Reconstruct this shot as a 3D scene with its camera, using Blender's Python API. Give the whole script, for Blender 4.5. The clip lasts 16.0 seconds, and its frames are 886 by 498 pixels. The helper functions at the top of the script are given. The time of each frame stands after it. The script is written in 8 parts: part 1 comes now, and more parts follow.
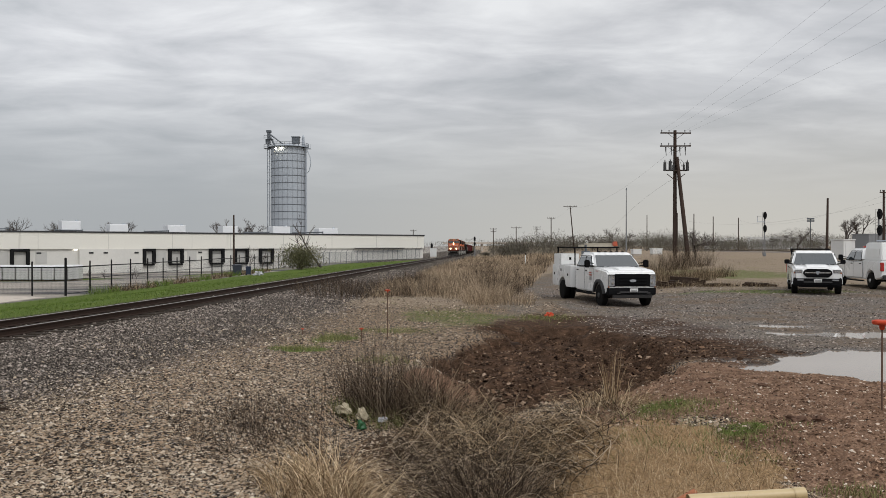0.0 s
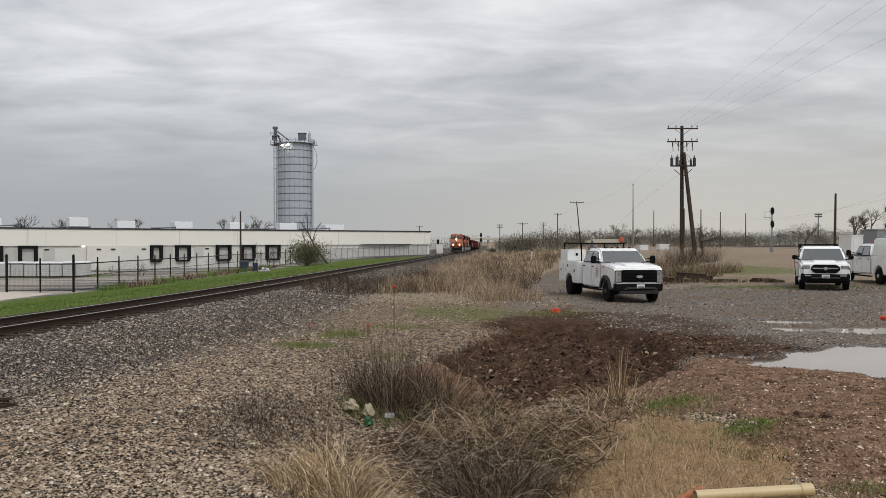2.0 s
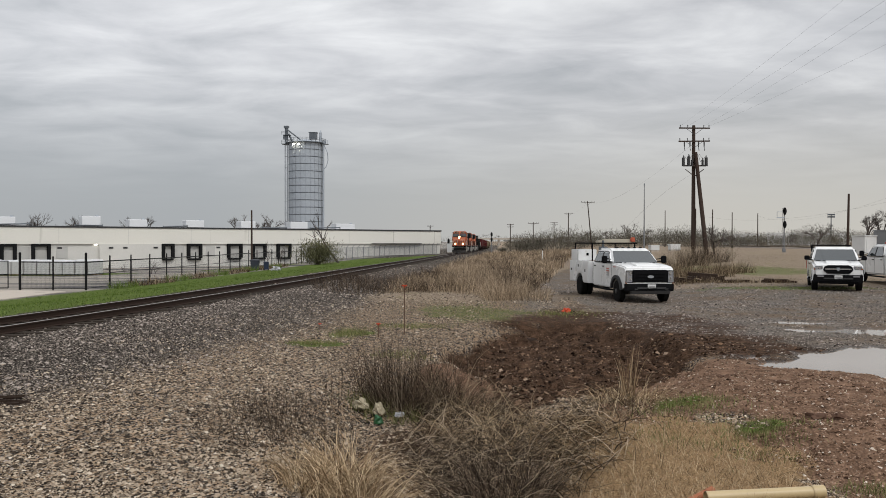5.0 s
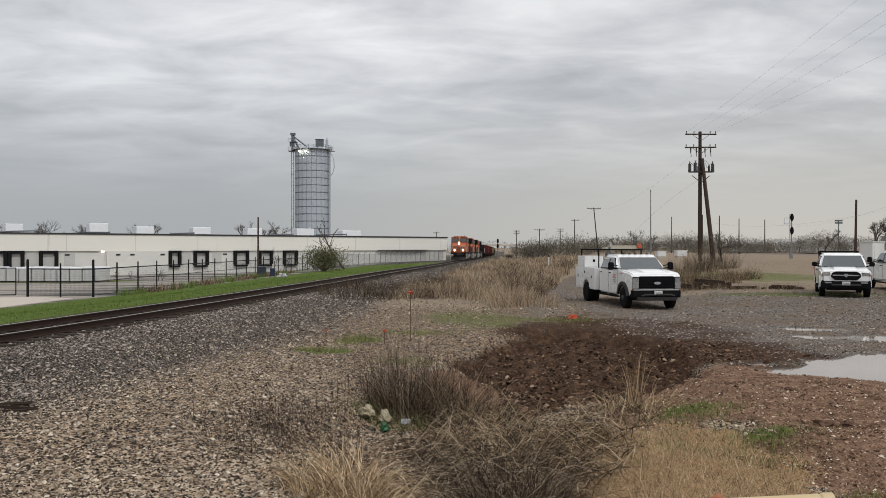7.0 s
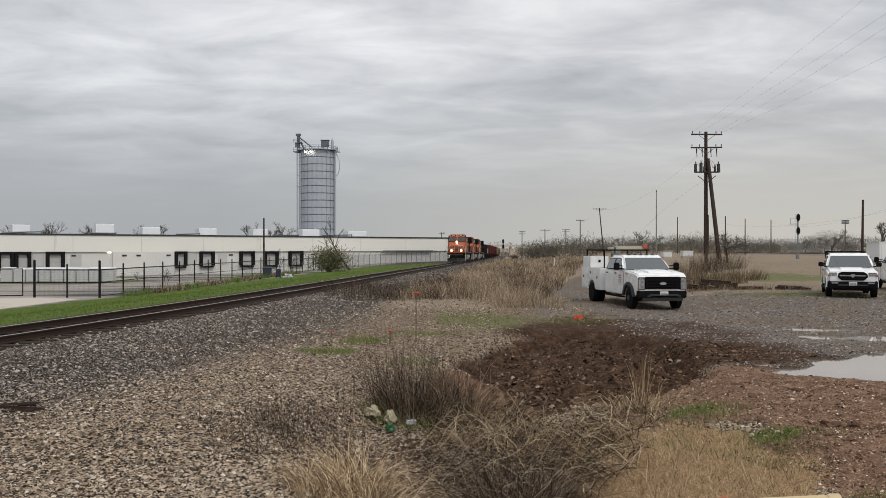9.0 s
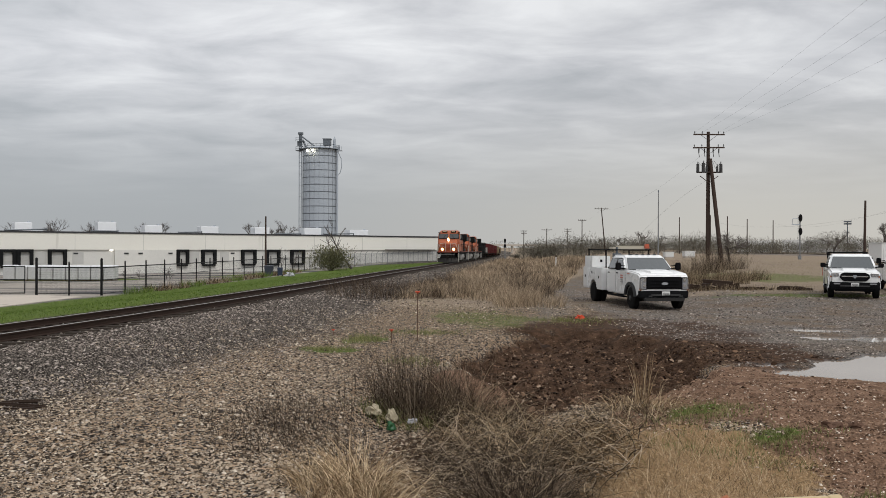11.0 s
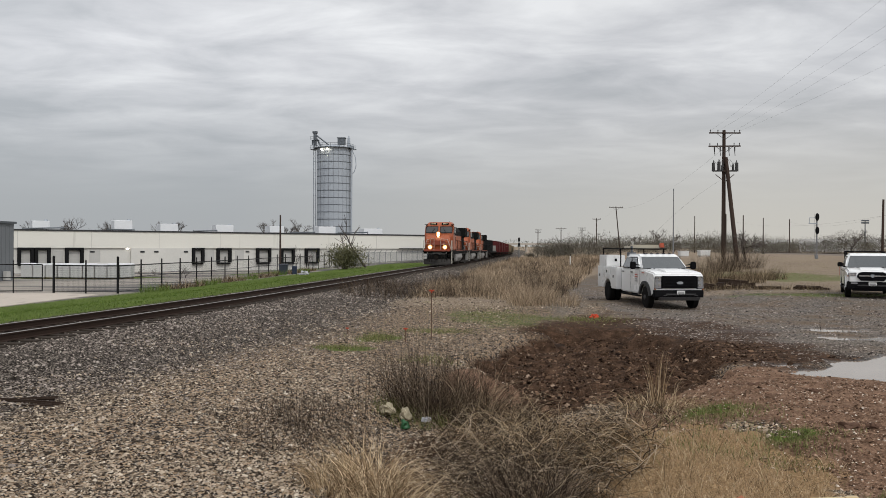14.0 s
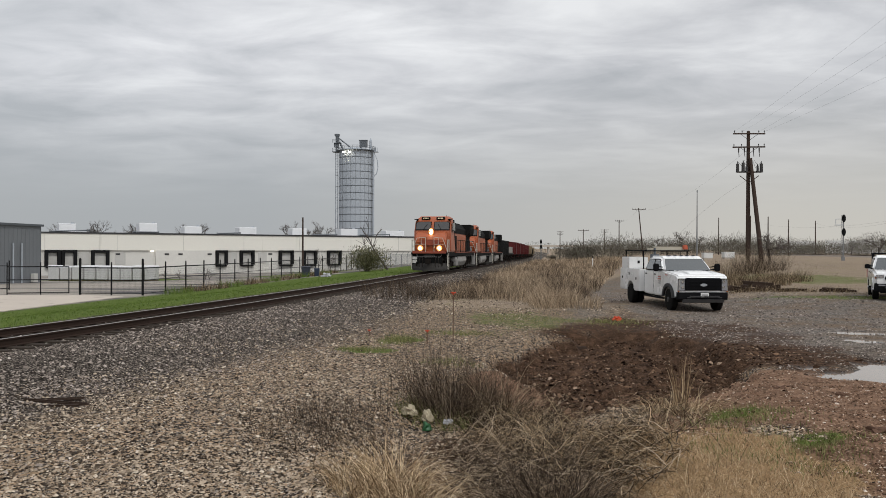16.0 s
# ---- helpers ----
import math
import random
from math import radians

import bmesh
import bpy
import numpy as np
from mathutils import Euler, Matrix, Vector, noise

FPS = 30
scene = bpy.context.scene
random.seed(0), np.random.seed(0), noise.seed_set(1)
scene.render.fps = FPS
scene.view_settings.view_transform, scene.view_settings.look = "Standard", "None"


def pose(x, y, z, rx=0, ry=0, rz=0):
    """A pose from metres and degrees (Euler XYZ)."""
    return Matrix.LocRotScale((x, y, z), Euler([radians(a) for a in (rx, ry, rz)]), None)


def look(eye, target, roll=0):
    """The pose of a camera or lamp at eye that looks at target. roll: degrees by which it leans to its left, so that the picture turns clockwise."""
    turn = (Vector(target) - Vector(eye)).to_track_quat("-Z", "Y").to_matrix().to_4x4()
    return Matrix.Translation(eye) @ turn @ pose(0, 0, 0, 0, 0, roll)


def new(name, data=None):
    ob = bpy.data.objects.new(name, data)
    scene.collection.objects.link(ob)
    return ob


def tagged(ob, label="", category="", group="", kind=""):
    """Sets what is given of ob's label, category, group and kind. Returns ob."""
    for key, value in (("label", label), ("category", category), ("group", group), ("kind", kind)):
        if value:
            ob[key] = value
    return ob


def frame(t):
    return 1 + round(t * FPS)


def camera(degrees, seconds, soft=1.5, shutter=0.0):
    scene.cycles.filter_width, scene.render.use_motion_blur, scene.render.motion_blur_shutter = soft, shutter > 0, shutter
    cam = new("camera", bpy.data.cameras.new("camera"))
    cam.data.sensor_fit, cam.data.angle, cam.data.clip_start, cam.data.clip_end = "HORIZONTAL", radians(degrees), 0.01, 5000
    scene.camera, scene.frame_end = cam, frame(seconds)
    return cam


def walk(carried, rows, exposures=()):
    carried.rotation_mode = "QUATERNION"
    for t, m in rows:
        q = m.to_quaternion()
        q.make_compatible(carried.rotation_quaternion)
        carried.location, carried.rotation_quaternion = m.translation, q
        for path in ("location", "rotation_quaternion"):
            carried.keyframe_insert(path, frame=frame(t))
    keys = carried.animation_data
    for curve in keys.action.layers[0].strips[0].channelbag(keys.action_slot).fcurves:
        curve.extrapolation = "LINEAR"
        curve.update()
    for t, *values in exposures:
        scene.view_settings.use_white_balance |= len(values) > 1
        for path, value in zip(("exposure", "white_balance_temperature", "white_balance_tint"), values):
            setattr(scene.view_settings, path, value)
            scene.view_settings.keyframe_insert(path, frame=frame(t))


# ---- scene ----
# ---- camera: it stands on one spot and turns slowly ----
EYE = 2.35
cam = camera(57, 16.0, soft=0.75)
TURNS = [  # seconds, pitch, heading to the left, roll
    (0, -0.238, 0.000, 0.000),
    (0.5, -0.284, 0.116, 0.086),
    (1, -0.348, 0.252, -0.017),
    (1.5, -0.410, 0.366, -0.043),
    (2, -0.512, 0.450, -0.078),
    (2.5, -0.613, 0.541, -0.089),
    (3, -0.671, 0.621, -0.108),
    (3.5, -0.725, 0.748, 0.012),
    (4, -0.720, 0.886, 0.073),
    (6.5, -0.155, 1.547, 0.040),
    (7, -0.094, 1.618, 0.027),
    (7.5, -0.087, 1.712, 0.007),
    (8, -0.095, 1.806, -0.015),
    (8.5, -0.096, 1.904, -0.003),
    (9, -0.055, 1.997, -0.020),
    (11.5, -0.129, 2.173, 0.272),
    (12, -0.137, 2.282, 0.298),
    (12.5, -0.144, 2.408, 0.312),
    (13, -0.173, 2.627, 0.268),
    (13.5, -0.210, 2.831, 0.299),
    (14, -0.204, 3.100, 0.275),
    (14.5, -0.206, 3.391, 0.277),
    (15, -0.155, 3.731, 0.259),
    (15.5, -0.123, 4.112, 0.265),
    (16, -0.063, 4.626, 0.221),]
walk(cam, [(t, Matrix.Translation((0, 0, EYE)) @ pose(0, 0, 0, 0, 0, head) @ pose(0, 0, 0, 90 + pitch) @ pose(0, 0, 0, 0, 0, roll))
           for t, pitch, head, roll in TURNS])

# ---- world: an overcast sky ----
scene.view_settings.exposure = 0.0


def build_world():
    world = bpy.data.worlds.new("sky")
    scene.world = world
    world.use_nodes = True
    nt = world.node_tree
    nt.nodes.clear()
    N, L = nt.nodes.new, nt.links.new
    out, bg, tc = N("ShaderNodeOutputWorld"), N("ShaderNodeBackground"), N("ShaderNodeTexCoord")
    sky = N("ShaderNodeTexSky")
    sky.sky_type, sky.sun_disc = "NISHITA", False
    sky.sun_elevation, sky.sun_rotation = radians(48), radians(140)
    sep = N("ShaderNodeSeparateXYZ")
    L(tc.outputs["Generated"], sep.inputs[0])

    def math_node(op, a, b=None, clamp=False):
        n = N("ShaderNodeMath")
        n.operation, n.use_clamp = op, clamp
        for i, v in enumerate((a, b)):
            if v is None:
                continue
            if isinstance(v, (int, float)):
                n.inputs[i].default_value = v
            else:
                L(v, n.inputs[i])
        return n.outputs[0]

    up = math_node("MAXIMUM", sep.outputs[2], 0.0)
    den = math_node("ADD", up, 0.10)
    px, py = math_node("DIVIDE", sep.outputs[0], den), math_node("DIVIDE", sep.outputs[1], den)
    comb = N("ShaderNodeCombineXYZ")
    L(px, comb.inputs[0]), L(py, comb.inputs[1])
    mapping = N("ShaderNodeMapping")
    mapping.inputs["Rotation"].default_value = (0, 0, radians(-24))
    mapping.inputs["Scale"].default_value = (0.85, 1.15, 1)
    mapping.inputs["Location"].default_value = (3.1, 7.4, 0)
    L(comb.outputs[0], mapping.inputs[0])

    def noise_node(scale, detail, rough, dist):
        n = N("ShaderNodeTexNoise")
        n.inputs["Scale"].default_value, n.inputs["Detail"].default_value = scale, detail
        n.inputs["Roughness"].default_value, n.inputs["Distortion"].default_value = rough, dist
        L(mapping.outputs[0], n.inputs["Vector"])
        return n.outputs["Fac"]

    big, fine = noise_node(0.6, 3, 0.5, 0.5), noise_node(2.1, 7, 0.56, 0.35)
    mixed = math_node("ADD", math_node("MULTIPLY", big, 0.5), math_node("MULTIPLY", fine, 0.5))
    ramp = N("ShaderNodeValToRGB")
    r = ramp.color_ramp
    r.elements[0].position, r.elements[0].color = 0.37, (0.42, 0.44, 0.465, 1)
    r.elements[1].position, r.elements[1].color = 0.63, (0.80, 0.81, 0.825, 1)
    e = r.elements.new(0.5)
    e.color = (0.60, 0.61, 0.635, 1)
    L(mixed, ramp.inputs[0])
    # towards the horizon the deck thins into an even, slightly warm veil
    veil = N("ShaderNodeValToRGB")
    v = veil.color_ramp
    v.elements[0].position, v.elements[0].color = 0.0, (0.565, 0.545, 0.50, 1)
    v.elements[1].position, v.elements[1].color = 0.30, (0.45, 0.465, 0.49, 1)
    L(up, veil.inputs[0])
    cool = N("ShaderNodeMix")
    cool.data_type = "RGBA"
    side = N("ShaderNodeMapRange")
    side.inputs["From Min"].default_value, side.inputs["From Max"].default_value = 0.30, -0.30
    L(sep.outputs[0], side.inputs["Value"]), L(side.outputs[0], cool.inputs["Factor"])
    L(veil.outputs[0], cool.inputs["A"])
    cool.inputs["B"].default_value = (0.385, 0.405, 0.425, 1)
    fac = N("ShaderNodeMapRange")
    fac.inputs["From Min"].default_value, fac.inputs["From Max"].default_value = 0.03, 0.24
    fac.interpolation_type = "SMOOTHSTEP"
    L(up, fac.inputs["Value"])
    mix = N("ShaderNodeMix")
    mix.data_type = "RGBA"
    L(fac.outputs[0], mix.inputs["Factor"]), L(cool.outputs["Result"], mix.inputs["A"]), L(ramp.outputs[0], mix.inputs["B"])
    add = N("ShaderNodeMix")
    add.data_type, add.blend_type = "RGBA", "ADD"
    add.inputs["Factor"].default_value = 0.004
    L(mix.outputs["Result"], add.inputs["A"]), L(sky.outputs[0], add.inputs["B"])
    L(add.outputs["Result"], bg.inputs[0])
    # the deck is thinner, and brighter, towards the hidden sun
    dot = N("ShaderNodeVectorMath")
    dot.operation = "DOT_PRODUCT"
    dot.inputs[1].default_value = Vector((0.34, -0.42, 0.84)).normalized()
    L(tc.outputs["Generated"], dot.inputs[0])
    lit = math_node("POWER", math_node("MAXIMUM", dot.outputs["Value"], 0.0), 1.5)
    west = N("ShaderNodeMapRange")
    west.inputs["From Min"].default_value, west.inputs["From Max"].default_value = 0.15, -0.45
    west.inputs["To Min"].default_value, west.inputs["To Max"].default_value = 0.0, 0.16
    L(sep.outputs[0], west.inputs["Value"])
    thin = math_node("MULTIPLY", west.outputs[0], fac.outputs[0])
    L(math_node("ADD", math_node("ADD", math_node("MULTIPLY", lit, 1.05), 0.98), thin), bg.inputs[1])
    L(bg.outputs[0], out.inputs[0])


build_world()
sun = new("sun", bpy.data.lights.new("sun", "SUN"))
sun.data.energy, sun.data.angle, sun.data.color = 1.15, radians(10), (1.0, 0.97, 0.92)
sun.matrix_world = look((36, -43, 62), (0, 0, 0))


# ---- materials ----
def material(name, base, second=None, rough=0.7, metal=0.0, scale=1.0, grain=18.0, bump=0.15, dirt=None, dirt_amount=0.0, spread=0.25, streak=False, coat=0.0):
    """Two colours mixed by a broad and a fine noise, optional dirt patches or streaks, fine relief."""
    m = bpy.data.materials.new(name)
    m.use_nodes = True
    nt = m.node_tree
    N, L = nt.nodes.new, nt.links.new
    b = nt.nodes["Principled BSDF"]
    tc = N("ShaderNodeTexCoord")
    vec = tc.outputs["Object"]
    second = second or tuple(c * 0.8 for c in base)

    def noise_node(s, detail=5, rough_=0.6, v=None):
        n = N("ShaderNodeTexNoise")
        n.inputs["Scale"].default_value, n.inputs["Detail"].default_value, n.inputs["Roughness"].default_value = s, detail, rough_
        L(v or vec, n.inputs["Vector"])
        return n.outputs["Fac"]

    def ramp_of(src, lo, hi):
        n = N("ShaderNodeMapRange")
        n.inputs["From Min"].default_value, n.inputs["From Max"].default_value = lo, hi
        L(src, n.inputs["Value"])
        return n.outputs[0]

    def blend(f, a, c):
        n = N("ShaderNodeMix")
        n.data_type = "RGBA"
        L(f, n.inputs["Factor"])
        for v, s in ((a, "A"), (c, "B")):
            if isinstance(v, tuple):
                n.inputs[s].default_value = (*v, 1)
            else:
                L(v, n.inputs[s])
        return n.outputs["Result"]

    broad, fine = noise_node(scale), noise_node(grain, 4)
    both = N("ShaderNodeMath")
    both.operation = "ADD"
    half = N("ShaderNodeMath")
    half.operation, half.inputs[1].default_value = "MULTIPLY", 0.5
    L(broad, both.inputs[0]), L(fine, both.inputs[1]), L(both.outputs[0], half.inputs[0])
    colour = blend(ramp_of(half.outputs[0], 0.5 - spread, 0.5 + spread), base, second)
    if dirt:
        if streak:
            mp = N("ShaderNodeMapping")
            mp.inputs["Scale"].default_value = (3.0, 3.0, 0.25)
            L(vec, mp.inputs[0])
            src = noise_node(scale * 1.5, 5, 0.6, mp.outputs[0])
        else:
            src = noise_node(scale * 2.3, 6, 0.65)
        colour = blend(ramp_of(src, 0.75 - dirt_amount, 0.95 - dirt_amount), colour, dirt)
    L(colour, b.inputs["Base Color"])
    b.inputs["Metallic"].default_value = metal
    b.inputs["Coat Weight"].default_value = coat
    b.inputs["Specular IOR Level"].default_value = 0.5 if rough < 0.52 else 0.12 if rough < 0.75 else 0.05
    rr = N("ShaderNodeMapRange")
    rr.inputs["To Min"].default_value, rr.inputs["To Max"].default_value = max(rough - 0.12, 0.03), min(rough + 0.12, 1)
    L(broad, rr.inputs["Value"]), L(rr.outputs[0], b.inputs["Roughness"])
    if bump:
        bp = N("ShaderNodeBump")
        bp.inputs["Strength"].default_value, bp.inputs["Distance"].default_value = bump, 0.02
        L(fine, bp.inputs["Height"]), L(bp.outputs[0], b.inputs["Normal"])
    return m


def glow(name, colour, strength):
    m = bpy.data.materials.new(name)
    m.use_nodes = True
    b = m.node_tree.nodes["Principled BSDF"]
    b.inputs["Base Color"].default_value = (*colour, 1)
    b.inputs["Emission Color"].default_value = (*colour, 1)
    b.inputs["Emission Strength"].default_value = strength
    return m


def glassy(name, colour, rough=0.05):
    m = bpy.data.materials.new(name)
    m.use_nodes = True
    b = m.node_tree.nodes["Principled BSDF"]
    b.inputs["Base Color"].default_value = (*colour, 1)
    b.inputs["Roughness"].default_value = rough
    b.inputs["Specular IOR Level"].default_value = 0.8
    b.inputs["Coat Weight"].default_value = 0.6
    b.inputs["Coat Roughness"].default_value = 0.02
    return m


M = {
    "rail": material("rail_steel", (0.030, 0.021, 0.017), (0.05, 0.033, 0.026), 0.75, 0.3, 2, 40, 0.2),
    "railhead": material("rail_head", (0.27, 0.25, 0.235), (0.36, 0.34, 0.32), 0.45, 0.7, 2, 30, 0.05),
    "tie": material("tie_wood", (0.025, 0.019, 0.015), (0.06, 0.05, 0.041), 0.9, 0, 3, 30, 0.5),
    "wall": material("wall_cream", (0.72, 0.70, 0.635), (0.66, 0.64, 0.58), 0.85, 0, 0.12, 3, 0.1, (0.45, 0.43, 0.38), 0.10, streak=True),
    "wall_low": material("wall_white", (0.64, 0.625, 0.58), (0.55, 0.535, 0.50), 0.85, 0, 0.15, 3, 0.1, (0.42, 0.41, 0.38), 0.12, streak=True),
    "coping": material("roof_coping", (0.035, 0.035, 0.038), (0.06, 0.06, 0.06), 0.6, 0.2, 1, 9, 0.1),
    "dock_black": material("dock_rubber", (0.008, 0.008, 0.009), (0.018, 0.018, 0.018), 0.85, 0, 1, 9, 0.2),
    "door_grey": material("dock_door", (0.50, 0.49, 0.46), (0.43, 0.42, 0.40), 0.7, 0, 0.6, 9, 0.1),
    "roof_unit": material("roof_unit", (0.78, 0.79, 0.80), (0.70, 0.71, 0.72), 0.6, 0.1, 0.6, 6, 0.05),
    "grey_metal": material("grey_cladding", (0.155, 0.165, 0.175), (0.19, 0.20, 0.21), 0.6, 0.2, 0.25, 6, 0.05, (0.1, 0.105, 0.11), 0.08, streak=True),
    "galv": material("galvanised", (0.40, 0.43, 0.465), (0.33, 0.36, 0.393), 0.55, 0.15, 0.35, 6, 0.08),
    "mast_grey": material("mast_grey", (0.215, 0.22, 0.225), (0.165, 0.167, 0.17), 0.6, 0.1, 0.8, 12, 0.05),
    "galv_dark": material("galvanised_seam", (0.10, 0.112, 0.125), (0.14, 0.152, 0.165), 0.5, 0.6, 0.8, 12, 0.1),
    "fence_black": material("fence_black", (0.007, 0.007, 0.0075), (0.013, 0.013, 0.013), 0.6, 0.0, 2, 20, 0.05),
    "wire": material("wire", (0.035, 0.035, 0.037), (0.05, 0.05, 0.05), 0.6, 0.5, 2, 20, 0.0),
    "wood_pole": material("pole_wood", (0.042, 0.030, 0.025), (0.07, 0.05, 0.041), 0.9, 0, 0.8, 14, 0.5, (0.03, 0.022, 0.02), 0.15, streak=True),
    "steel_dark": material("dark_steel", (0.045, 0.045, 0.048), (0.075, 0.073, 0.07), 0.6, 0.5, 2, 20, 0.1),
    "concrete": material("concrete", (0.50, 0.44, 0.375), (0.40, 0.355, 0.31), 0.9, 0, 0.4, 9, 0.2, (0.22, 0.2, 0.18), 0.15),
}


# ---- building helpers ----
def xf(bm, n0, m):
    bm.verts.ensure_lookup_table()
    bmesh.ops.transform(bm, matrix=m, verts=bm.verts[n0:])


def box(bm, c, s, m=None, taper=None):
    """A box about c with sizes s; taper: factors in x and y of its top."""
    n0 = len(bm.verts)
    vs = []
    for z in (-0.5, 0.5):
        k = taper if (taper and z > 0) else (1, 1)
        for x, y in ((-0.5, -0.5), (0.5, -0.5), (0.5, 0.5), (-0.5, 0.5)):
            vs.append(bm.verts.new((c[0] + x * s[0] * k[0], c[1] + y * s[1] * k[1], c[2] + z * s[2])))
    for f in ((3, 2, 1, 0), (4, 5, 6, 7), (0, 1, 5, 4), (1, 2, 6, 5), (2, 3, 7, 6), (3, 0, 4, 7)):
        bm.faces.new([vs[i] for i in f])
    if m:
        xf(bm, n0, m)
    return bm


def rod(bm, a, b, r0, r1=None, n=8, caps=True):
    a, b = Vector(a), Vector(b)
    r1 = r0 if r1 is None else r1
    q = (b - a).to_track_quat("Z", "Y")
    rings = []
    for p, r in ((a, r0), (b, r1)):
        rings.append([bm.verts.new(p + q @ Vector((r * math.cos(2 * math.pi * i / n), r * math.sin(2 * math.pi * i / n), 0))) for i in range(n)])
    for i in range(n):
        j = (i + 1) % n
        bm.faces.new((rings[0][i], rings[0][j], rings[1][j], rings[1][i]))
    if caps:
        bm.faces.new(rings[0][::-1])
        bm.faces.new(rings[1])
    return bm


def tube(bm, pts, r, n=6):
    for a, b in zip(pts, pts[1:]):
        if (Vector(a) - Vector(b)).length > 1e-5:
            rod(bm, a, b, r, r, n)
    return bm


def prism(bm, pts, axis, lo, hi):
    """An outline, extruded along an axis: x takes (y, z) points, y takes (x, z), z takes (x, y)."""
    def at(p, d):
        return {"x": (d, p[0], p[1]), "y": (p[0], d, p[1]), "z": (p[0], p[1], d)}[axis]
    a, b = [bm.verts.new(at(p, lo)) for p in pts], [bm.verts.new(at(p, hi)) for p in pts]
    bm.faces.new(a)
    bm.faces.new(b[::-1])
    for i in range(len(pts)):
        j = (i + 1) % len(pts)
        bm.faces.new((a[j], a[i], b[i], b[j]))
    return bm


def lathe(bm, prof, c, axis="x", n=20):
    """Turns (along, radius) points about an axis through c."""
    rings = []
    for d, r in prof:
        ring = []
        for i in range(n):
            u, v = r * math.cos(2 * math.pi * i / n), r * math.sin(2 * math.pi * i / n)
            o = {"x": (d, u, v), "y": (u, d, v), "z": (u, v, d)}[axis]
            ring.append(bm.verts.new((c[0] + o[0], c[1] + o[1], c[2] + o[2])))
        rings.append(ring)
    for p, q in zip(rings, rings[1:]):
        for i in range(n):
            j = (i + 1) % n
            bm.faces.new((p[i], p[j], q[j], q[i]))
    bm.faces.new(rings[0][::-1]), bm.faces.new(rings[-1])
    return bm


def BM():
    return bmesh.new()


def part(name, bm, mat, parent=None, label="", bevel=0.0, smooth=False, seg=2):
    bmesh.ops.recalc_face_normals(bm, faces=bm.faces)
    if bevel:
        es = [e for e in bm.edges if len(e.link_faces) == 2 and e.calc_face_angle(0) > 0.5]
        bmesh.ops.bevel(bm, geom=es, offset=bevel, segments=seg, affect="EDGES", clamp_overlap=True)
    me = bpy.data.meshes.new(name)
    bm.to_mesh(me)
    bm.free()
    me.materials.append(M[mat] if isinstance(mat, str) else mat)
    if smooth:
        me.shade_smooth()
        me.set_sharp_from_angle(angle=radians(38))
    ob = new(name, me)
    ob.parent = parent
    if label:
        tagged(ob, label)
    return ob


def thing(name, m, label, category, group="", kind=""):
    ob = new(name)
    ob.empty_display_size = 0.2
    ob.matrix_basis = m
    return tagged(ob, label, category, group, kind)


def cloud_mesh(name, verts, faces, mat, parent=None, smooth=False):
    """A mesh from arrays of corners and equal faces."""
    verts, faces = np.asarray(verts, dtype=np.float32), np.asarray(faces, dtype=np.int32)
    me = bpy.data.meshes.new(name)
    me.vertices.add(len(verts))
    me.vertices.foreach_set("co", verts.ravel())
    k = faces.shape[1]
    me.loops.add(faces.size)
    me.loops.foreach_set("vertex_index", faces.ravel())
    me.polygons.add(len(faces))
    me.polygons.foreach_set("loop_start", np.arange(0, faces.size, k, dtype=np.int32))
    if smooth:
        me.polygons.foreach_set("use_smooth", np.ones(len(faces), dtype=bool))
    me.update(calc_edges=True)
    me.materials.append(M[mat] if isinstance(mat, str) else mat)
    ob = new(name, me)
    ob.parent = parent
    return ob


# ---- the plan: the curved track and the lie of the land ----
RAIL_Z = 0.43


def dip(y):
    """How far the line falls below its near level: a gentle even grade that begins past the bend."""
    y = np.clip(np.asarray(y, dtype=float), 0, 420)
    return np.where(y < 74, 0.0055 / 48 * np.maximum(y - 50, 0) ** 2, 0.0055 * (y - 62))


def track_x(y):
    y = np.asarray(y, dtype=float)
    yc = np.maximum(y, 14.0)
    base = -9.71 + 0.055 * yc - 4.57 * np.exp(-yc / 25.5)
    far = np.clip((y - 140) / 80, 0, 1)
    return base + 0.5 * far * far * (3 - 2 * far) + (y - yc) * (0.055 + 4.57 / 25.5 * math.exp(-14 / 25.5))


def S(v):
    v = np.clip(v, 0, 1)
    return v * v * (3 - 2 * v)


def vnoise(x, y, seed=0):
    xi, yi = np.floor(x), np.floor(y)
    fx, fy = x - xi, y - yi
    fx, fy = fx * fx * (3 - 2 * fx), fy * fy * (3 - 2 * fy)

    def h(a, b):
        v = np.sin(a * 127.1 + b * 311.7 + seed * 74.7) * 43758.5453
        return v - np.floor(v)
    return (h(xi, yi) * (1 - fx) + h(xi + 1, yi) * fx) * (1 - fy) + (h(xi, yi + 1) * (1 - fx) + h(xi + 1, yi + 1) * fx) * fy


def fbm(x, y, seed=0, octaves=4):
    t, a, n = 0, 0.5, 0
    for o in range(octaves):
        t = t + a * vnoise(x * 2 ** o, y * 2 ** o, seed + o)
        n += a
        a *= 0.5
    return t / n


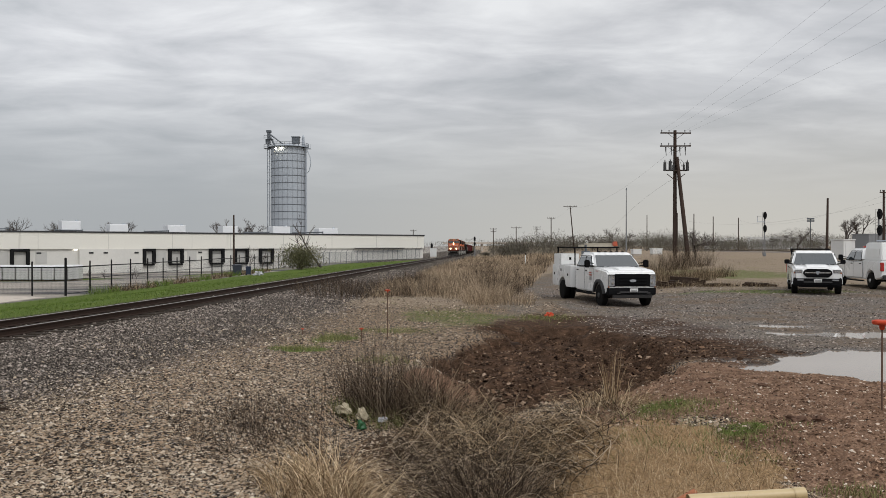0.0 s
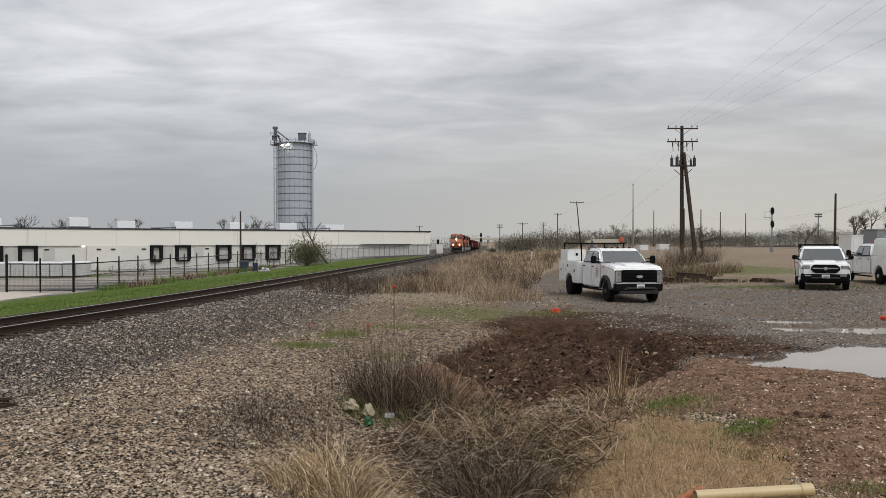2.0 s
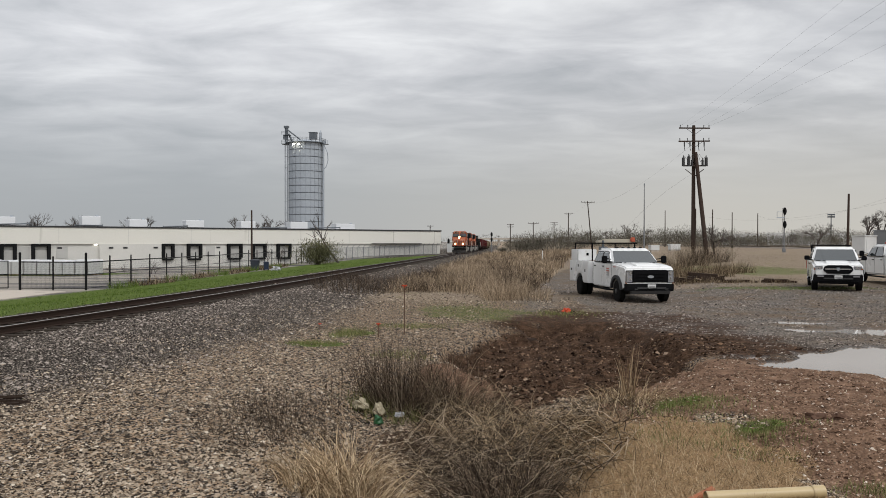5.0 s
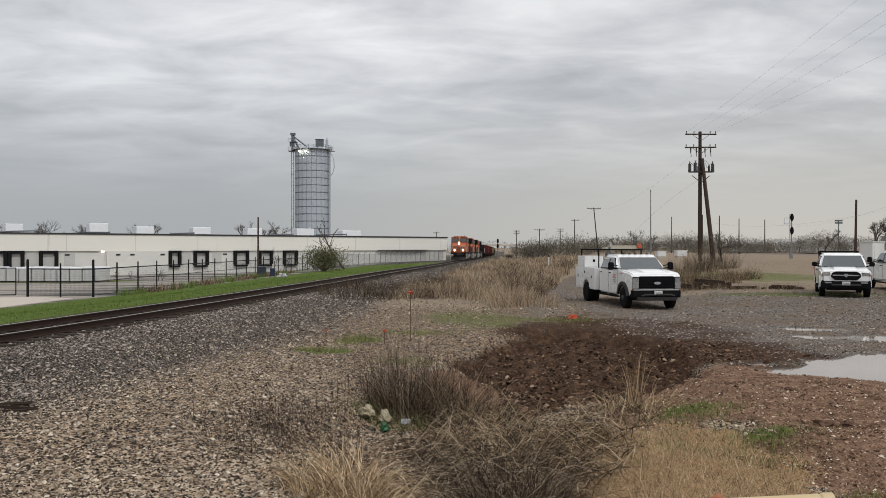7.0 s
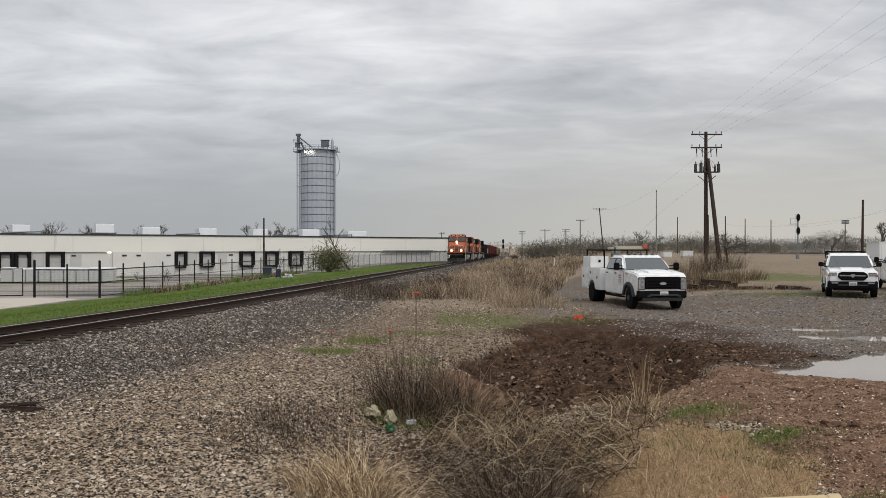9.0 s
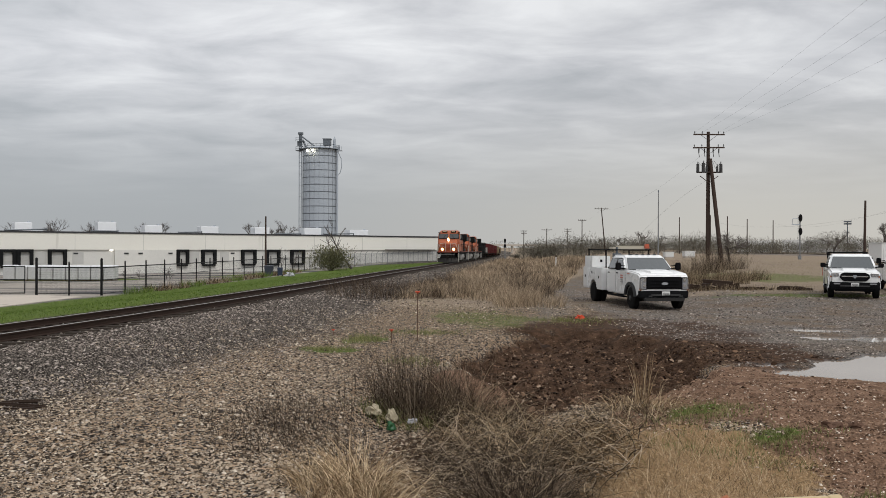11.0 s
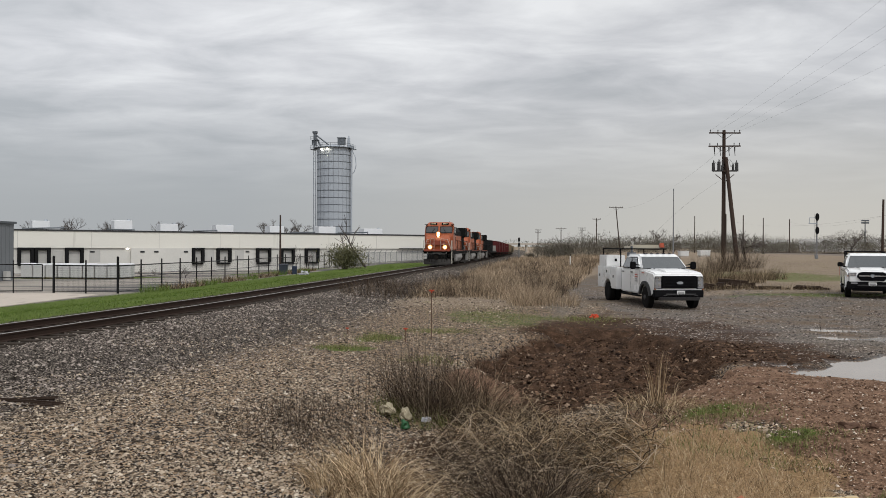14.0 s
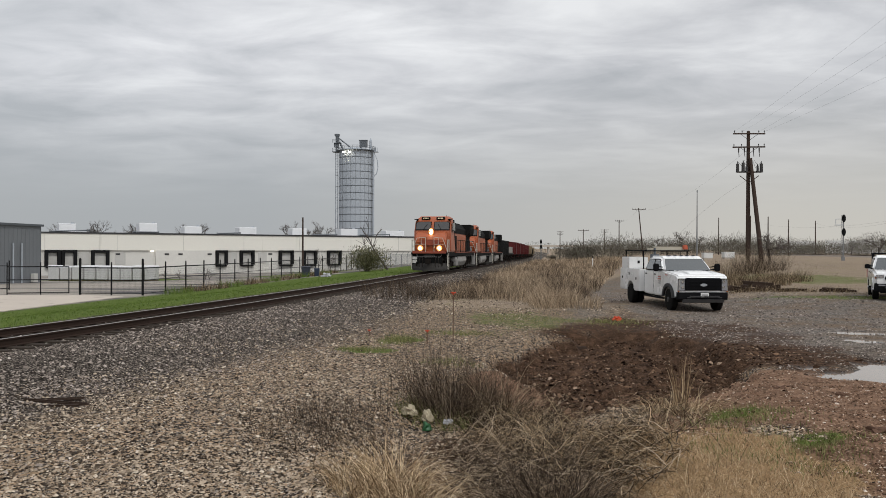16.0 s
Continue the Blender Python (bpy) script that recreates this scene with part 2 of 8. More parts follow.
def blob(x, y, cx, cy, rx, ry, turn=0.0, soft=0.35, wob=0.35, seed=3):
    """1 inside an uneven patch, 0 outside."""
    c, s = math.cos(radians(turn)), math.sin(radians(turn))
    u, v = (x - cx) * c + (y - cy) * s, -(x - cx) * s + (y - cy) * c
    d = np.sqrt((u / rx) ** 2 + (v / ry) ** 2) + (fbm(x * 0.9, y * 0.9, seed) - 0.5) * 2 * wob + (fbm(x * 4.1, y * 4.1, seed + 2) - 0.5) * 0.5 * wob
    return S((1 - d) / soft + 0.5)


def hollow(x, y):
    return blob(x, y, 2.3, 18.0, 2.4, 5.5, -8, 0.32, 0.26, 11)


def puddles(x, y):
    a = blob(x, y, 9.5, 15.7, 3.3, 2.4, -6, 0.22, 0.34, 21)
    b = blob(x, y, 12.0, 21.4, 3.2, 1.05, -4, 0.22, 0.42, 22)
    c = blob(x, y, 9.9, 23.9, 1.2, 0.55, -3, 0.22, 0.45, 23)
    return np.maximum(a, np.maximum(b, c))


def sunk(x, y):
    """The fall of the land along the line; it fades out to either side."""
    d = x - track_x(np.clip(y, -50, 700))
    return dip(y) * np.where(d > 0, 1 - S((d - 18) / 22), 1 - S((-d - 4) / 12))


def ground_z(x, y):
    x, y = np.asarray(x, dtype=float), np.asarray(y, dtype=float)
    d = x - track_x(np.clip(y, -50, 700))
    r = np.hypot(x, y)
    right = 0.22 * (1 - S((d - 1.7) / 4.0)) + 0.45 * S((y - 40) / 90) * S((d - 10) / 15)
    left = 0.22 - 1.22 * S((-d - 1.9) / 15) - 1.8 * S((-d - 18) / 25) * S((y - 55) / 85)
    z = np.where(d > 0, right, left) - sunk(x, y)
    z = z + 0.21 * S((y - 31) / 5) * S((x - 9) / 4)
    z = z - 0.44 * hollow(x, y)
    z = z - 0.42 * blob(x, y, -0.2, 10.3, 1.6, 4.2, 8, 0.8, 0.2, 12)
    z = z + 0.22 * blob(x, y, 5.2, 10.8, 2.2, 2.6, 20, 0.8, 0.3, 13)
    near = 1 - S((r - 30) / 40)
    rough = 0.035 + 0.23 * S(hollow(x, y) * 1.2) + 0.07 * blob(x, y, 6.0, 11.5, 4.0, 3.4, 0, 0.6, 0.3, 14)
    z = z + near * rough * (0.65 * fbm(x * 2.2, y * 2.2, 5, 5) + 0.35 * fbm(x * 1.6 + y * 0.7, y * 5.5, 9, 3) - 0.5) * 2 * np.where(np.abs(d) < 2.2, 0.3, 1)
    z = z + 0.10 * (fbm(x * 0.25, y * 0.25, 6, 3) - 0.5) * S((np.abs(d) - 3) / 4)
    wide = np.maximum(blob(x, y, 9.5, 15.7, 4.4, 3.2, -6, 0.4, 0.1, 21), np.maximum(blob(x, y, 12.0, 21.4, 4.3, 1.9, -4, 0.4, 0.1, 22), blob(x, y, 9.9, 23.9, 2.2, 1.3, -3, 0.4, 0.1, 23)))
    return z + wide * (0.03 + 0.02 * (fbm(x * 3, y * 3, 8) - 0.5) - 0.09 * puddles(x, y) - z)


def straw_turf(x, y):
    return blob(x, y, 1.95, 8.5, 1.6, 2.5, 10, 0.5, 0.34, 46)


def soil_zone(x, y):
    return np.maximum(hollow(x, y), 0.66 * blob(x, y, 4.9, 18.8, 2.0, 3.0, 30, 0.7, 0.5, 43))


def red_zone(x, y):
    a = np.maximum(blob(x, y, 6.3, 12.1, 4.2, 4.1, 20, 0.5, 0.34, 44), blob(x, y, -0.1, 14.4, 0.7, 1.3, 0, 0.5, 0.4, 45))
    return np.maximum(a, blob(x, y, 5.1, 8.0, 1.5, 1.9, 0, 0.5, 0.34, 49))


def gz(x, y):
    return float(ground_z(np.array([x]), np.array([y]))[0])


def ground_material():
    m = bpy.data.materials.new("ground")
    m.use_nodes = True
    nt = m.node_tree
    N, L = nt.nodes.new, nt.links.new
    b = nt.nodes["Principled BSDF"]
    tc = N("ShaderNodeNewGeometry")
    vec = tc.outputs["Position"]

    def noise_node(s, detail=6, rough=0.65):
        n = N("ShaderNodeTexNoise")
        n.inputs["Scale"].default_value, n.inputs["Detail"].default_value, n.inputs["Roughness"].default_value = s, detail, rough
        L(vec, n.inputs["Vector"])
        return n.outputs["Fac"]

    def rng(src, lo, hi):
        n = N("ShaderNodeMapRange")
        n.inputs["From Min"].default_value, n.inputs["From Max"].default_value = lo, hi
        L(src, n.inputs["Value"])
        return n.outputs[0]

    def mix(f, a, c):
        n = N("ShaderNodeMix")
        n.data_type = "RGBA"
        L(f, n.inputs["Factor"])
        for v, s in ((a, "A"), (c, "B")):
            if isinstance(v, tuple):
                n.inputs[s].default_value = (*v, 1)
            else:
                L(v, n.inputs[s])
        return n.outputs["Result"]

    def attr(name):
        n = N("ShaderNodeAttribute")
        n.attribute_name = name
        return n.outputs["Fac"]

    def mul(a, c, op="MULTIPLY"):
        n = N("ShaderNodeMath")
        n.operation = op
        for i, v in enumerate((a, c)):
            if isinstance(v, float):
                n.inputs[i].default_value = v
            else:
                L(v, n.inputs[i])
        return n.outputs[0]

    fine, mid, broad = noise_node(22, 4), noise_node(4.5), noise_node(0.55)
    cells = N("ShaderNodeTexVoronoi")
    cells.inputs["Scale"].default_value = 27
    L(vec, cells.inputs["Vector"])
    stone_tone = N("ShaderNodeSeparateColor")
    L(cells.outputs["Color"], stone_tone.inputs[0])
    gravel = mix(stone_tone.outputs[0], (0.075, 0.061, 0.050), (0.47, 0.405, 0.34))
    # cell gaps darkened in the colour, standing in for shade between stones
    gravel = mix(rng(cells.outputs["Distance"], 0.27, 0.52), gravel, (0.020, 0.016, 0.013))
    tan = mix(rng(mid, 0.25, 0.75), (0.17, 0.117, 0.074), (0.54, 0.39, 0.258))
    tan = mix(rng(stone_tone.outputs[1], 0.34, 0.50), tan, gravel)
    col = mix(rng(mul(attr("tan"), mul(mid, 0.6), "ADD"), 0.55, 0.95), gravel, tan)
    lot = mix(stone_tone.outputs[0], (0.034, 0.029, 0.025), (0.30, 0.26, 0.222))
    lot = mix(rng(broad, 0.45, 0.62), lot, (0.170, 0.126, 0.09))
    col = mix(rng(mul(attr("lot"), mul(mid, 0.5), "ADD"), 0.5, 0.95), col, lot)
    soil = mix(rng(mid, 0.3, 0.72), (0.008, 0.0045, 0.003), (0.125, 0.073, 0.045))
    soil = mix(rng(fine, 0.60, 0.66), soil, (0.15, 0.09, 0.056))
    col = mix(rng(mul(attr("soil"), mul(mid, 0.5), "ADD"), 0.55, 0.85), col, soil)
    red = mix(rng(mid, 0.25, 0.75), (0.060, 0.033, 0.021), (0.33, 0.205, 0.136))
    red = mix(rng(fine, 0.60, 0.66), red, (0.36, 0.25, 0.18))
    col = mix(rng(mul(attr("red"), mul(mid, 0.5), "ADD"), 0.55, 0.85), col, red)
    straw = mix(mid, (0.165, 0.098, 0.050), (0.48, 0.325, 0.175))
    col = mix(rng(mul(attr("straw"), mul(mid, 0.6), "ADD"), 0.55, 0.9), col, straw)
    dry = mix(mid, (0.15, 0.116, 0.084), (0.40, 0.315, 0.228))
    dry = mix(rng(broad, 0.56, 0.74), dry, (0.225, 0.205, 0.095))
    dry = mix(rng(noise_node(0.22, 4), 0.50, 0.62), dry, (0.25, 0.195, 0.148))
    col = mix(rng(mul(attr("meadow"), mul(mid, 0.4), "ADD"), 0.45, 0.85), col, dry)
    green = mix(mid, (0.055, 0.085, 0.016), (0.150, 0.200, 0.048))
    col = mix(rng(mul(attr("green"), mul(mid, 0.7), "ADD"), 0.62, 0.92), col, green)
    stretch = N("ShaderNodeMapping")
    stretch.inputs["Scale"].default_value = (0.35, 1.6, 1)
    L(vec, stretch.inputs[0])
    bands = N("ShaderNodeTexNoise")
    bands.inputs["Scale"].default_value, bands.inputs["Detail"].default_value = 0.11, 4
    L(stretch.outputs[0], bands.inputs["Vector"])
    patch = bands.outputs["Fac"]
    yard = mix(rng(patch, 0.44, 0.54), (0.085, 0.085, 0.092), (0.44, 0.395, 0.34))
    yard = mix(rng(broad, 0.45, 0.95), yard, (0.31, 0.285, 0.255))
    col = mix(attr("yard"), col, mix(rng(fine, 0.4, 1.1), yard, (0.20, 0.19, 0.18)))
    wet = attr("wet")
    col = mix(mul(wet, 0.55), col, (0.035, 0.03, 0.026))
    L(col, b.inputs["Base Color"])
    rg = N("ShaderNodeMapRange")
    rg.inputs["To Min"].default_value, rg.inputs["To Max"].default_value = 0.92, 0.32
    L(wet, rg.inputs["Value"]), L(rg.outputs[0], b.inputs["Roughness"])
    sp = N("ShaderNodeMapRange")
    sp.inputs["To Min"].default_value, sp.inputs["To Max"].default_value = 0.06, 0.45
    L(wet, sp.inputs["Value"]), L(sp.outputs[0], b.inputs["Specular IOR Level"])
    hgt = mul(mul(fine, 0.4), mul(mul(cells.outputs["Distance"], -1.0), 0.8), "ADD")
    bp = N("ShaderNodeBump")
    bp.inputs["Strength"].default_value, bp.inputs["Distance"].default_value = 1.0, 0.06
    L(hgt, bp.inputs["Height"]), L(bp.outputs[0], b.inputs["Normal"])
    return m


def build_ground():
    az = np.concatenate([np.arange(-180, -44, 6.0), np.arange(-44, 40, 0.26), np.arange(40, 180, 6.0)])
    rad = [0.02]
    while rad[-1] < 4600:
        rad.append(rad[-1] * (1.3 if rad[-1] < 1.5 else 1.045 if rad[-1] < 6 else 1.0125 if rad[-1] < 45 else 1.02 if rad[-1] < 300 else 1.12))
    rad = np.array([0.0] + rad)
    A, R = np.meshgrid(np.radians(az), rad)
    x, y = (R * np.sin(A)).ravel(), (R * np.cos(A)).ravel()
    z = ground_z(x, y)
    nr, na = R.shape
    i, j = np.meshgrid(np.arange(nr - 1), np.arange(na), indexing="ij")
    j2 = (j + 1) % na
    faces = np.stack([i * na + j, i * na + j2, (i + 1) * na + j2, (i + 1) * na + j], -1).reshape(-1, 4)
    faces = faces[:, ::-1]
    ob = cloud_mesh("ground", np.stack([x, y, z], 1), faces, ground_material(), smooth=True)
    d = x - track_x(np.clip(y, -50, 700))
    n = fbm(x * 0.35, y * 0.35, 31)
    lot = blob(x, y, 15.5, 29, 13.5, 11.5, 0, 0.5, 0.25, 41) * S((x - 2.5) / 3)
    lot = np.maximum(lot, blob(x, y, 7.6, 55, 1.5, 28, -10.8, 0.6, 0.3, 42) * 0.8)
    soil = np.maximum(hollow(x, y), 0.9 * blob(x, y, 0.1, 9.8, 1.5, 2.6, 8, 0.6, 0.3, 47))
    soil = np.maximum(soil, 0.72 * blob(x, y, 4.9, 18.8, 2.0, 3.0, 30, 0.7, 0.5, 43))
    soil = np.maximum(soil, 0.62 * blob(x, y, 4.6, 23.8, 3.6, 4.4, 0, 0.8, 0.6, 48))
    soil = np.maximum(soil, 0.66 * blob(x, y, 6.3, 18.6, 1.7, 2.8, 10, 0.7, 0.5, 52))
    red = red_zone(x, y)
    straw = straw_turf(x, y)
    meadow = np.maximum(S((d - 4.2) / 2) * S((y - 29) / 6) * (1 - lot) * 0.9, S((d - 10) / 20) * S((y - 42) / 8))
    green = S((-d - 2.2) / 1.0) * S((16.8 + d) / 1.5 + 1) * (1 - S((y - 120) / 60))
    for cx, cy, rx, ry, k in ((-2.8, 20.6, 0.6, 0.8, 0.5), (-1.5, 22.5, 1.0, 0.8, 0.3), (0.3, 27, 1.8, 3.5, 0.4), (3.13, 11.4, 0.5, 0.45, 0.6),
                              (3.6, 9.85, 0.4, 0.3, 0.6), (16.0, 38.2, 4.5, 1.5, 0.5), (21.0, 60, 7, 9, 0.45), (-3.3, 18.5, 0.7, 0.5, 0.6)):
        green = np.maximum(green, k * blob(x, y, cx, cy, rx, ry, 0, 0.7, 0.5, 50 + cx))
    tan = S((d - 3.5) / 6.0) * (1 - S((d - 14) / 6)) * (1 - S((y - 32) / 6)) * (0.68 + 1.0 * n)
    yard = S((-d - 17.2) / 0.6) * (0.85 + 0.15 * n)
    grassy_yard = S((-d - 18.5) / 3) * S((y - 92) / 6) * (1 - S((y - 120) / 8)) * S((x + 62) / 6)
    green = np.maximum(green, grassy_yard * 0.95)
    yard = yard * (1 - grassy_yard)
    wet = np.maximum(S(puddles(x, y) * 2.0), 0.35 * lot * S((fbm(x * 0.6, y * 0.6, 61) - 0.5) * 5))
    for name, v in (("lot", lot), ("soil", soil), ("red", red), ("straw", straw), ("green", green), ("tan", tan), ("yard", yard), ("wet", wet), ("meadow", meadow)):
        a = ob.data.attributes.new(name, "FLOAT", "POINT")
        a.data.foreach_set("value", np.clip(v, 0, 1).astype(np.float32))
    return tagged(ob, "gravel, bare soil and dry grass by a railway line", "ground", kind="structure")


build_ground()


def build_puddles():
    m = bpy.data.materials.new("muddy_water")
    m.use_nodes = True
    b = m.node_tree.nodes["Principled BSDF"]
    b.inputs["Base Color"].default_value = (0.26, 0.215, 0.175, 1)
    b.inputs["Roughness"].default_value = 0.04
    b.inputs["Specular IOR Level"].default_value = 0.75
    n = m.node_tree.nodes.new("ShaderNodeTexNoise")
    n.inputs["Scale"].default_value = 3
    bp = m.node_tree.nodes.new("ShaderNodeBump")
    bp.inputs["Strength"].default_value, bp.inputs["Distance"].default_value = 0.03, 0.02
    m.node_tree.links.new(n.outputs["Fac"], bp.inputs["Height"])
    m.node_tree.links.new(bp.outputs[0], b.inputs["Normal"])
    for cx, cy, rx, ry, turn, z in ((9.5, 15.7, 4.2, 3.05, -6, 0), (12.0, 21.4, 4.1, 1.75, -4, 0), (9.9, 23.9, 2.0, 1.15, -3, 0)):
        bm = BM()
        vs = [bm.verts.new((cx + rx * math.cos(a * math.pi / 20), cy + ry * math.sin(a * math.pi / 20), -0.012)) for a in range(40)]
        bm.faces.new(vs)
        ob = part("water", bm, m)
        tagged(ob, "shallow muddy rain puddle on the gravel lot", "puddle", kind="structure")


build_puddles()


def build_track():
    tr = thing("railway_track", pose(0, 0, 0), "single railway track with rusty rails on dark timber ties", "railway track")
    ys = np.concatenate([np.arange(-30, 60, 1.5), np.arange(60, 460, 6)])
    xs = track_x(ys)
    tx = np.gradient(xs, ys)
    nrm = np.stack([1 / np.sqrt(1 + tx ** 2), -tx / np.sqrt(1 + tx ** 2)], 1)
    web = [(-0.07, -0.172), (0.07, -0.172), (0.07, -0.160), (0.012, -0.140), (0.012, -0.045), (0.036, -0.035), (0.036, -0.004), (-0.036, -0.004), (-0.036, -0.035), (-0.012, -0.045), (-0.012, -0.140), (-0.07, -0.160)]
    head = [(-0.032, -0.004), (0.032, -0.004), (0.028, 0.0), (-0.028, 0.0)]
    for side in (0.7525, -0.7525):
        for name, prof, mat in (("rail", web, "rail"), ("rail_head", head, "railhead")):
            bm = BM()
            rings = []
            for (px, py), nn in zip(zip(xs, ys), nrm):
                rings.append([bm.verts.new((px + nn[0] * (side + u), py + nn[1] * (side + u), RAIL_Z - float(dip(py)) + v)) for u, v in prof])
            for a, b in zip(rings, rings[1:]):
                for k in range(len(prof)):
                    l = (k + 1) % len(prof)
                    bm.faces.new((a[k], a[l], b[l], b[k]))
            if name == "rail":
                rail = part("rail", bm, mat, tr)
            else:
                part("rail_head", bm, mat, rail, "bright worn running surface")
    bm = BM()
    box(bm, (0, 0, 0), (2.6, 0.23, 0.18))
    first = part("tie", bm, "tie", tr, bevel=0.012, seg=1)
    y, k = 12.0, 0
    rnd = random.Random(4)
    while y < 130:
        s = float(track_x(y + 0.5) - track_x(y - 0.5))
        m = pose(float(track_x(y)) + rnd.uniform(-0.05, 0.05), y, RAIL_Z - float(dip(y)) - 0.172 - 0.09, 0, 0, -math.degrees(math.atan(s)) + rnd.uniform(-1.2, 1.2))
        if k == 0:
            first.matrix_basis = m
        else:
            o = new("tie", first.data)
            o.parent, o.matrix_basis = tr, m
        y, k = y + 0.55, k + 1


build_track()

# ---- the warehouse behind the yard ----
WA, WB = Vector((-77, 142, 0)), Vector((-4.7, 201, 0))
WDIR = (WB - WA).normalized()
WLEN = (WB - WA).length
W_BASE, W_TOP = -2.9, 4.72


def warehouse_pose(along, z=0.0):
    p = WA + WDIR * along
    return pose(p.x, p.y, z, 0, 0, math.degrees(math.atan2(WDIR.y, WDIR.x)))


def build_warehouse():
    """Local x runs along the front, local y into the building."""
    wh = thing("warehouse", warehouse_pose(0, W_BASE), "long low cream warehouse with black dock surrounds", "warehouse")
    h = W_TOP - W_BASE
    lo = -60.0
    bm = BM()
    box(bm, ((lo + WLEN) / 2, 20, (h + 4.6) / 2), (WLEN - lo, 40, h - 4.6))
    part("upper_wall", bm, "wall", wh, "cream painted upper wall band")
    bm = BM()
    box(bm, ((lo + WLEN) / 2, 20.35, 2.3), (WLEN - lo, 40, 4.6))
    part("lower_wall", bm, "wall_low", wh, "off-white lower wall")
    bm = BM()
    box(bm, ((lo + WLEN) / 2, 20, h + 0.14), (WLEN - lo + 0.3, 40.3, 0.28))
    part("roof_coping", bm, "coping", wh, "black roof edge coping")
    bm = BM()
    box(bm, (18.7, 0.05, 2.3), (11.5, 0.5, 4.59))
    part("wall_bay", bm, "wall_low", wh, "plain projecting wall bay")
    for k, s in enumerate(np.arange(-55, WLEN - 1, 12.2)):
        bm = BM()
        box(bm, (s, -0.02, (h + 4.6) / 2), (0.05, 0.04, h - 4.6))
        part("wall_joint", bm, "door_grey", wh)
    return wh


warehouse = build_warehouse()


# ---- warehouse fittings ----
def dock(wh, s0, s1):
    w = s1 - s0
    c = (s0 + s1) / 2
    bm = BM()
    t = 0.55
    box(bm, (s0 + t / 2, 0.0, 3.2), (t, 0.75, 2.9))
    box(bm, (s1 - t / 2, 0.0, 3.2), (t, 0.75, 2.9))
    box(bm, (c, 0.0, 4.42), (w - 2 * t, 0.75, 0.46))
    d = part("dock_surround", bm, "dock_black", wh, "black rubber dock seal", bevel=0.03, seg=1)
    for k in range(5):
        bm = BM()
        box(bm, (c, 0.30, 1.98 + k * 0.48), (w - 2 * t, 0.09, 0.46))
        part("door_panel", bm, "door_grey", d, bevel=0.015, seg=1)
    bm = BM()
    box(bm, (c, 0.05, 1.55), (w - 0.4, 0.6, 0.3))
    part("dock_bumper", bm, "dock_black", wh)


for s0, s1 in ((-6.2, -3.6), (-3.5, -0.9), (1.5, 4.6), (24.6, 27.0), (29.6, 32.6), (38.0, 41.2), (43.4, 46.6), (49.1, 52.4)):
    dock(warehouse, s0, s1)
for s in (0.3, 6.6, 28.2, 34.5, 56.5):
    bm = BM()
    box(bm, (s, 0.33, 3.1), (1.9, 0.08, 2.2))
    part("door", bm, "door_grey", warehouse, bevel=0.02, seg=1)
for s in (15.0, 17.6, 23.3, 36.2, 6.2, 55.0):
    bm = BM()
    box(bm, (s, -0.24 if 13 < s < 24.4 else 0.3, 3.9), (0.8, 0.1, 0.3))
    part("wall_vent", bm, "coping", warehouse)
M["flood"] = glow("flood_lamp", (1.0, 0.97, 0.9), 3.0)
bm = BM()
box(bm, (12.4, 0.2, 4.5), (0.5, 0.35, 0.22))
part("wall_lamp", bm, "flood", warehouse, "lit white wall lamp", bevel=0.03)
bm = BM()
box(bm, (80, -0.35, 4.66), (14, 0.6, 0.12))
part("canopy", bm, "coping", warehouse, "thin dark door canopy")


def roof_unit(s, w, h):
    p = WA + WDIR * s + Vector((-WDIR.y, WDIR.x, 0)) * 12
    ob = thing("roof_unit", pose(p.x, p.y, W_TOP + 0.1, 0, 0, math.degrees(math.atan2(WDIR.y, WDIR.x))), "white boxed cooling unit on the warehouse roof", "roof unit", "roof units")
    bm = BM()
    box(bm, (0, 0, 0.35 + h / 2), (w, 2.6, h))
    part("casing", bm, "roof_unit", ob, bevel=0.05, seg=1)
    bm = BM()
    for x in (-w / 2 + 0.3, w / 2 - 0.3):
        box(bm, (x, 0, 0.12), (0.2, 2.4, 0.5))
    part("curb", bm, "galv_dark", ob)
    bm = BM()
    rod(bm, (w / 2 - 0.4, 0, 0.35 + h), (w / 2 - 0.4, 0, 0.65 + h), 0.3, n=10)
    part("fan_cowl", bm, "galv", ob)
    return ob


for s, w, h in ((-0.6, 3.0, 1.6), (14.4, 3.5, 2.0), (23.5, 3.6, 1.5), (35.4, 3.9, 1.5), (47.5, 3.5, 1.5), (60.1, 4.4, 1.6), (72.6, 5.2, 1.3)):
    roof_unit(s, w, h)
for a, b in (((-4, 9, 0.5), (3, 9, 0.8)), ((11, 9, 0.6), (16, 9, 0.6)), ((28, 9, 0.5), (33, 9, 0.7)), ((50, 9, 0.5), (56, 9, 0.6)), ((62, 9, 0.6), (70, 9, 0.8))):
    m = warehouse_pose(0, W_TOP)
    bm = BM()
    rod(bm, m @ Vector(a), m @ Vector(b), 0.13)
    for e in (a, b):
        rod(bm, m @ Vector((e[0], e[1], 0)), m @ Vector((e[0], e[1], e[2] + 0.2)), 0.1)
    tagged(part("roof_pipe", bm, "galv_dark"), "grey pipe run on the warehouse roof", "roof pipe", "roof pipes")


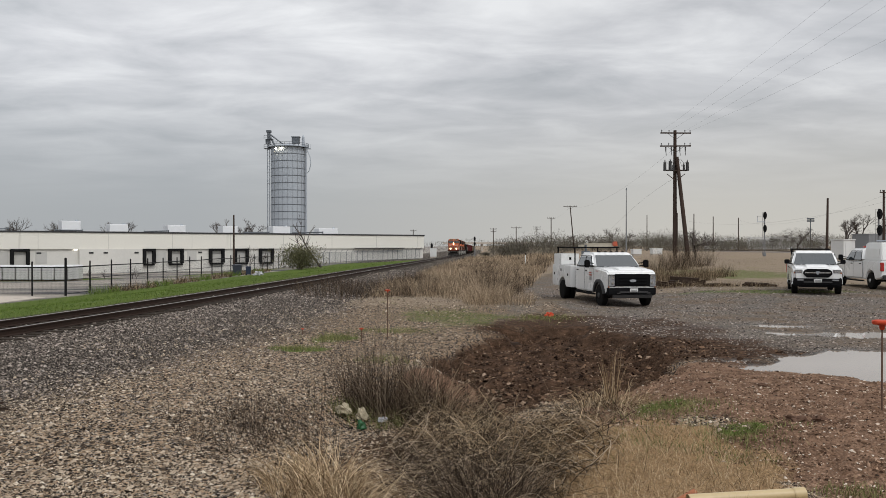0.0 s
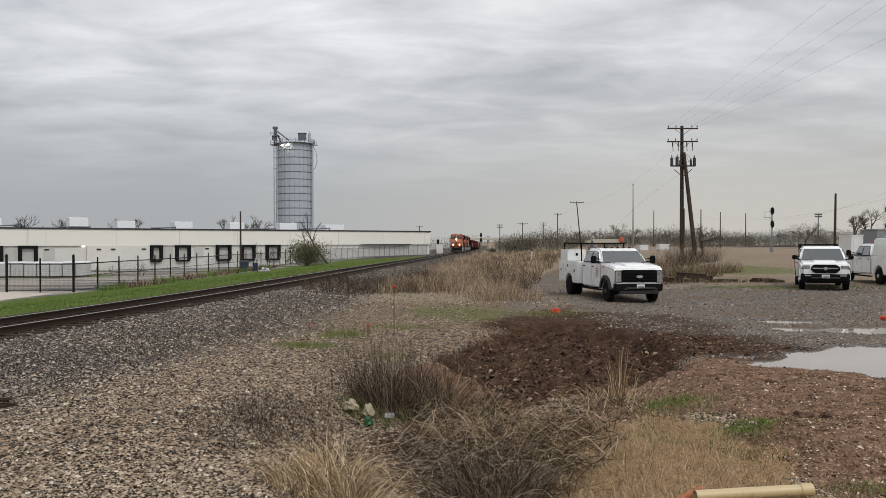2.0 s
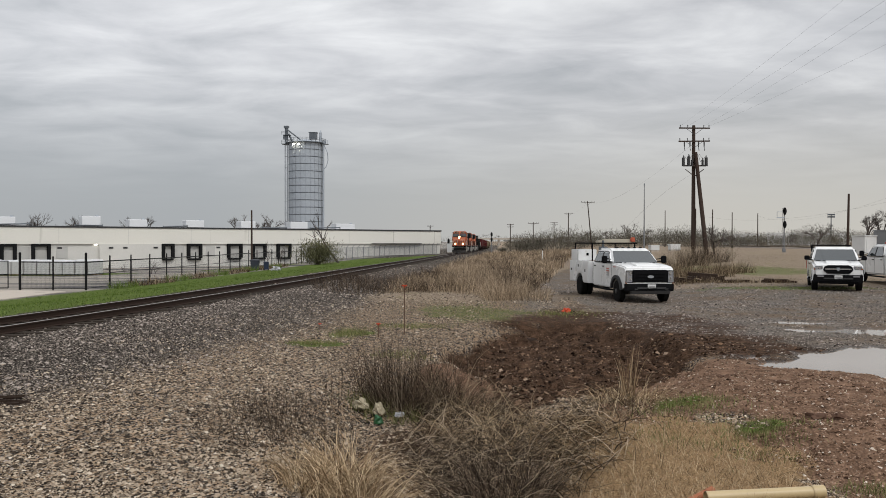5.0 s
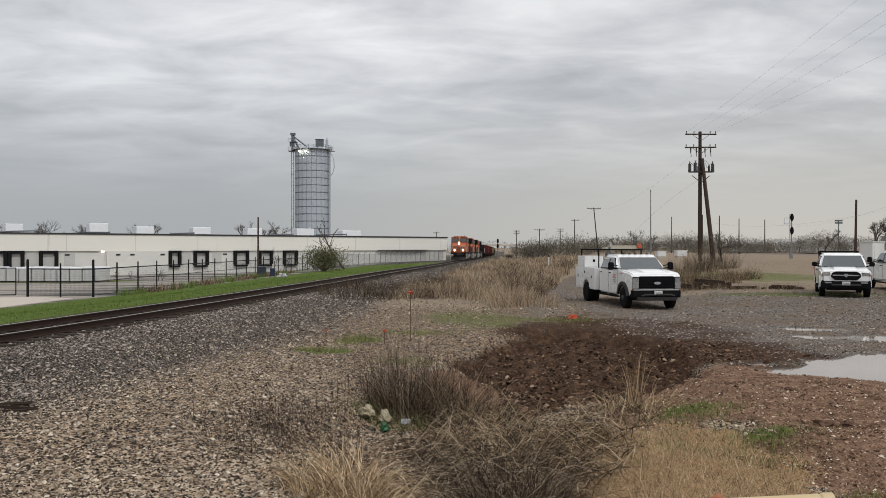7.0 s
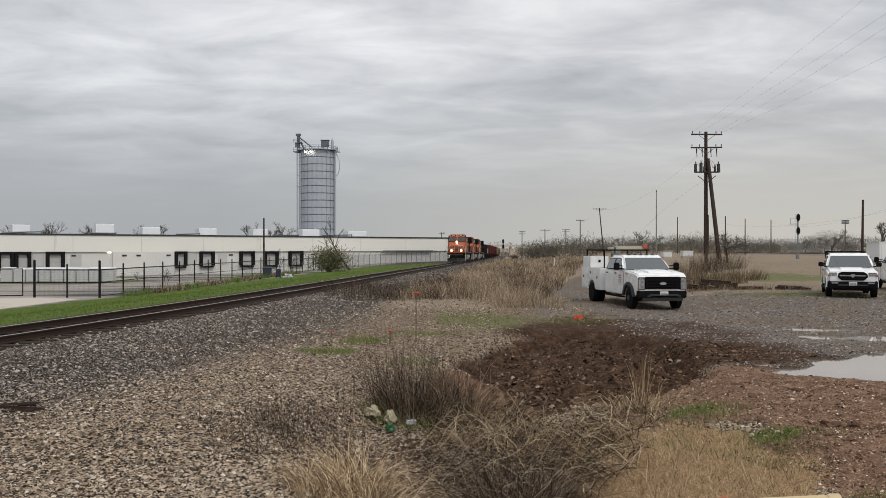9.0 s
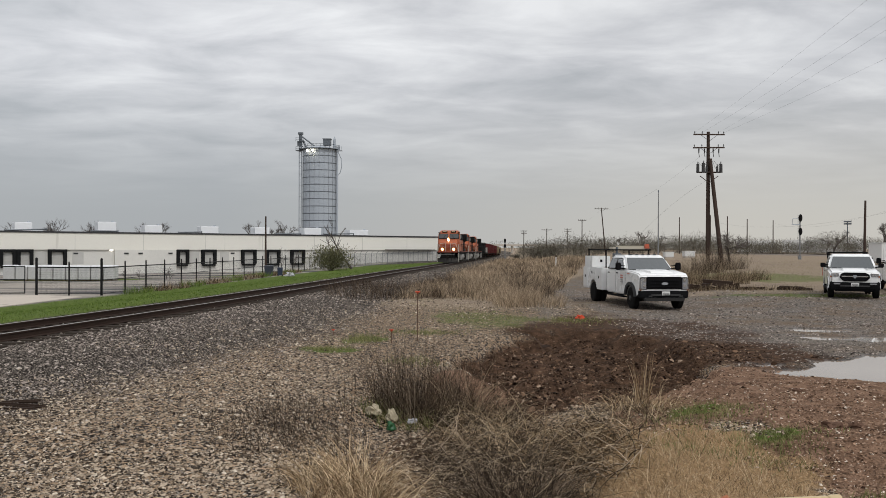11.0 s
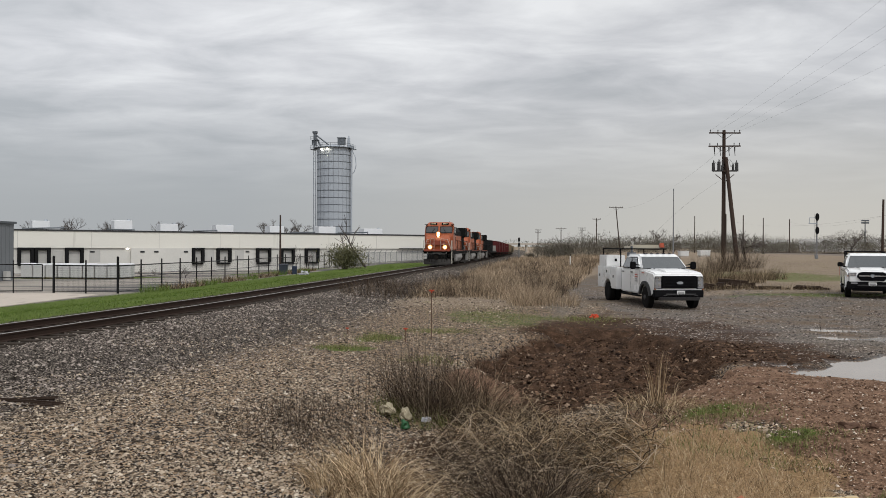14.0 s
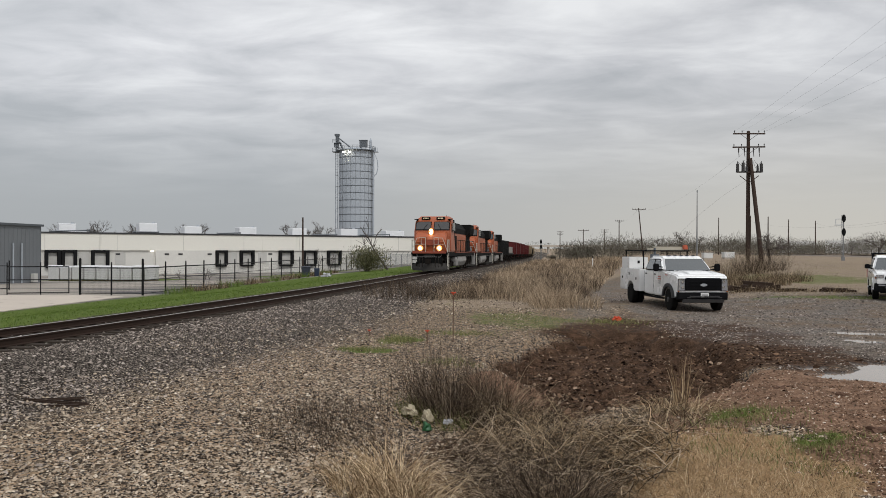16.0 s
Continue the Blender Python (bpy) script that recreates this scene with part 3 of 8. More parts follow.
# ---- the silo ----
def build_silo():
    sx, sy, R, base, top = -49.6, 262.0, 5.5, -3.0, 33.7
    so = thing("silo", pose(sx, sy, base), "tall corrugated galvanised steel silo with rooftop catwalk", "silo")
    H = top - base
    nring = 16
    rh = H / nring
    for k in range(nring):
        bm = BM()
        prof = []
        z0 = k * rh
        for i in range(9):
            prof.append((z0 + rh * i / 8, R + 0.02 * math.sin(i * math.pi)))
        prof[0], prof[-1] = (z0 + 0.02, R - 0.02), (z0 + rh - 0.02, R - 0.02)
        lathe(bm, prof, (0, 0, 0), "z", 40)
        part("ring", bm, "galv", so, smooth=True)
        bm = BM()
        lathe(bm, [(z0 - 0.09, R - 0.05), (z0 - 0.09, R + 0.07), (z0 + 0.09, R + 0.07), (z0 + 0.09, R - 0.05)], (0, 0, 0), "z", 40)
        part("seam_band", bm, "galv_dark", so)
    bm = BM()
    for k in range(nring):
        for i in range(22):
            a = 2 * math.pi * i / 22
            c, s = math.cos(a), math.sin(a)
            box(bm, (0, 0, 0), (0.05, 0.05, rh - 0.2), Matrix.Translation((c * (R + 0.02), s * (R + 0.02), (k + 0.5) * rh)) @ Matrix.Rotation(a, 4, "Z"))
    tagged(part("stiffener", bm, "mast_grey", so), kind="stuff")
    bm = BM()
    lathe(bm, [(H, R + 0.1), (H + 0.25, R + 0.1), (H + 1.3, 1.0), (H + 1.4, 0.2)], (0, 0, 0), "z", 40)
    part("roof", bm, "galv", so, smooth=True)
    bm = BM()
    n = 28
    ring = [((R + 0.9) * math.cos(2 * math.pi * i / n), (R + 0.9) * math.sin(2 * math.pi * i / n)) for i in range(n + 1)]
    for z in (0.7, 1.25):
        tube(bm, [(x, y, H + z) for x, y in ring], 0.05, 4)
    for x, y in ring[:-1]:
        rod(bm, (x, y, H), (x, y, H + 1.25), 0.05, n=4)
    part("handrail", bm, "galv_dark", so)
    bm = BM()
    lathe(bm, [(H - 0.1, R), (H - 0.1, R + 1.0), (H + 0.02, R + 1.0), (H + 0.02, R)], (0, 0, 0), "z", 40)
    part("catwalk", bm, "galv_dark", so)
    # the ladder mast at one side and the fill pipe at the other
    lx = -R - 0.75
    bm = BM()
    for dx in (-0.35, 0.35):
        for dy in (-0.35, 0.35):
            rod(bm, (lx + dx, -0.6 + dy, 0), (lx + dx, -0.6 + dy, H + 3.2), 0.07, n=5)
    for k in range(44):
        z = k * (H + 3) / 44
        box(bm, (lx, -0.95, z), (0.75, 0.05, 0.07))
        if k % 4 == 0:
            box(bm, (lx, -0.6, z), (0.9, 0.9, 0.07))
    part("ladder_mast", bm, "galv", so)
    for z0, cx, w, d, rails in ((H - 0.3, lx, 2.6, 2.6, (H + 0.3, H + 0.9)), (H + 2.6, lx + 0.3, 2.3, 2.0, (H + 3.2, H + 3.7))):
        bm = BM()
        box(bm, (cx, -0.6, z0), (w, d, 0.15))
        for dx in (-1.2, 0, 1.2):
            rod(bm, (lx + dx, -1.8, z0), (lx + dx, -1.8, z0 + 1.2), 0.05, n=4)
        for z1 in rails:
            rod(bm, (lx - 1.2, -1.8, z1), (lx + 1.2, -1.8, z1), 0.05, n=4)
        part("ladder_platform", bm, "galv_dark", so)
    bm = BM()
    rod(bm, (lx + 0.1, -0.6, H + 1.2), (lx + 0.1, -0.6, H + 4.9), 0.55, n=10)
    box(bm, (lx + 0.1, -0.6, H + 5.2), (1.5, 1.3, 0.7))
    box(bm, (lx - 0.5, -0.6, H + 2.0), (0.8, 0.8, 1.5))
    rod(bm, (lx + 0.5, -0.6, H + 4.3), (lx + 4.8, -0.4, H + 1.0), 0.22, n=8)
    rod(bm, (lx + 0.8, -0.6, H + 3.0), (lx + 2.2, -0.6, H + 0.3), 0.3, n=8)
    part("elevator_head", bm, "galv_dark", so, "bucket elevator head with sloping chute")
    bm = BM()
    box(bm, (2.6, -1.2, H + 2.2), (2.3, 2.0, 2.0))
    box(bm, (2.6, -1.2, H + 3.3), (2.7, 2.3, 0.2))
    for dx in (-1, 1):
        rod(bm, (2.6 + dx, -2.1, H + 0.2), (2.6 + dx, -2.1, H + 1.3), 0.1, n=5)
    part("dust_filter", bm, "galv_dark", so)
    bm = BM()
    rod(bm, (5.0, -1.5, H + 0.2), (5.0, -1.5, H + 3.2), 0.5, 0.42, n=10)
    rod(bm, (5.0, -1.5, H + 3.2), (5.0, -1.5, H + 4.1), 0.42, 0.05, n=10)
    for dx in (5.9, 6.5):
        rod(bm, (dx, -1.0, H - 0.5), (dx, -1.0, H + 1.4), 0.06, n=4)
    part("cyclone", bm, "galv", so)
    bm = BM()
    rod(bm, (R + 0.45, -1.6, 0), (R + 0.45, -1.6, H + 0.6), 0.28, n=8)
    tube(bm, [(R + 0.45, -1.6, H - 8.5), (R + 1.4, -1.6, H - 7.5), (R + 1.9, -1.6, H - 5.5), (R + 1.7, -1.6, H - 3.0), (R + 0.7, -1.6, H - 0.8)], 0.14, 6)
    box(bm, (R + 0.8, -1.0, H - 0.4), (2.2, 2.0, 0.12))
    for dx in (0.0, 0.9, 1.8):
        rod(bm, (R + dx, -2.0, H - 0.4), (R + dx, -2.0, H + 0.9), 0.05, n=4)
    part("fill_pipe", bm, "galv", so, smooth=True)
    for x, y in ((-2.9, -5.9), (-1.0, -6.5)):
        bm = BM()
        box(bm, (x, y, H - 0.9), (0.65, 0.3, 0.45))
        part("flood_lamp", bm, "silo_lamp", so, "lit flood lamp under the catwalk", bevel=0.05)


M["silo_lamp"] = glow("silo_lamp", (1.0, 0.93, 0.76), 14.0)
build_silo()


# ---- the grey building and the yard ----
def build_grey_building():
    gb = thing("grey_building", pose(-48.5, 41, -1.9), "dark grey metal-clad building with flat roof", "building")
    bm = BM()
    box(bm, (-14, 20, 3.16), (28, 40.4, 6.32))
    part("wall", bm, "grey_metal", gb)
    bm = BM()
    box(bm, (-14, 20, 6.43), (28.4, 40.8, 0.22))
    part("roof_trim", bm, "galv_dark", gb)
    for k in range(60):
        bm = BM()
        box(bm, (0.012, 0.3 + k * 0.675, 3.1), (0.024, 0.05, 6.0))
        part("rib", bm, "grey_metal", gb)
    bm = BM()
    rod(bm, (-1.0, 33.3, 6.5), (-1.0, 33.3, 7.8), 0.16, n=8)
    rod(bm, (-1.0, 33.3, 7.8), (-1.0, 33.3, 8.0), 0.3, n=8)
    part("vent_stack", bm, "galv_dark", gb)
    for y in (35.2, 36.6):
        bm = BM()
        rod(bm, (0.15, y, 0.3), (0.15, y, 4.6), 0.08, n=6)
        part("downpipe", bm, "galv", gb)
    bm = BM()
    box(bm, (0.25, 38.6, 1.05), (0.4, 0.7, 0.9))
    part("meter_box", bm, "door_grey", gb, "pale grey electrical box", bevel=0.03)


build_grey_building()


def build_fence():
    rnd = random.Random(3)
    fe = thing("yard_fence", pose(0, 0, 0), "black steel yard fence with thin wire mesh and top rail", "fence")
    corner = (-25.3, 54.7)
    pts = [(-29.6, 54.3), (-27.45, 54.5), corner]
    y = corner[1]
    while y < 121:
        y += 3.62
        pts.append((-25.3 + (y - 54.7) * 0.018, y))
    pts = [(a, b, gz(a, b)) for a, b in pts]
    H = 2.25
    for i, (a, b, z) in enumerate(pts):
        bm = BM()
        big = i in (0, 2)
        rod(bm, (a, b, z - 0.1), (a, b, z + H + (0.25 if big else 0.0)), 0.085 if big else 0.055, n=8)
        rod(bm, (a, b, z + H + (0.25 if big else 0)), (a, b, z + H + 0.06 + (0.25 if big else 0)), 0.09 if big else 0.06, 0.02, n=8)
        part("post", bm, "fence_black", fe)
    for p, q in zip(pts, pts[1:]):
        bm = BM()
        for h, r in ((0.12, 0.022), (1.05, 0.026), (H - 0.35, 0.042)):
            rod(bm, (p[0], p[1], p[2] + h), (q[0], q[1], q[2] + h), r, n=6)
        part("rail", bm, "fence_black", fe)
        bm = BM()
        n = 26
        for k in range(1, n):
            f = k / n
            a = Vector(p).lerp(Vector(q), f)
            rod(bm, a + Vector((0, 0, 0.1)), a + Vector((0, 0, H - 0.35)), 0.0035, n=3, caps=False)
        for k in range(12):
            h = 0.2 + k * 0.15
            rod(bm, (p[0], p[1], p[2] + h), (q[0], q[1], q[2] + h), 0.0035, n=3, caps=False)
        tagged(part("mesh_panel", bm, "wire", fe), kind="stuff")
    ga = thing("yard_gate", pose(0, 0, 0), "black steel swing gate across the yard entrance", "gate")
    gp = [(-30.3, 54.1), (-32.1, 53.7), (-34.2, 53.2)]
    for i in range(2):
        a, b = gp[i], gp[i + 1]
        za, zb = gz(*a) + 0.15, gz(*b) + 0.15
        for nm, s, e in (("top_rail", (*a, za + 1.8), (*b, zb + 1.8)), ("mid_rail", (*a, za + 0.9), (*b, zb + 0.9)), ("bottom_rail", (*a, za), (*b, zb)), ("upright", (*a, za), (*a, za + 1.8)), ("upright", (*b, zb - 0.2), (*b, zb + 2.1))):
            bm = BM()
            rod(bm, s, e, 0.04, n=6)
            part(nm, bm, "fence_black", ga)
    f2 = thing("chain_link_fence", pose(0, 0, 0), "galvanised chain-link fence beside the warehouse", "fence")
    n = 26
    ps = []
    for i in range(n):
        f = i / (n - 1)
        a, b = -23.4 + 18.0 * f ** 1.3, 125 + 66 * f
        ps.append((a, b, gz(a, b)))
    for p in ps:
        bm = BM()
        rod(bm, (p[0], p[1], p[2]), (p[0], p[1], p[2] + 2.2), 0.05, n=6)
        rod(bm, (p[0], p[1], p[2] + 2.2), (p[0] + 0.35, p[1] - 0.1, p[2] + 2.6), 0.035, n=5)
        part("post", bm, "galv_dark", f2)
    for p, q in zip(ps, ps[1:]):
        bm = BM()
        rod(bm, (p[0], p[1], p[2] + 2.15), (q[0], q[1], q[2] + 2.15), 0.03, n=5)
        for k in range(1, 22):
            a = Vector(p).lerp(Vector(q), k / 22)
            rod(bm, a, a + Vector((0, 0, 2.1)), 0.008, n=3, caps=False)
        for h in np.arange(0.15, 2.1, 0.2):
            rod(bm, (p[0], p[1], p[2] + h), (q[0], q[1], q[2] + h), 0.008, n=3, caps=False)
        tagged(part("mesh_panel", bm, "galv_dark", f2), kind="stuff")
    f3 = thing("corner_fence", pose(0, 0, 0), "black fence panel by the grey building", "fence")
    for a, b in ((-38.4, 60.0), (-40.5, 59.8), (-42.6, 59.6)):
        z = gz(a, b)
        bm = BM()
        rod(bm, (a, b, z), (a, b, z + 2.25), 0.05, n=8)
        part("post", bm, "fence_black", f3)
    for h in (0.15, 0.6, 1.9):
        bm = BM()
        rod(bm, (-38.4, 60, -1.05 + h), (-42.6, 59.6, -1.05 + h), 0.03, n=6)
        part("rail", bm, "fence_black", f3)


build_fence()

M["wrap"] = material("wrap_white", (0.85, 0.85, 0.86), (0.66, 0.66, 0.69), 0.35, 0, 0.9, 6, 0.4, (0.5, 0.49, 0.5), 0.1)
M["wrap_side"] = material("wrap_side", (0.44, 0.43, 0.43), (0.58, 0.565, 0.56), 0.5, 0, 0.8, 5, 0.4, (0.32, 0.31, 0.31), 0.15)
M["pallet_wood"] = material("pallet_wood", (0.16, 0.12, 0.08), (0.24, 0.18, 0.12), 0.9, 0, 1, 12, 0.4)
rnd = random.Random(12)
for k in range(9):
    px, py = -57.2 + k * 1.52, 99.0 + k * 0.12
    st = thing("pallet_load", pose(px, py, gz(px, py), 0, 0, 4 + rnd.uniform(-2, 2)), "white film-wrapped bundle stacked on a wooden pallet", "pallet load", "pallet loads in the yard")
    bm = BM()
    for dx in (-0.55, 0, 0.55):
        box(bm, (dx, 0, 0.06), (0.12, 1.2, 0.12))
    box(bm, (0, 0, 0.14), (1.36, 1.2, 0.04))
    part("pallet", bm, "pallet_wood", st)
    hh = 1.6 + rnd.uniform(-0.04, 0.06)
    bm = BM()
    box(bm, (0, 0, 0.17 + hh / 2), (1.4, 1.25, hh))
    part("wrapped_load", bm, "wrap_side", st, bevel=0.06)
    bm = BM()
    box(bm, (0, 0, 0.17 + hh + 0.02), (1.5, 1.34, 0.26), None, (0.94, 0.94))
    part("top_sheet", bm, "wrap", st, "bright white top sheet", bevel=0.06)

bm = BM()
pts = [(-25.6, 52.5), (-29.0, 54.0), (-36.0, 53.0), (-47.5, 50.0), (-47.5, 36.0), (-25.9, 36.0)]
zz = max(gz(*p) for p in pts) + 0.03
prism(bm, pts, "z", zz - 0.35, zz)
tagged(part("driveway", bm, "concrete"), "pale concrete driveway apron at the yard gate", "driveway", kind="structure")

# ---- bins and the pole at the fence ----
M["bin_dark"] = material("bin_plastic", (0.02, 0.025, 0.04), (0.035, 0.04, 0.055), 0.45, 0, 2, 20, 0.05)
M["bin_blue"] = material("bin_blue", (0.012, 0.02, 0.045), (0.018, 0.028, 0.06), 0.45, 0, 2, 20, 0.05)


def bin_at(x, y, mat, h, w, label):
    b = thing("waste_bin", pose(x, y, gz(x, y), 0, 0, 8), label, "bin", "bins by the fence")
    bm = BM()
    box(bm, (0, 0, 0.08 + h * 0.42), (w * 0.82, w * 0.8, h * 0.84), None, (1.2, 1.2))
    part("body", bm, mat, b, bevel=0.03)
    bm = BM()
    box(bm, (0, -0.02, h * 0.95), (w * 1.05, w * 1.05, h * 0.1), None, (0.92, 0.9))
    part("lid", bm, mat, b, bevel=0.03)
    for dx in (-1, 1):
        bm = BM()
        lathe(bm, [(-0.04, 0.12), (0.04, 0.12)], (dx * w * 0.4, w * 0.4, 0.12), "x", 12)
        part("wheel", bm, "dock_black", b)


bin_at(-23.2, 92.0, "bin_dark", 1.2, 1.0, "large black plastic waste bin by the fence")
bin_at(-22.0, 92.3, "bin_blue", 1.0, 0.6, "dark blue plastic waste bin by the fence")
M["bag"] = material("bag_white", (0.46, 0.46, 0.48), (0.33, 0.33, 0.35), 0.45, 0, 2, 9, 0.5)


def lumpy(name, c, s, mat, label, category, seed, group=""):
    """A crumpled, uneven lump resting on the ground."""
    bm = BM()
    bmesh.ops.create_icosphere(bm, subdivisions=3, radius=1.0)
    for v in bm.verts:
        k = 1 + 0.75 * (noise.noise(v.co * 1.6 + Vector((seed, 0, 0)))) + 0.35 * noise.noise(v.co * 4.5 + Vector((0, seed, 0)))
        v.co = Vector((v.co.x * s[0] * k, v.co.y * s[1] * k, max(v.co.z * k, -0.55) * s[2]))
    ob = part(name, bm, mat, smooth=True)
    ob.matrix_basis = pose(c[0], c[1], c[2] + 0.4 * s[2])
    return tagged(ob, label, category, group)


lumpy("rubbish_bag", (-20.9, 92.2, gz(-20.9, 92.2)), (0.45, 0.4, 0.35), "bag", "white rubbish bags heaped beside the bins", "rubbish", 2)


def wooden_pole(x, y, h, r, label, arms=(), lean=(0, 0), name="utility_pole", group=""):
    low = float(sunk(np.array([x]), np.array([y]))[0])
    z = gz(x, y) + low
    po = thing(name, pose(x, y, z), label, "utility pole", group)
    bm = BM()
    rod(bm, (0, 0, -0.2 - low), (lean[0], lean[1], h), r, r * 0.68, n=10)
    part("shaft", bm, "wood_pole", po, smooth=True)
    for az, w, turn in arms:
        bm = BM()
        m = Matrix.Translation((lean[0] * az / h, lean[1] * az / h, az)) @ Matrix.Rotation(radians(turn), 4, "Z")
        box(bm, (0, -r, 0), (w, 0.1, 0.13), m)
        part("crossarm", bm, "wood_pole", po)
        bm = BM()
        for s in (-1, 1):
            rod(bm, m @ Vector((s * w * 0.28, -r - 0.03, -0.02)), m @ Vector((0, -r - 0.03, -0.65)), 0.02, n=4)
        part("brace", bm, "steel_dark", po)
        for f in (-0.46, -0.22, 0.3, 0.47):
            bm = BM()
            p = m @ Vector((f * w, -r, 0.06))
            rod(bm, p, p + Vector((0, 0, 0.12)), 0.03, n=6)
            rod(bm, p + Vector((0, 0, 0.12)), p + Vector((0, 0, 0.26)), 0.06, 0.035, n=8)
            part("insulator", bm, "steel_dark", po)
    return po


wooden_pole(-24.1, 94.0, 6.9, 0.13, "short bare wooden pole at the yard fence")

# the large double pole
PX, PY = 23.3, 82.0
big = wooden_pole(PX, PY, 14.3, 0.235, "tall weathered wooden pole with two crossarms and a raking brace pole", ((14.0, 3.1, 3), (12.7, 3.05, -3)))
big.location.z -= 0.8
bm = BM()
rod(bm, (1.2, -1.2, -0.5), (0.12, -0.25, 11.6), 0.235, 0.17, n=10)
part("brace_pole", bm, "wood_pole", big, "raking brace pole", smooth=True)
for x in (-1.0, -0.45, 0.4, 0.95):
    bm = BM()
    rod(bm, (x, -0.3, 12.6), (x, -0.3, 12.15), 0.07, 0.05, n=8)
    rod(bm, (x, -0.3, 12.15), (x + 0.05, -0.3, 11.75), 0.03, n=6)
    part("hanging_insulator", bm, "steel_dark", big)
bm = BM()
box(bm, (0, -0.35, 10.25), (2.3, 0.1, 0.13))
rod(bm, (-0.9, -0.35, 9.9), (0, -0.35, 9.2), 0.04, n=5)
rod(bm, (0.9, -0.35, 9.9), (0, -0.35, 9.2), 0.04, n=5)
part("equipment_arm", bm, "wood_pole", big)
for x, h, r in ((-1.15, 0.85, 0.16), (-0.62, 0.95, 0.17), (-0.3, 0.6, 0.12), (0.75, 0.6, 0.12), (1.1, 0.85, 0.17)):
    bm = BM()
    rod(bm, (x, -0.5, 10.2), (x, -0.5, 10.2 + h), r, r * 0.9, n=10)
    rod(bm, (x, -0.5, 10.2 + h), (x, -0.5, 10.45 + h), 0.05, 0.03, n=6)
    tube(bm, [(x, -0.5, 10.4 + h), (x * 0.7, -0.6, 10.0 + h), (x * 0.4, -0.4, 11.4)], 0.015, 4)
    part("cutout_fuse", bm, "steel_dark", big, smooth=True)

for x, y, h, arms, lean in ((34.2, 212, 12.1, ((11.8, 3.6, 5),), (-1.2, 0)), (31.8, 240, 10.0, ((9.7, 2.4, 5),), (0, 0)), (17.3, 280, 8.1, ((7.8, 2.2, 5), (7.0, 2.0, 5)), (0, 0)),
                            (39.7, 345, 9.8, ((9.5, 3.2, 5), (8.6, 3.0, 5)), (0, 0)), (65.0, 260, 11.5, (), (0, 0)), (75.5, 228, 9.8, (), (0, 0)), (84.0, 232, 9.6, (), (0, 0)), (58.0, 202, 9.8, (), (0, 0)),
                            (61.5, 200, 9.5, (), (0, 0)), (46.1, 98.0, 7.5, (), (0.1, 0)), (53.2, 98.5, 8.5, ((8.2, 1.6, 20),), (0, 0)), (-10.5, 288, 9.0, ((8.6, 2.2, 0),), (0, 0)), (23.5, 262, 8.0, ((7.6, 3.4, 0),), (0, 0))):
    wooden_pole(x, y, h, 0.17, "dark wooden pole standing beside the railway", arms, lean, group="poles along the railway")
bm = BM()
gx, gy = 46.5, 207.0
rod(bm, (0, 0, -0.2), (0, 0, 15.8), 0.2, 0.09, n=10)
mast = thing("lamp_mast", pose(gx, gy, gz(gx, gy)), "tall slender grey steel mast", "mast")
part("shaft", bm, "mast_grey", mast, smooth=True)
bm = BM()
rod(bm, (0, 0, 15.8), (0, 0, 16.3), 0.16, 0.1, n=8)
part("finial", bm, "galv_dark", mast)
fl = thing("floodlight_mast", pose(118, 262, gz(118, 262)), "floodlight mast with a cluster of lamps", "mast")
bm = BM()
rod(bm, (0, 0, 0), (0, 0, 10.2), 0.22, 0.14, n=8)
part("shaft", bm, "galv_dark", fl)
for k in range(8):
    bm = BM()
    box(bm, (-0.9 + 0.6 * (k % 4), -0.1, 9.6 + 0.7 * (k // 4)), (0.5, 0.4, 0.5))
    part("lamp_head", bm, "galv_dark", fl, bevel=0.05, seg=1)


def wire_run(name, a, b, sag, r, label):
    bm = BM()
    pts = []
    for i in range(21):
        f = i / 20
        p = Vector(a).lerp(Vector(b), f)
        p.z -= sag * 4 * f * (1 - f)
        pts.append(p)
    tube(bm, pts, r, 4)
    tagged(part(name, bm, "wire"), label, "cable", "overhead cables")


zb = gz(PX, PY) - 0.8
for f, ex, ey in ((-0.46, 17.7, 39.0), (-0.22, 19.6, 39.0), (0.3, 20.6, 39.0), (0.47, 23.9, 44.0)):
    sx_ = PX + f * 3.1
    wire_run("overhead_cable", (sx_, PY - 0.3, zb + 14.25), (sx_ + (ex - sx_) * 1.9, PY + (ey - PY) * 1.9, 13.9), 0.4, 0.004, "thin dark overhead cable")
for a, b, s in (((PX, PY, zb + 12.6), (33.0, 212, 12.4), 2.0), ((33.0, 212, 12.4), (31.8, 240, 9.9), 0.6), ((53.2, 98.5, 8.4), (84, 232, 9.6), 2.2), ((53.2, 98.5, 7.6), (58, 202, 9.0), 2.0), ((PX - 0.2, PY, zb + 9.5), (16.5, 95, 0.7), -0.8)):
    wire_run("overhead_cable", a, b, s, 0.006, "thin dark overhead cable")


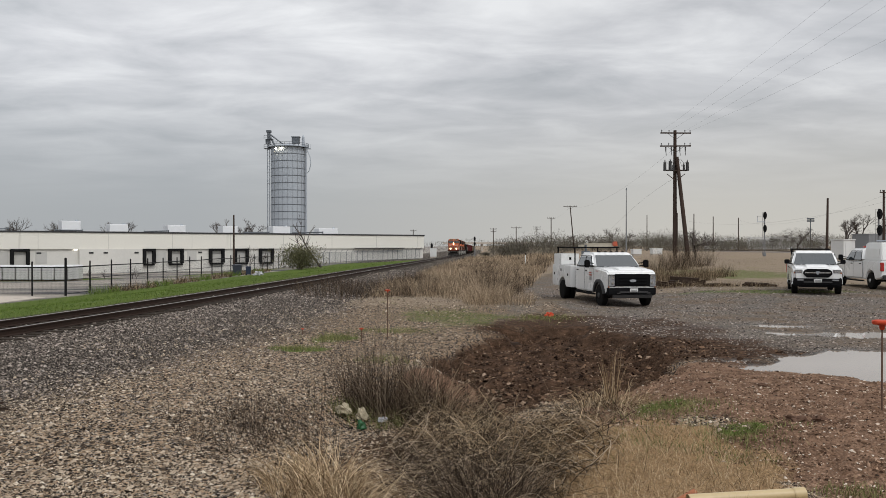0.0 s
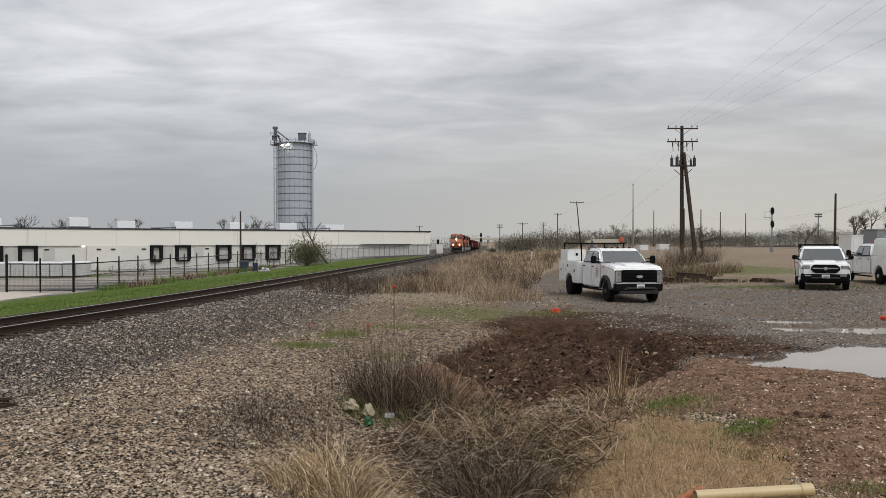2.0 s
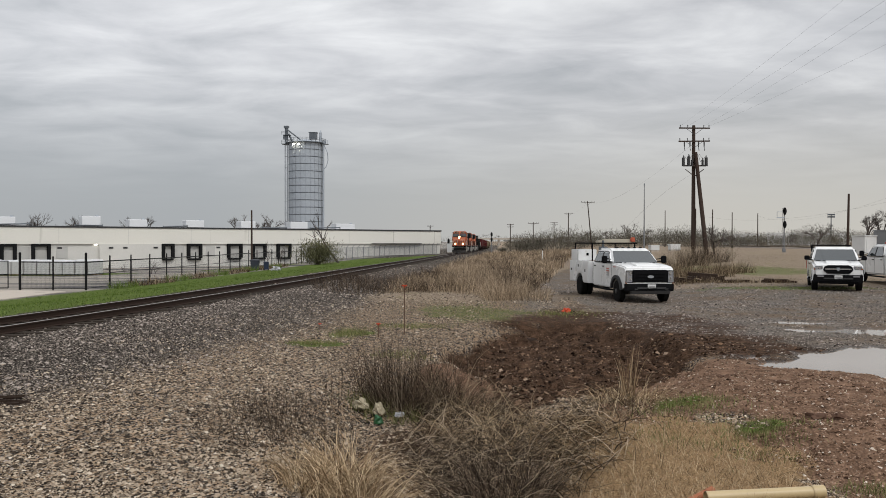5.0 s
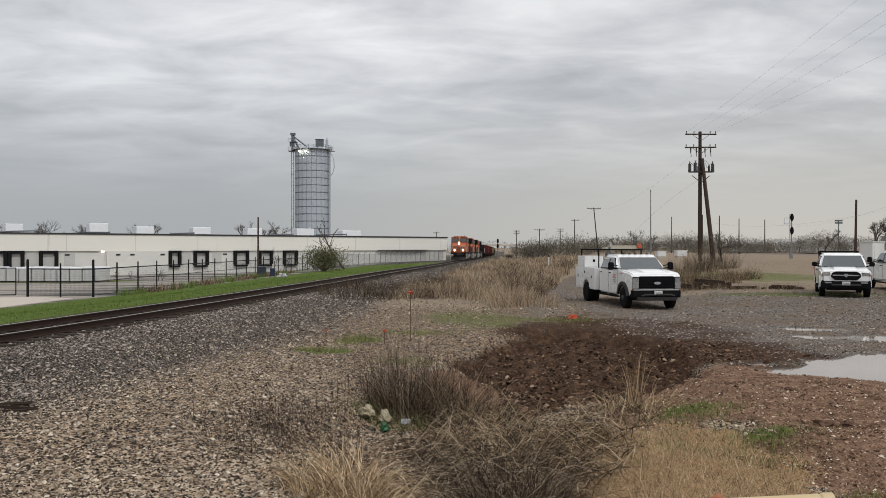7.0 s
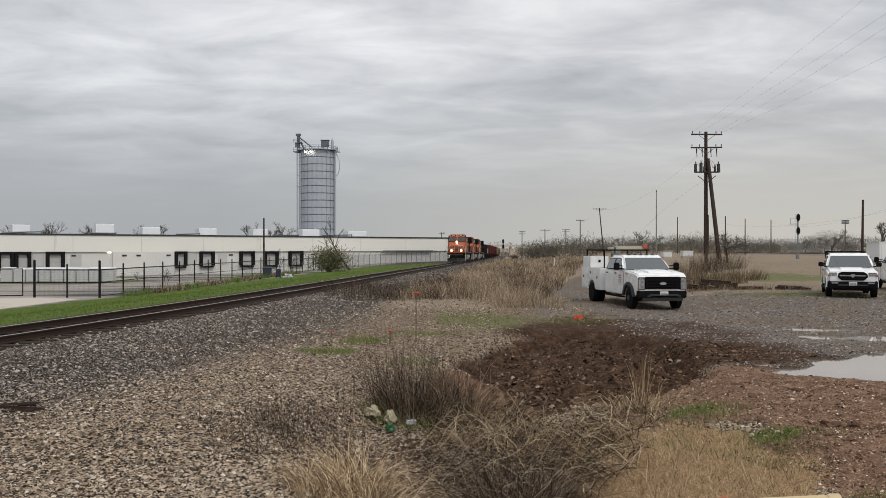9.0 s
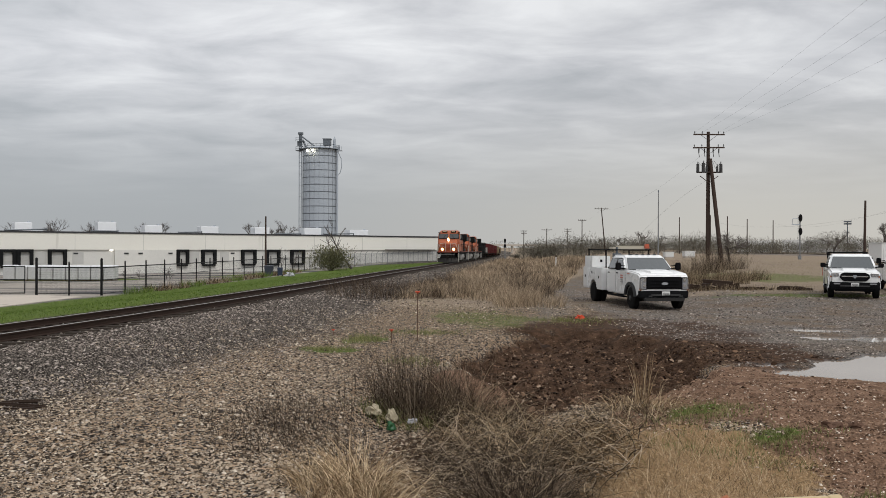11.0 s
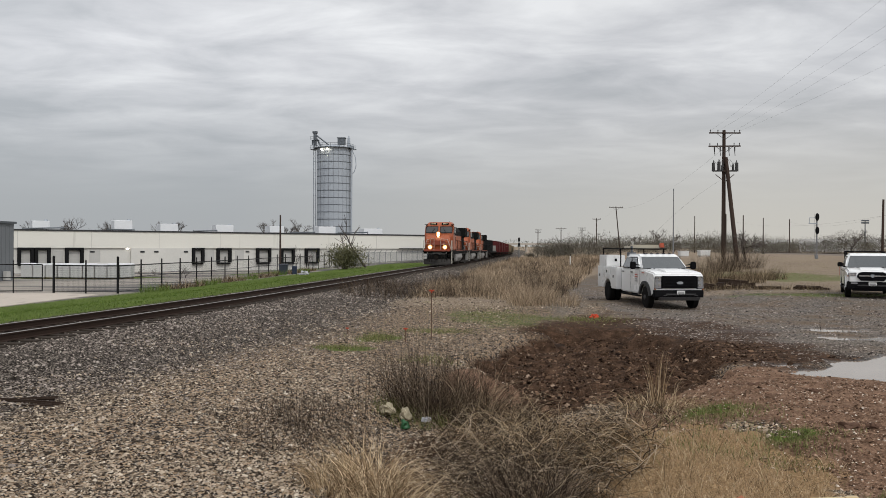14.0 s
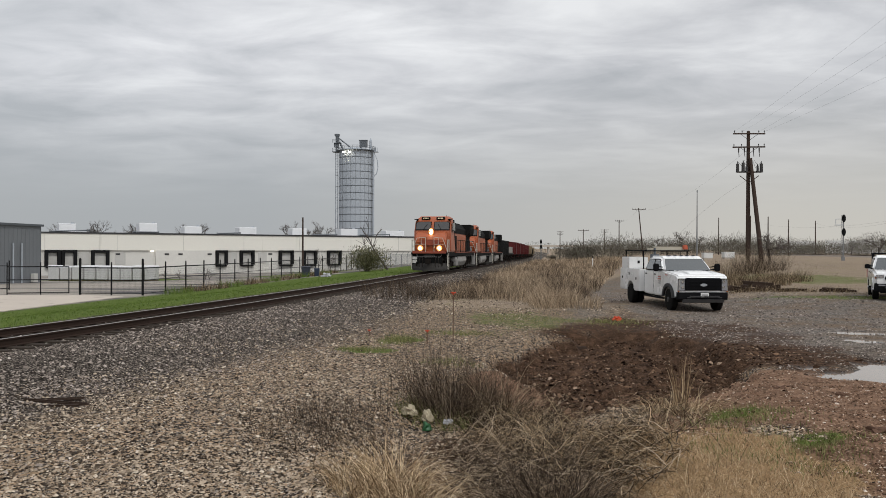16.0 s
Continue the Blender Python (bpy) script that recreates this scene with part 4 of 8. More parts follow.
# ---- railway signals ----
def signal(x, y, h, heads, label, arm=False):
    s = thing("railway_signal", pose(x, y, gz(x, y)), label, "railway signal", "railway signals")
    bm = BM()
    rod(bm, (0, 0, 0), (0, 0, h), 0.09, 0.08, n=8)
    part("mast", bm, "mast_grey", s)
    bm = BM()
    box(bm, (0, 0, 0.3), (0.4, 0.4, 0.6))
    part("base_case", bm, "mast_grey", s, bevel=0.03)
    for z in heads:
        bm = BM()
        pr = [(0.30 * math.cos(a), 0.60 * math.sin(a)) for a in np.linspace(0, 2 * math.pi, 16, endpoint=False)]
        prism(bm, [(p, z + q) for p, q in pr], "y", -0.28, -0.22)
        hd = part("signal_head", bm, "dock_black", s, "black oval signal head")
        for dz in (0.32, 0, -0.32):
            bm = BM()
            lathe(bm, [(-0.5, 0.13), (-0.28, 0.13)], (0, 0, z + dz), "y", 12)
            part("hood", bm, "dock_black", hd)
    if arm:
        bm = BM()
        tube(bm, [(0, 0, h - 0.6), (-1.1, 0, h - 0.6), (-1.1, 0, h - 1.5), (0, 0, h - 1.5)], 0.04, 5)
        box(bm, (-0.6, 0, h - 1.55), (1.2, 0.7, 0.05))
        part("platform", bm, "galv", s)
    bm = BM()
    for dx in (-0.2, 0.2):
        rod(bm, (dx, 0.2, 0.2), (dx, 0.2, h), 0.025, n=4)
    for k in range(int(h / 0.35)):
        rod(bm, (-0.2, 0.2, 0.3 + k * 0.35), (0.2, 0.2, 0.3 + k * 0.35), 0.018, n=4)
    part("ladder", bm, "mast_grey", s)


signal(51.2, 130, 7.0, (6.5, 4.4), "two-headed railway signal on a grey mast with ladder", True)
signal(48.3, 90.5, 6.0, (5.4, 3.6), "two-headed railway signal beside the parked pickups")
signal(8.6, 222, 5.6, (5.1, 3.7), "small two-headed signal beside the far track")
signal(-2.9, 210, 3.6, (3.1, 2.0), "low two-headed signal beside the warehouse corner")


# ---- vehicles ----
M["paint_white"] = material("paint_white", (0.76, 0.76, 0.75), (0.71, 0.71, 0.70), 0.28, 0, 0.7, 8, 0.01, (0.5, 0.45, 0.38), 0.06, coat=0.5)
M["paint_cap"] = material("paint_cap", (0.74, 0.74, 0.72), (0.69, 0.69, 0.67), 0.35, 0, 0.7, 8, 0.01, coat=0.3)
M["plastic"] = material("black_plastic", (0.005, 0.005, 0.0055), (0.009, 0.009, 0.010), 0.8, 0, 3, 30, 0.05)
M["tyre"] = material("tyre", (0.007, 0.007, 0.007), (0.015, 0.014, 0.013), 0.9, 0, 4, 40, 0.3, (0.05, 0.04, 0.032), 0.12)
M["wheel"] = material("wheel_steel", (0.42, 0.42, 0.43), (0.33, 0.33, 0.34), 0.38, 0.8, 4, 30, 0.02, (0.1, 0.09, 0.08), 0.12)
M["wheel_dark"] = material("wheel_black", (0.03, 0.03, 0.03), (0.05, 0.05, 0.05), 0.5, 0.4, 4, 30, 0.02)
M["chrome"] = material("chrome", (0.7, 0.7, 0.7), (0.62, 0.62, 0.62), 0.15, 1.0, 3, 20, 0.0)
M["glass"] = glassy("window_glass", (0.025, 0.032, 0.034), 0.04)
M["lamp_glass"] = glassy("lamp_glass", (0.24, 0.24, 0.25), 0.12)
M["flare"] = material("flare_plastic", (0.035, 0.035, 0.037), (0.05, 0.05, 0.05), 0.55, 0, 3, 30, 0.03)
M["valance"] = material("valance_grey", (0.05, 0.05, 0.052), (0.075, 0.072, 0.07), 0.6, 0.1, 3, 30, 0.05)
M["tail_red"] = glassy("tail_red", (0.35, 0.015, 0.012), 0.15)
M["amber"] = glassy("amber_lens", (0.30, 0.09, 0.025), 0.2)
M["beacon"] = material("beacon_orange", (0.42, 0.075, 0.025), (0.36, 0.06, 0.02), 0.35, 0, 5, 30, 0.0)
M["plate"] = material("number_plate", (0.62, 0.62, 0.60), (0.56, 0.56, 0.55), 0.5, 0, 5, 30, 0.02)
M["decal_red"] = material("decal_red", (0.42, 0.10, 0.07), (0.36, 0.085, 0.06), 0.4, 0, 5, 30, 0.0)
M["decal_grey"] = material("decal_grey", (0.30, 0.30, 0.30), (0.26, 0.26, 0.26), 0.4, 0, 5, 30, 0.0)
M["badge_blue"] = material("badge", (0.42, 0.44, 0.47), (0.36, 0.38, 0.41), 0.25, 0.6, 5, 30, 0.0)


def arch(cy, r, n=9, z0=0.45):
    """Points of a wheel arch along the sill, from the front to the back."""
    a0 = math.asin(min(0.95, max(-0.95, (z0 - 0.42) / r)))
    return [(cy - r * math.cos(a), 0.42 + r * math.sin(a)) for a in np.linspace(a0, math.pi - a0, n)]


def shear_in(ob, z_lo, k):
    """Leans the sides inwards above z_lo, as a cab's glass does."""
    for v in ob.data.vertices:
        if v.co.z > z_lo:
            v.co.x *= 1 - k * (v.co.z - z_lo)


def road_wheel(parent, x, y, r, w, rim_mat, dual=False):
    sgn = 1 if x > 0 else -1
    bm = BM()
    hw = w / 2
    lathe(bm, [(-hw, r * 0.62), (-hw, r * 0.9), (-hw * 0.8, r * 0.99), (hw * 0.8, r * 0.99), (hw, r * 0.9), (hw, r * 0.62)], (0, 0, 0), "x", 28)
    if dual:
        d = -sgn * (w + 0.05)
        lathe(bm, [(-hw + d, r * 0.62), (-hw + d, r * 0.9), (-hw * 0.8 + d, r * 0.99), (hw * 0.8 + d, r * 0.99), (hw + d, r * 0.9), (hw + d, r * 0.62)], (0, 0, 0), "x", 28)
    wh = part("wheel", bm, "tyre", parent, "black rubber tyre", smooth=True)
    wh.matrix_basis = pose(x, y, r)
    bm = BM()
    o = sgn * hw
    dish = -0.10 if dual else -0.03
    lathe(bm, [(o * 0.2, r * 0.64), (o * 0.98, r * 0.64), (o * 0.98, r * 0.58), (o + sgn * dish, r * 0.50), (o + sgn * dish, r * 0.26), (o + sgn * (dish + 0.06), r * 0.22), (o + sgn * (dish + 0.07), r * 0.05)], (0, 0, 0), "x", 24)
    rim = part("rim", bm, rim_mat, wh, smooth=True)
    for k in range(8):
        a = 2 * math.pi * k / 8
        bm = BM()
        rod(bm, (o + sgn * (dish - 0.01), r * 0.4 * math.cos(a), r * 0.4 * math.sin(a)), (o + sgn * (dish + 0.008), r * 0.4 * math.cos(a), r * 0.4 * math.sin(a)), r * 0.075, n=8)
        part("hand_hole", bm, "plastic", wh)
    return wh


def cab_glass(tr, hw, g, tumble, z_lo):
    """Windscreen, rear window and side windows of a cab, lying just proud of it. g: y and z of the glasshouse."""
    (y0, z0), (y1, z1), (y2, z2), (y3, z3) = g
    n = Vector((0, -(z1 - z0), (y1 - y0))).normalized() * 0.012

    def quad(name, pts, thick, label=""):
        bm = BM()
        a = [bm.verts.new(p) for p in pts]
        b = [bm.verts.new(Vector(p) + thick) for p in pts]
        bm.faces.new(a), bm.faces.new(b[::-1])
        for i in range(4):
            j = (i + 1) % 4
            bm.faces.new((a[j], a[i], b[i], b[j]))
        return part(name, bm, "glass", tr, label)

    def wx(z):
        return hw * (1 - tumble * max(0, z - z_lo))

    def on(f):
        return y0 + (y1 - y0) * f, z0 + (z1 - z0) * f
    (ya, za), (yb, zb2) = on(0.05), on(0.86)
    quad("windscreen", [(-wx(za) + 0.10, ya, za), (wx(za) - 0.10, ya, za), (wx(zb2) - 0.10, yb, zb2), (-wx(zb2) + 0.10, yb, zb2)], n, "dark tinted windscreen")
    zc, zd = max(z0, z3) + 0.06, z1 - 0.14
    mid = y1 + (y2 - y1) * 0.40
    for s in (-1, 1):
        for fa, fb, ta, tb in ((y0 + (y1 - y0) * 0.30 + 0.12, mid - 0.05, y1 + 0.02, mid - 0.05), (mid + 0.07, y3 - 0.22, mid + 0.07, y2 - 0.12)):
            bm = BM()
            for (p, q), (u, v) in (((fa - 0.03, zc - 0.03), (fb + 0.03, zc - 0.03)), ((ta - 0.02, zd + 0.03), (tb + 0.03, zd + 0.03)), ((fa - 0.03, zc - 0.03), (ta - 0.02, zd + 0.03)), ((fb + 0.03, zc - 0.03), (tb + 0.03, zd + 0.03))):
                rod(bm, (s * (wx(q) - 0.004), p, q), (s * (wx(v) - 0.004), u, v), 0.018, n=4)
            part("window_seal", bm, "plastic", tr)
            quad("side_window", [(s * (wx(zc) - 0.004), fa, zc), (s * (wx(zc) - 0.004), fb, zc), (s * (wx(zd) - 0.004), tb, zd), (s * (wx(zd) - 0.004), ta, zd)], Vector((s * 0.012, 0, 0)))
    for s in (-1, 1):
        bm = BM()
        rod(bm, (s * 0.15 - 0.1, ya + 0.02, za + 0.02), (s * 0.15 + 0.42, ya + 0.14, za + 0.1), 0.012, n=5)
        part("wiper", bm, "plastic", tr)


def pickup(m, label, style):
    """A crew-cab pickup: it faces local -y, its front axle is at y = 0. style: service, plain or cap."""
    tr = thing("pickup_truck", m, label, "pickup truck", "parked work trucks")
    service, ram = style == "service", style == "plain"
    hw = 1.0
    wb = {"service": 4.45, "plain": 3.57, "cap": 3.95}[style]
    r = {"service": 0.43, "plain": 0.39, "cap": 0.41}[style]
    zh = {"service": 1.43, "plain": 1.20, "cap": 1.28}[style]      # bonnet edge
    zb = {"service": 1.50, "plain": 1.27, "cap": 1.36}[style]      # belt line
    zr = {"service": 2.10, "plain": 1.92, "cap": 2.0}[style]       # roof
    sill = 0.52 if service else 0.45
    cab_end = 3.05
    # lower body with the wheel arches cut out
    prof = [(-0.88, 0.62), (-0.90, zh - 0.28), (-0.86, zh - 0.10), (-0.72, zh - 0.02), (0.2, zh + 0.06), (0.62, zb + 0.02), (cab_end, zb + 0.02), (cab_end, sill)]
    prof += [p for p in reversed(arch(0.0, r + 0.10, 11, sill))] + [(-0.62, 0.50)]
    bm = BM()
    prism(bm, prof, "x", -hw, hw)
    body = part("cab_body", bm, "paint_white", tr, "white painted cab and bonnet", bevel=0.085, smooth=True, seg=3)
    for v in body.data.vertices:  # the nose narrows a little
        if v.co.y < -0.3:
            v.co.x *= 1 - 0.05 * min(1, (-0.3 - v.co.y) / 0.6) ** 2
    # glasshouse
    g = [(0.58, zb), (1.28, zr - 0.04), (2.72, zr - 0.02), (cab_end - 0.02, zb)]
    tumble = 0.28
    bm = BM()
    prism(bm, [g[0], g[1], (1.6, zr), (2.5, zr), g[2], g[3]], "x", -hw, hw)
    roof = part("cab_roof", bm, "paint_white", tr, bevel=0.09, smooth=True, seg=3)
    shear_in(roof, zb, tumble)
    cab_glass(tr, hw, g, tumble, zb)
    # bonnet power dome
    bm = BM()
    prism(bm, [(-0.70, zh - 0.02), (-0.6, zh + 0.05), (0.2, zh + 0.11), (0.55, zb + 0.04), (0.55, zb - 0.05), (-0.7, zh - 0.1)], "x", -0.46, 0.46)
    part("bonnet_dome", bm, "paint_white", tr, bevel=0.03, smooth=True)
    # grille, lamps, bumper
    gw, gz0, gz1 = (0.68, 0.82, 1.29) if not ram else (0.60, 0.76, 1.13)
    if ram:
        outline = [(-gw, gz0 + 0.16), (-gw + 0.06, gz1 - 0.06), (-gw + 0.2, gz1), (gw - 0.2, gz1), (gw - 0.06, gz1 - 0.06), (gw, gz0 + 0.16), (gw - 0.16, gz0), (-gw + 0.16, gz0)]
    else:
        outline = [(-gw, gz0), (-gw, gz1), (gw, gz1), (gw, gz0)]
    bm = BM()
    prism(bm, outline, "y", -0.955, -0.80)
    gr = part("grille", bm, "plastic", tr, "black radiator grille", bevel=0.02)
    bars = ((gz0 + gz1) / 2 + 0.02,) if ram else (gz0 + 0.09, gz0 + 0.2, gz0 + 0.32)
    for z in bars:
        bm = BM()
        box(bm, (0, -0.965, z), (gw * 1.72, 0.03, 0.05 if ram else 0.045))
        part("grille_bar", bm, "chrome" if ram else "plastic", gr, bevel=0.01)
    bm = BM()
    if service or style == "cap":
        prism(bm, [(0.13 * math.cos(a), gz0 + 0.21 + 0.055 * math.sin(a)) for a in np.linspace(0, 2 * math.pi, 20, endpoint=False)], "y", -0.99, -0.955)
    else:
        prism(bm, [(-0.07, gz0 + 0.27), (0.07, gz0 + 0.27), (0.06, gz0 + 0.17), (0, gz0 + 0.11), (-0.06, gz0 + 0.17)], "y", -0.99, -0.955)
    part("emblem", bm, "badge_blue", gr, "plain silver emblem shape")
    for s in (-1, 1):
        bm = BM()
        if ram:
            prism(bm, [(s * 0.62, 0.92), (s * 0.60, 1.10), (s * 0.93, 1.08), (s * 0.955, 0.94)], "y", -0.91, -0.70)
        else:
            prism(bm, [(s * 0.70, 0.80), (s * 0.70, 1.26), (s * 0.95, 1.22), (s * 0.96, 0.80)], "y", -0.935, -0.70)
        bz_ = BM()
        box(bz_, (s * 0.80, -0.80, 1.03), (0.27, 0.24, 0.48) if not ram else (0.01, 0.01, 0.01))
        part("headlight_bezel", bz_, "plastic", tr, bevel=0.02)
        hl = part("headlight", bm, "lamp_glass", tr, "clear headlight lens", bevel=0.02)
        lamps = ((0.79, 1.15), (0.79, 0.95)) if not ram else ((0.72, 1.01), (0.85, 1.01))
        for lx, lz in lamps:
            bm = BM()
            lathe(bm, [(-0.955 if not ram else -0.93, 0.055), (-0.90, 0.07), (-0.86, 0.05)], (s * lx, 0, lz), "y", 14)
            part("lamp_disc", bm, "chrome", hl, "bright round reflector")
        bm = BM()
        if ram:
            box(bm, (s * 0.78, -0.915, 1.085), (0.30, 0.02, 0.02))
        else:
            box(bm, (s * 0.925, -0.935, 1.02), (0.03, 0.02, 0.36))
            box(bm, (s * 0.83, -0.94, 1.225), (0.22, 0.02, 0.03))
        part("light_strip", bm, "chrome", hl)
        bm = BM()
        box(bm, (s * 0.93, -0.88, 0.80 if not ram else 0.96), (0.06, 0.06, 0.06))
        part("indicator", bm, "amber", hl)
    bm = BM()
    bz = 0.66 if not ram else 0.62
    prism(bm, [(-1.06, bz - (0.27 if ram else 0.19)), (-1.08, bz + 0.02), (-1.03, bz + 0.12), (-0.80, bz + 0.13), (-0.78, bz - 0.19)], "x", -0.97, 0.97)
    bp = part("front_bumper", bm, "plastic", tr, "black front bumper", bevel=0.03, smooth=True)
    for v in bp.data.vertices:
        v.co.y += 0.16 * (abs(v.co.x) / 0.97) ** 3
    bm = BM()
    box(bm, (0.0, -1.09, bz - 0.0), (0.31, 0.02, 0.16))
    pl = part("number_plate", bm, "plate", tr, "pale number plate")
    bm = BM()
    box(bm, (0.0, -1.103, bz), (0.24, 0.008, 0.06))
    part("plate_bar", bm, "decal_grey", pl)
    for s in (-1, 1):
        bm = BM()
        if ram:
            box(bm, (s * 0.70, -1.045, bz + 0.03), (0.26, 0.04, 0.06))
            part("fog_lamp", bm, "lamp_glass", tr, bevel=0.01)
        else:
            box(bm, (s * 0.60, -1.07, bz - 0.10), (0.12, 0.04, 0.04))
            part("tow_hook", bm, "steel_dark", tr)
    bm = BM()
    prism(bm, [(-0.99, bz - 0.30), (-1.05, bz - 0.17), (-0.80, bz - 0.17), (-0.80, bz - 0.30)], "x", -0.78, 0.78)
    part("air_dam", bm, "plastic" if ram else "valance", tr, "dark lower valance", bevel=0.02)
    bm = BM()
    box(bm, (0, -1.085, bz - 0.06), (1.15, 0.03, 0.06))
    part("bumper_slot", bm, "steel_dark", tr, bevel=0.008)
    bm = BM()
    prism(bm, [(0.50, zb - 0.01), (0.66, zb + 0.06), (0.72, zb + 0.035), (0.6, zb - 0.03)], "x", -0.80, 0.80)
    part("cowl_panel", bm, "plastic", tr, "black cowl below the windscreen")
    for s in (-1, 1):
        bm = BM()
        tube(bm, [(s * 0.50, -0.62, zh + 0.035), (s * 0.54, 0.1, zh + 0.085), (s * 0.60, 0.5, zb + 0.03)], 0.012, 5)
        part("bonnet_crease", bm, "paint_white", tr)
    # wheel-arch flares and mirrors, handles, sill steps
    for s in (-1, 1):
        bm = BM()
        pts = arch(0.0, r + 0.09, 13, sill)
        outer = arch(0.0, r + (0.21 if service else 0.13), 13, sill)
        prism(bm, pts + outer[::-1], "x", s * hw - s * 0.02, s * hw + s * (0.07 if service else 0.025))
        part("wheel_flare", bm, "flare" if service else "paint_white", tr, "dark grey wheel-arch flare" if service else "")
        bm = BM()
        rod(bm, (s * (hw - 0.05), 0.83, zb + 0.05), (s * (hw + 0.2), 0.80, zb + 0.09), 0.025, n=6)
        rod(bm, (s * (hw - 0.05), 0.83, zb + 0.16), (s * (hw + 0.2), 0.80, zb + 0.2), 0.02, n=6)
        mi = part("mirror_arm", bm, "plastic", tr)
        bm = BM()
        box(bm, (s * (hw + (0.24 if not ram else 0.17)), 0.78, zb + 0.15), (0.22, 0.12, 0.30 if not ram else 0.2))
        part("mirror", bm, "plastic", mi, "black towing mirror", bevel=0.03)
        for y in (1.62, 2.72):
            bm = BM()
            box(bm, (s * (hw + 0.012), y, zb - 0.14), (0.035, 0.2, 0.04))
            part("door_handle", bm, "plastic", tr, bevel=0.008)
        for y in (0.66, 1.82, cab_end - 0.06):
            bm = BM()
            box(bm, (s * hw, y, (zb + sill) / 2 + 0.03), (0.006, 0.012, zb - sill - 0.12))
            part("door_gap", bm, "plastic", tr)
        bm = BM()
        box(bm, (s * (hw - 0.02), 1.85, sill - 0.08), (0.16, 2.3, 0.06))
        part("side_step", bm, "plastic", tr, bevel=0.01)
        if service:
            for k, (w, dz, mt) in enumerate(((0.32, 0.0, "decal_red"), (0.36, -0.09, "decal_red"), (0.26, -0.18, "decal_grey"), (0.3, -0.26, "decal_grey"))):
                bm = BM()
                box(bm, (s * (hw + 0.004), 1.1, zb - 0.22 + dz), (0.006, w, 0.05))
                part("door_lettering", bm, mt, tr, "unreadable door lettering as plain bars")
            bm = BM()
            box(bm, (s * (hw + 0.004), 0.28, zh - 0.06), (0.006, 0.3, 0.035))
            part("fender_badge", bm, "decal_red", tr)
    # wheels
    rm = "wheel" if ram else "wheel_dark" if service else "wheel"
    for s in (-1, 1):
        road_wheel(tr, s * (hw - 0.11), 0, r, 0.24, rm)
        road_wheel(tr, s * (hw + 0.06 if service else hw - 0.11), wb, r, 0.24, rm, dual=service)
    # chassis and axles in the shade below
    bm = BM()
    for s in (-0.42, 0.42):
        box(bm, (s, wb / 2 + 0.4, 0.55), (0.09, wb + 2.0, 0.18))
    rod(bm, (-0.85, 0, 0.42), (0.85, 0, 0.42), 0.06, n=8)
    rod(bm, (-0.85, wb, 0.42), (0.85, wb, 0.42), 0.07, n=8)
    box(bm, (0, 0.1, 0.6), (0.8, 1.3, 0.35))
    lathe(bm, [(-0.2, 0.06), (-0.1, 0.19), (0.1, 0.19), (0.2, 0.06)], (0.1, wb, 0.42), "x", 12)
    part("chassis", bm, "steel_dark", tr)
    if service:
        y0, y1 = cab_end + 0.12, wb + 1.55
        for s in (-1, 1):
            x0, x1 = s * 0.72, s * 1.16
            lo, hi = min(x0, x1), max(x0, x1)
            bm = BM()
            pr = [(y0, 0.58), (y0, 1.52), (y1, 1.52), (y1, 0.58)] + arch(wb, r + 0.13, 11, 0.58)[::-1]
            prism(bm, pr, "x", lo, hi)
            sb = part("side_box", bm, "paint_white", tr, "white steel tool compartment", bevel=0.02)
            for ya, yb, za, zc in ((y0 + 0.05, y0 + 0.78, 0.66, 1.46), (y0 + 0.86, y1 - 0.86, 1.05, 1.46), (y1 - 0.72, y1 - 0.06, 0.66, 1.46)):
                bm = BM()
                box(bm, (s * 1.165, (ya + yb) / 2, (za + zc) / 2), (0.024, yb - ya, zc - za))
                dr = part("compartment_door", bm, "paint_white", sb, bevel=0.008)
                bm = BM()
                box(bm, (s * 1.182, (ya + yb) / 2, (za + zc) / 2 + 0.05), (0.02, 0.09, 0.11))
                part("latch", bm, "plastic", sb)
        bm = BM()
        box(bm, (0, (y0 + y1) / 2, 0.85), (1.44, y1 - y0, 0.1))
        box(bm, (0, y0 + 0.03, 1.15), (1.44, 0.05, 0.75))
        box(bm, (0, y1 - 0.03, 1.1), (1.44, 0.05, 0.5))
        part("load_bed", bm, "paint_white", tr)
        bm = BM()
        box(bm, (-0.72, y1 - 0.75, 1.77), (0.85, 1.1, 0.50))
        tb = part("tool_chest", bm, "paint_white", tr, "white tool chest on the bed", bevel=0.02)
        bm = BM()
        box(bm, (-0.72, y1 - 1.305, 1.8), (0.1, 0.02, 0.12))
        part("latch", bm, "plastic", tb)
        # ladder rack and roof gear
        bm = BM()
        for x in (-0.95, 0.95):
            for y in (y0 + 0.1, y1 - 0.2):
                rod(bm, (x, y, 1.5), (x, y, 2.30), 0.03, n=6)
            rod(bm, (x, y0 - 0.1, 2.30), (x, y1 - 0.1, 2.30), 0.03, n=6)
        for y in (y0 + 0.1, (y0 + y1) / 2, y1 - 0.2):
            rod(bm, (-0.95, y, 2.30), (0.95, y, 2.30), 0.03, n=6)
        part("ladder_rack", bm, "plastic", tr, "black steel ladder rack")
        bm = BM()
        box(bm, (0.15, y0 + 0.55, 2.37), (1.5, 0.45, 0.11))
        box(bm, (0.25, y0 + 0.5, 2.45), (1.2, 0.3, 0.06))
        part("rack_load", bm, "pallet_pale", tr, "pale timber load on the rack", bevel=0.02)
        bm = BM()
        rod(bm, (-0.42, y0 + 0.25, 1.2), (-0.42, y0 + 0.25, 2.42), 0.07, 0.05, n=8)
        box(bm, (-0.42, y0 + 0.25, 1.9), (0.3, 0.3, 0.5))
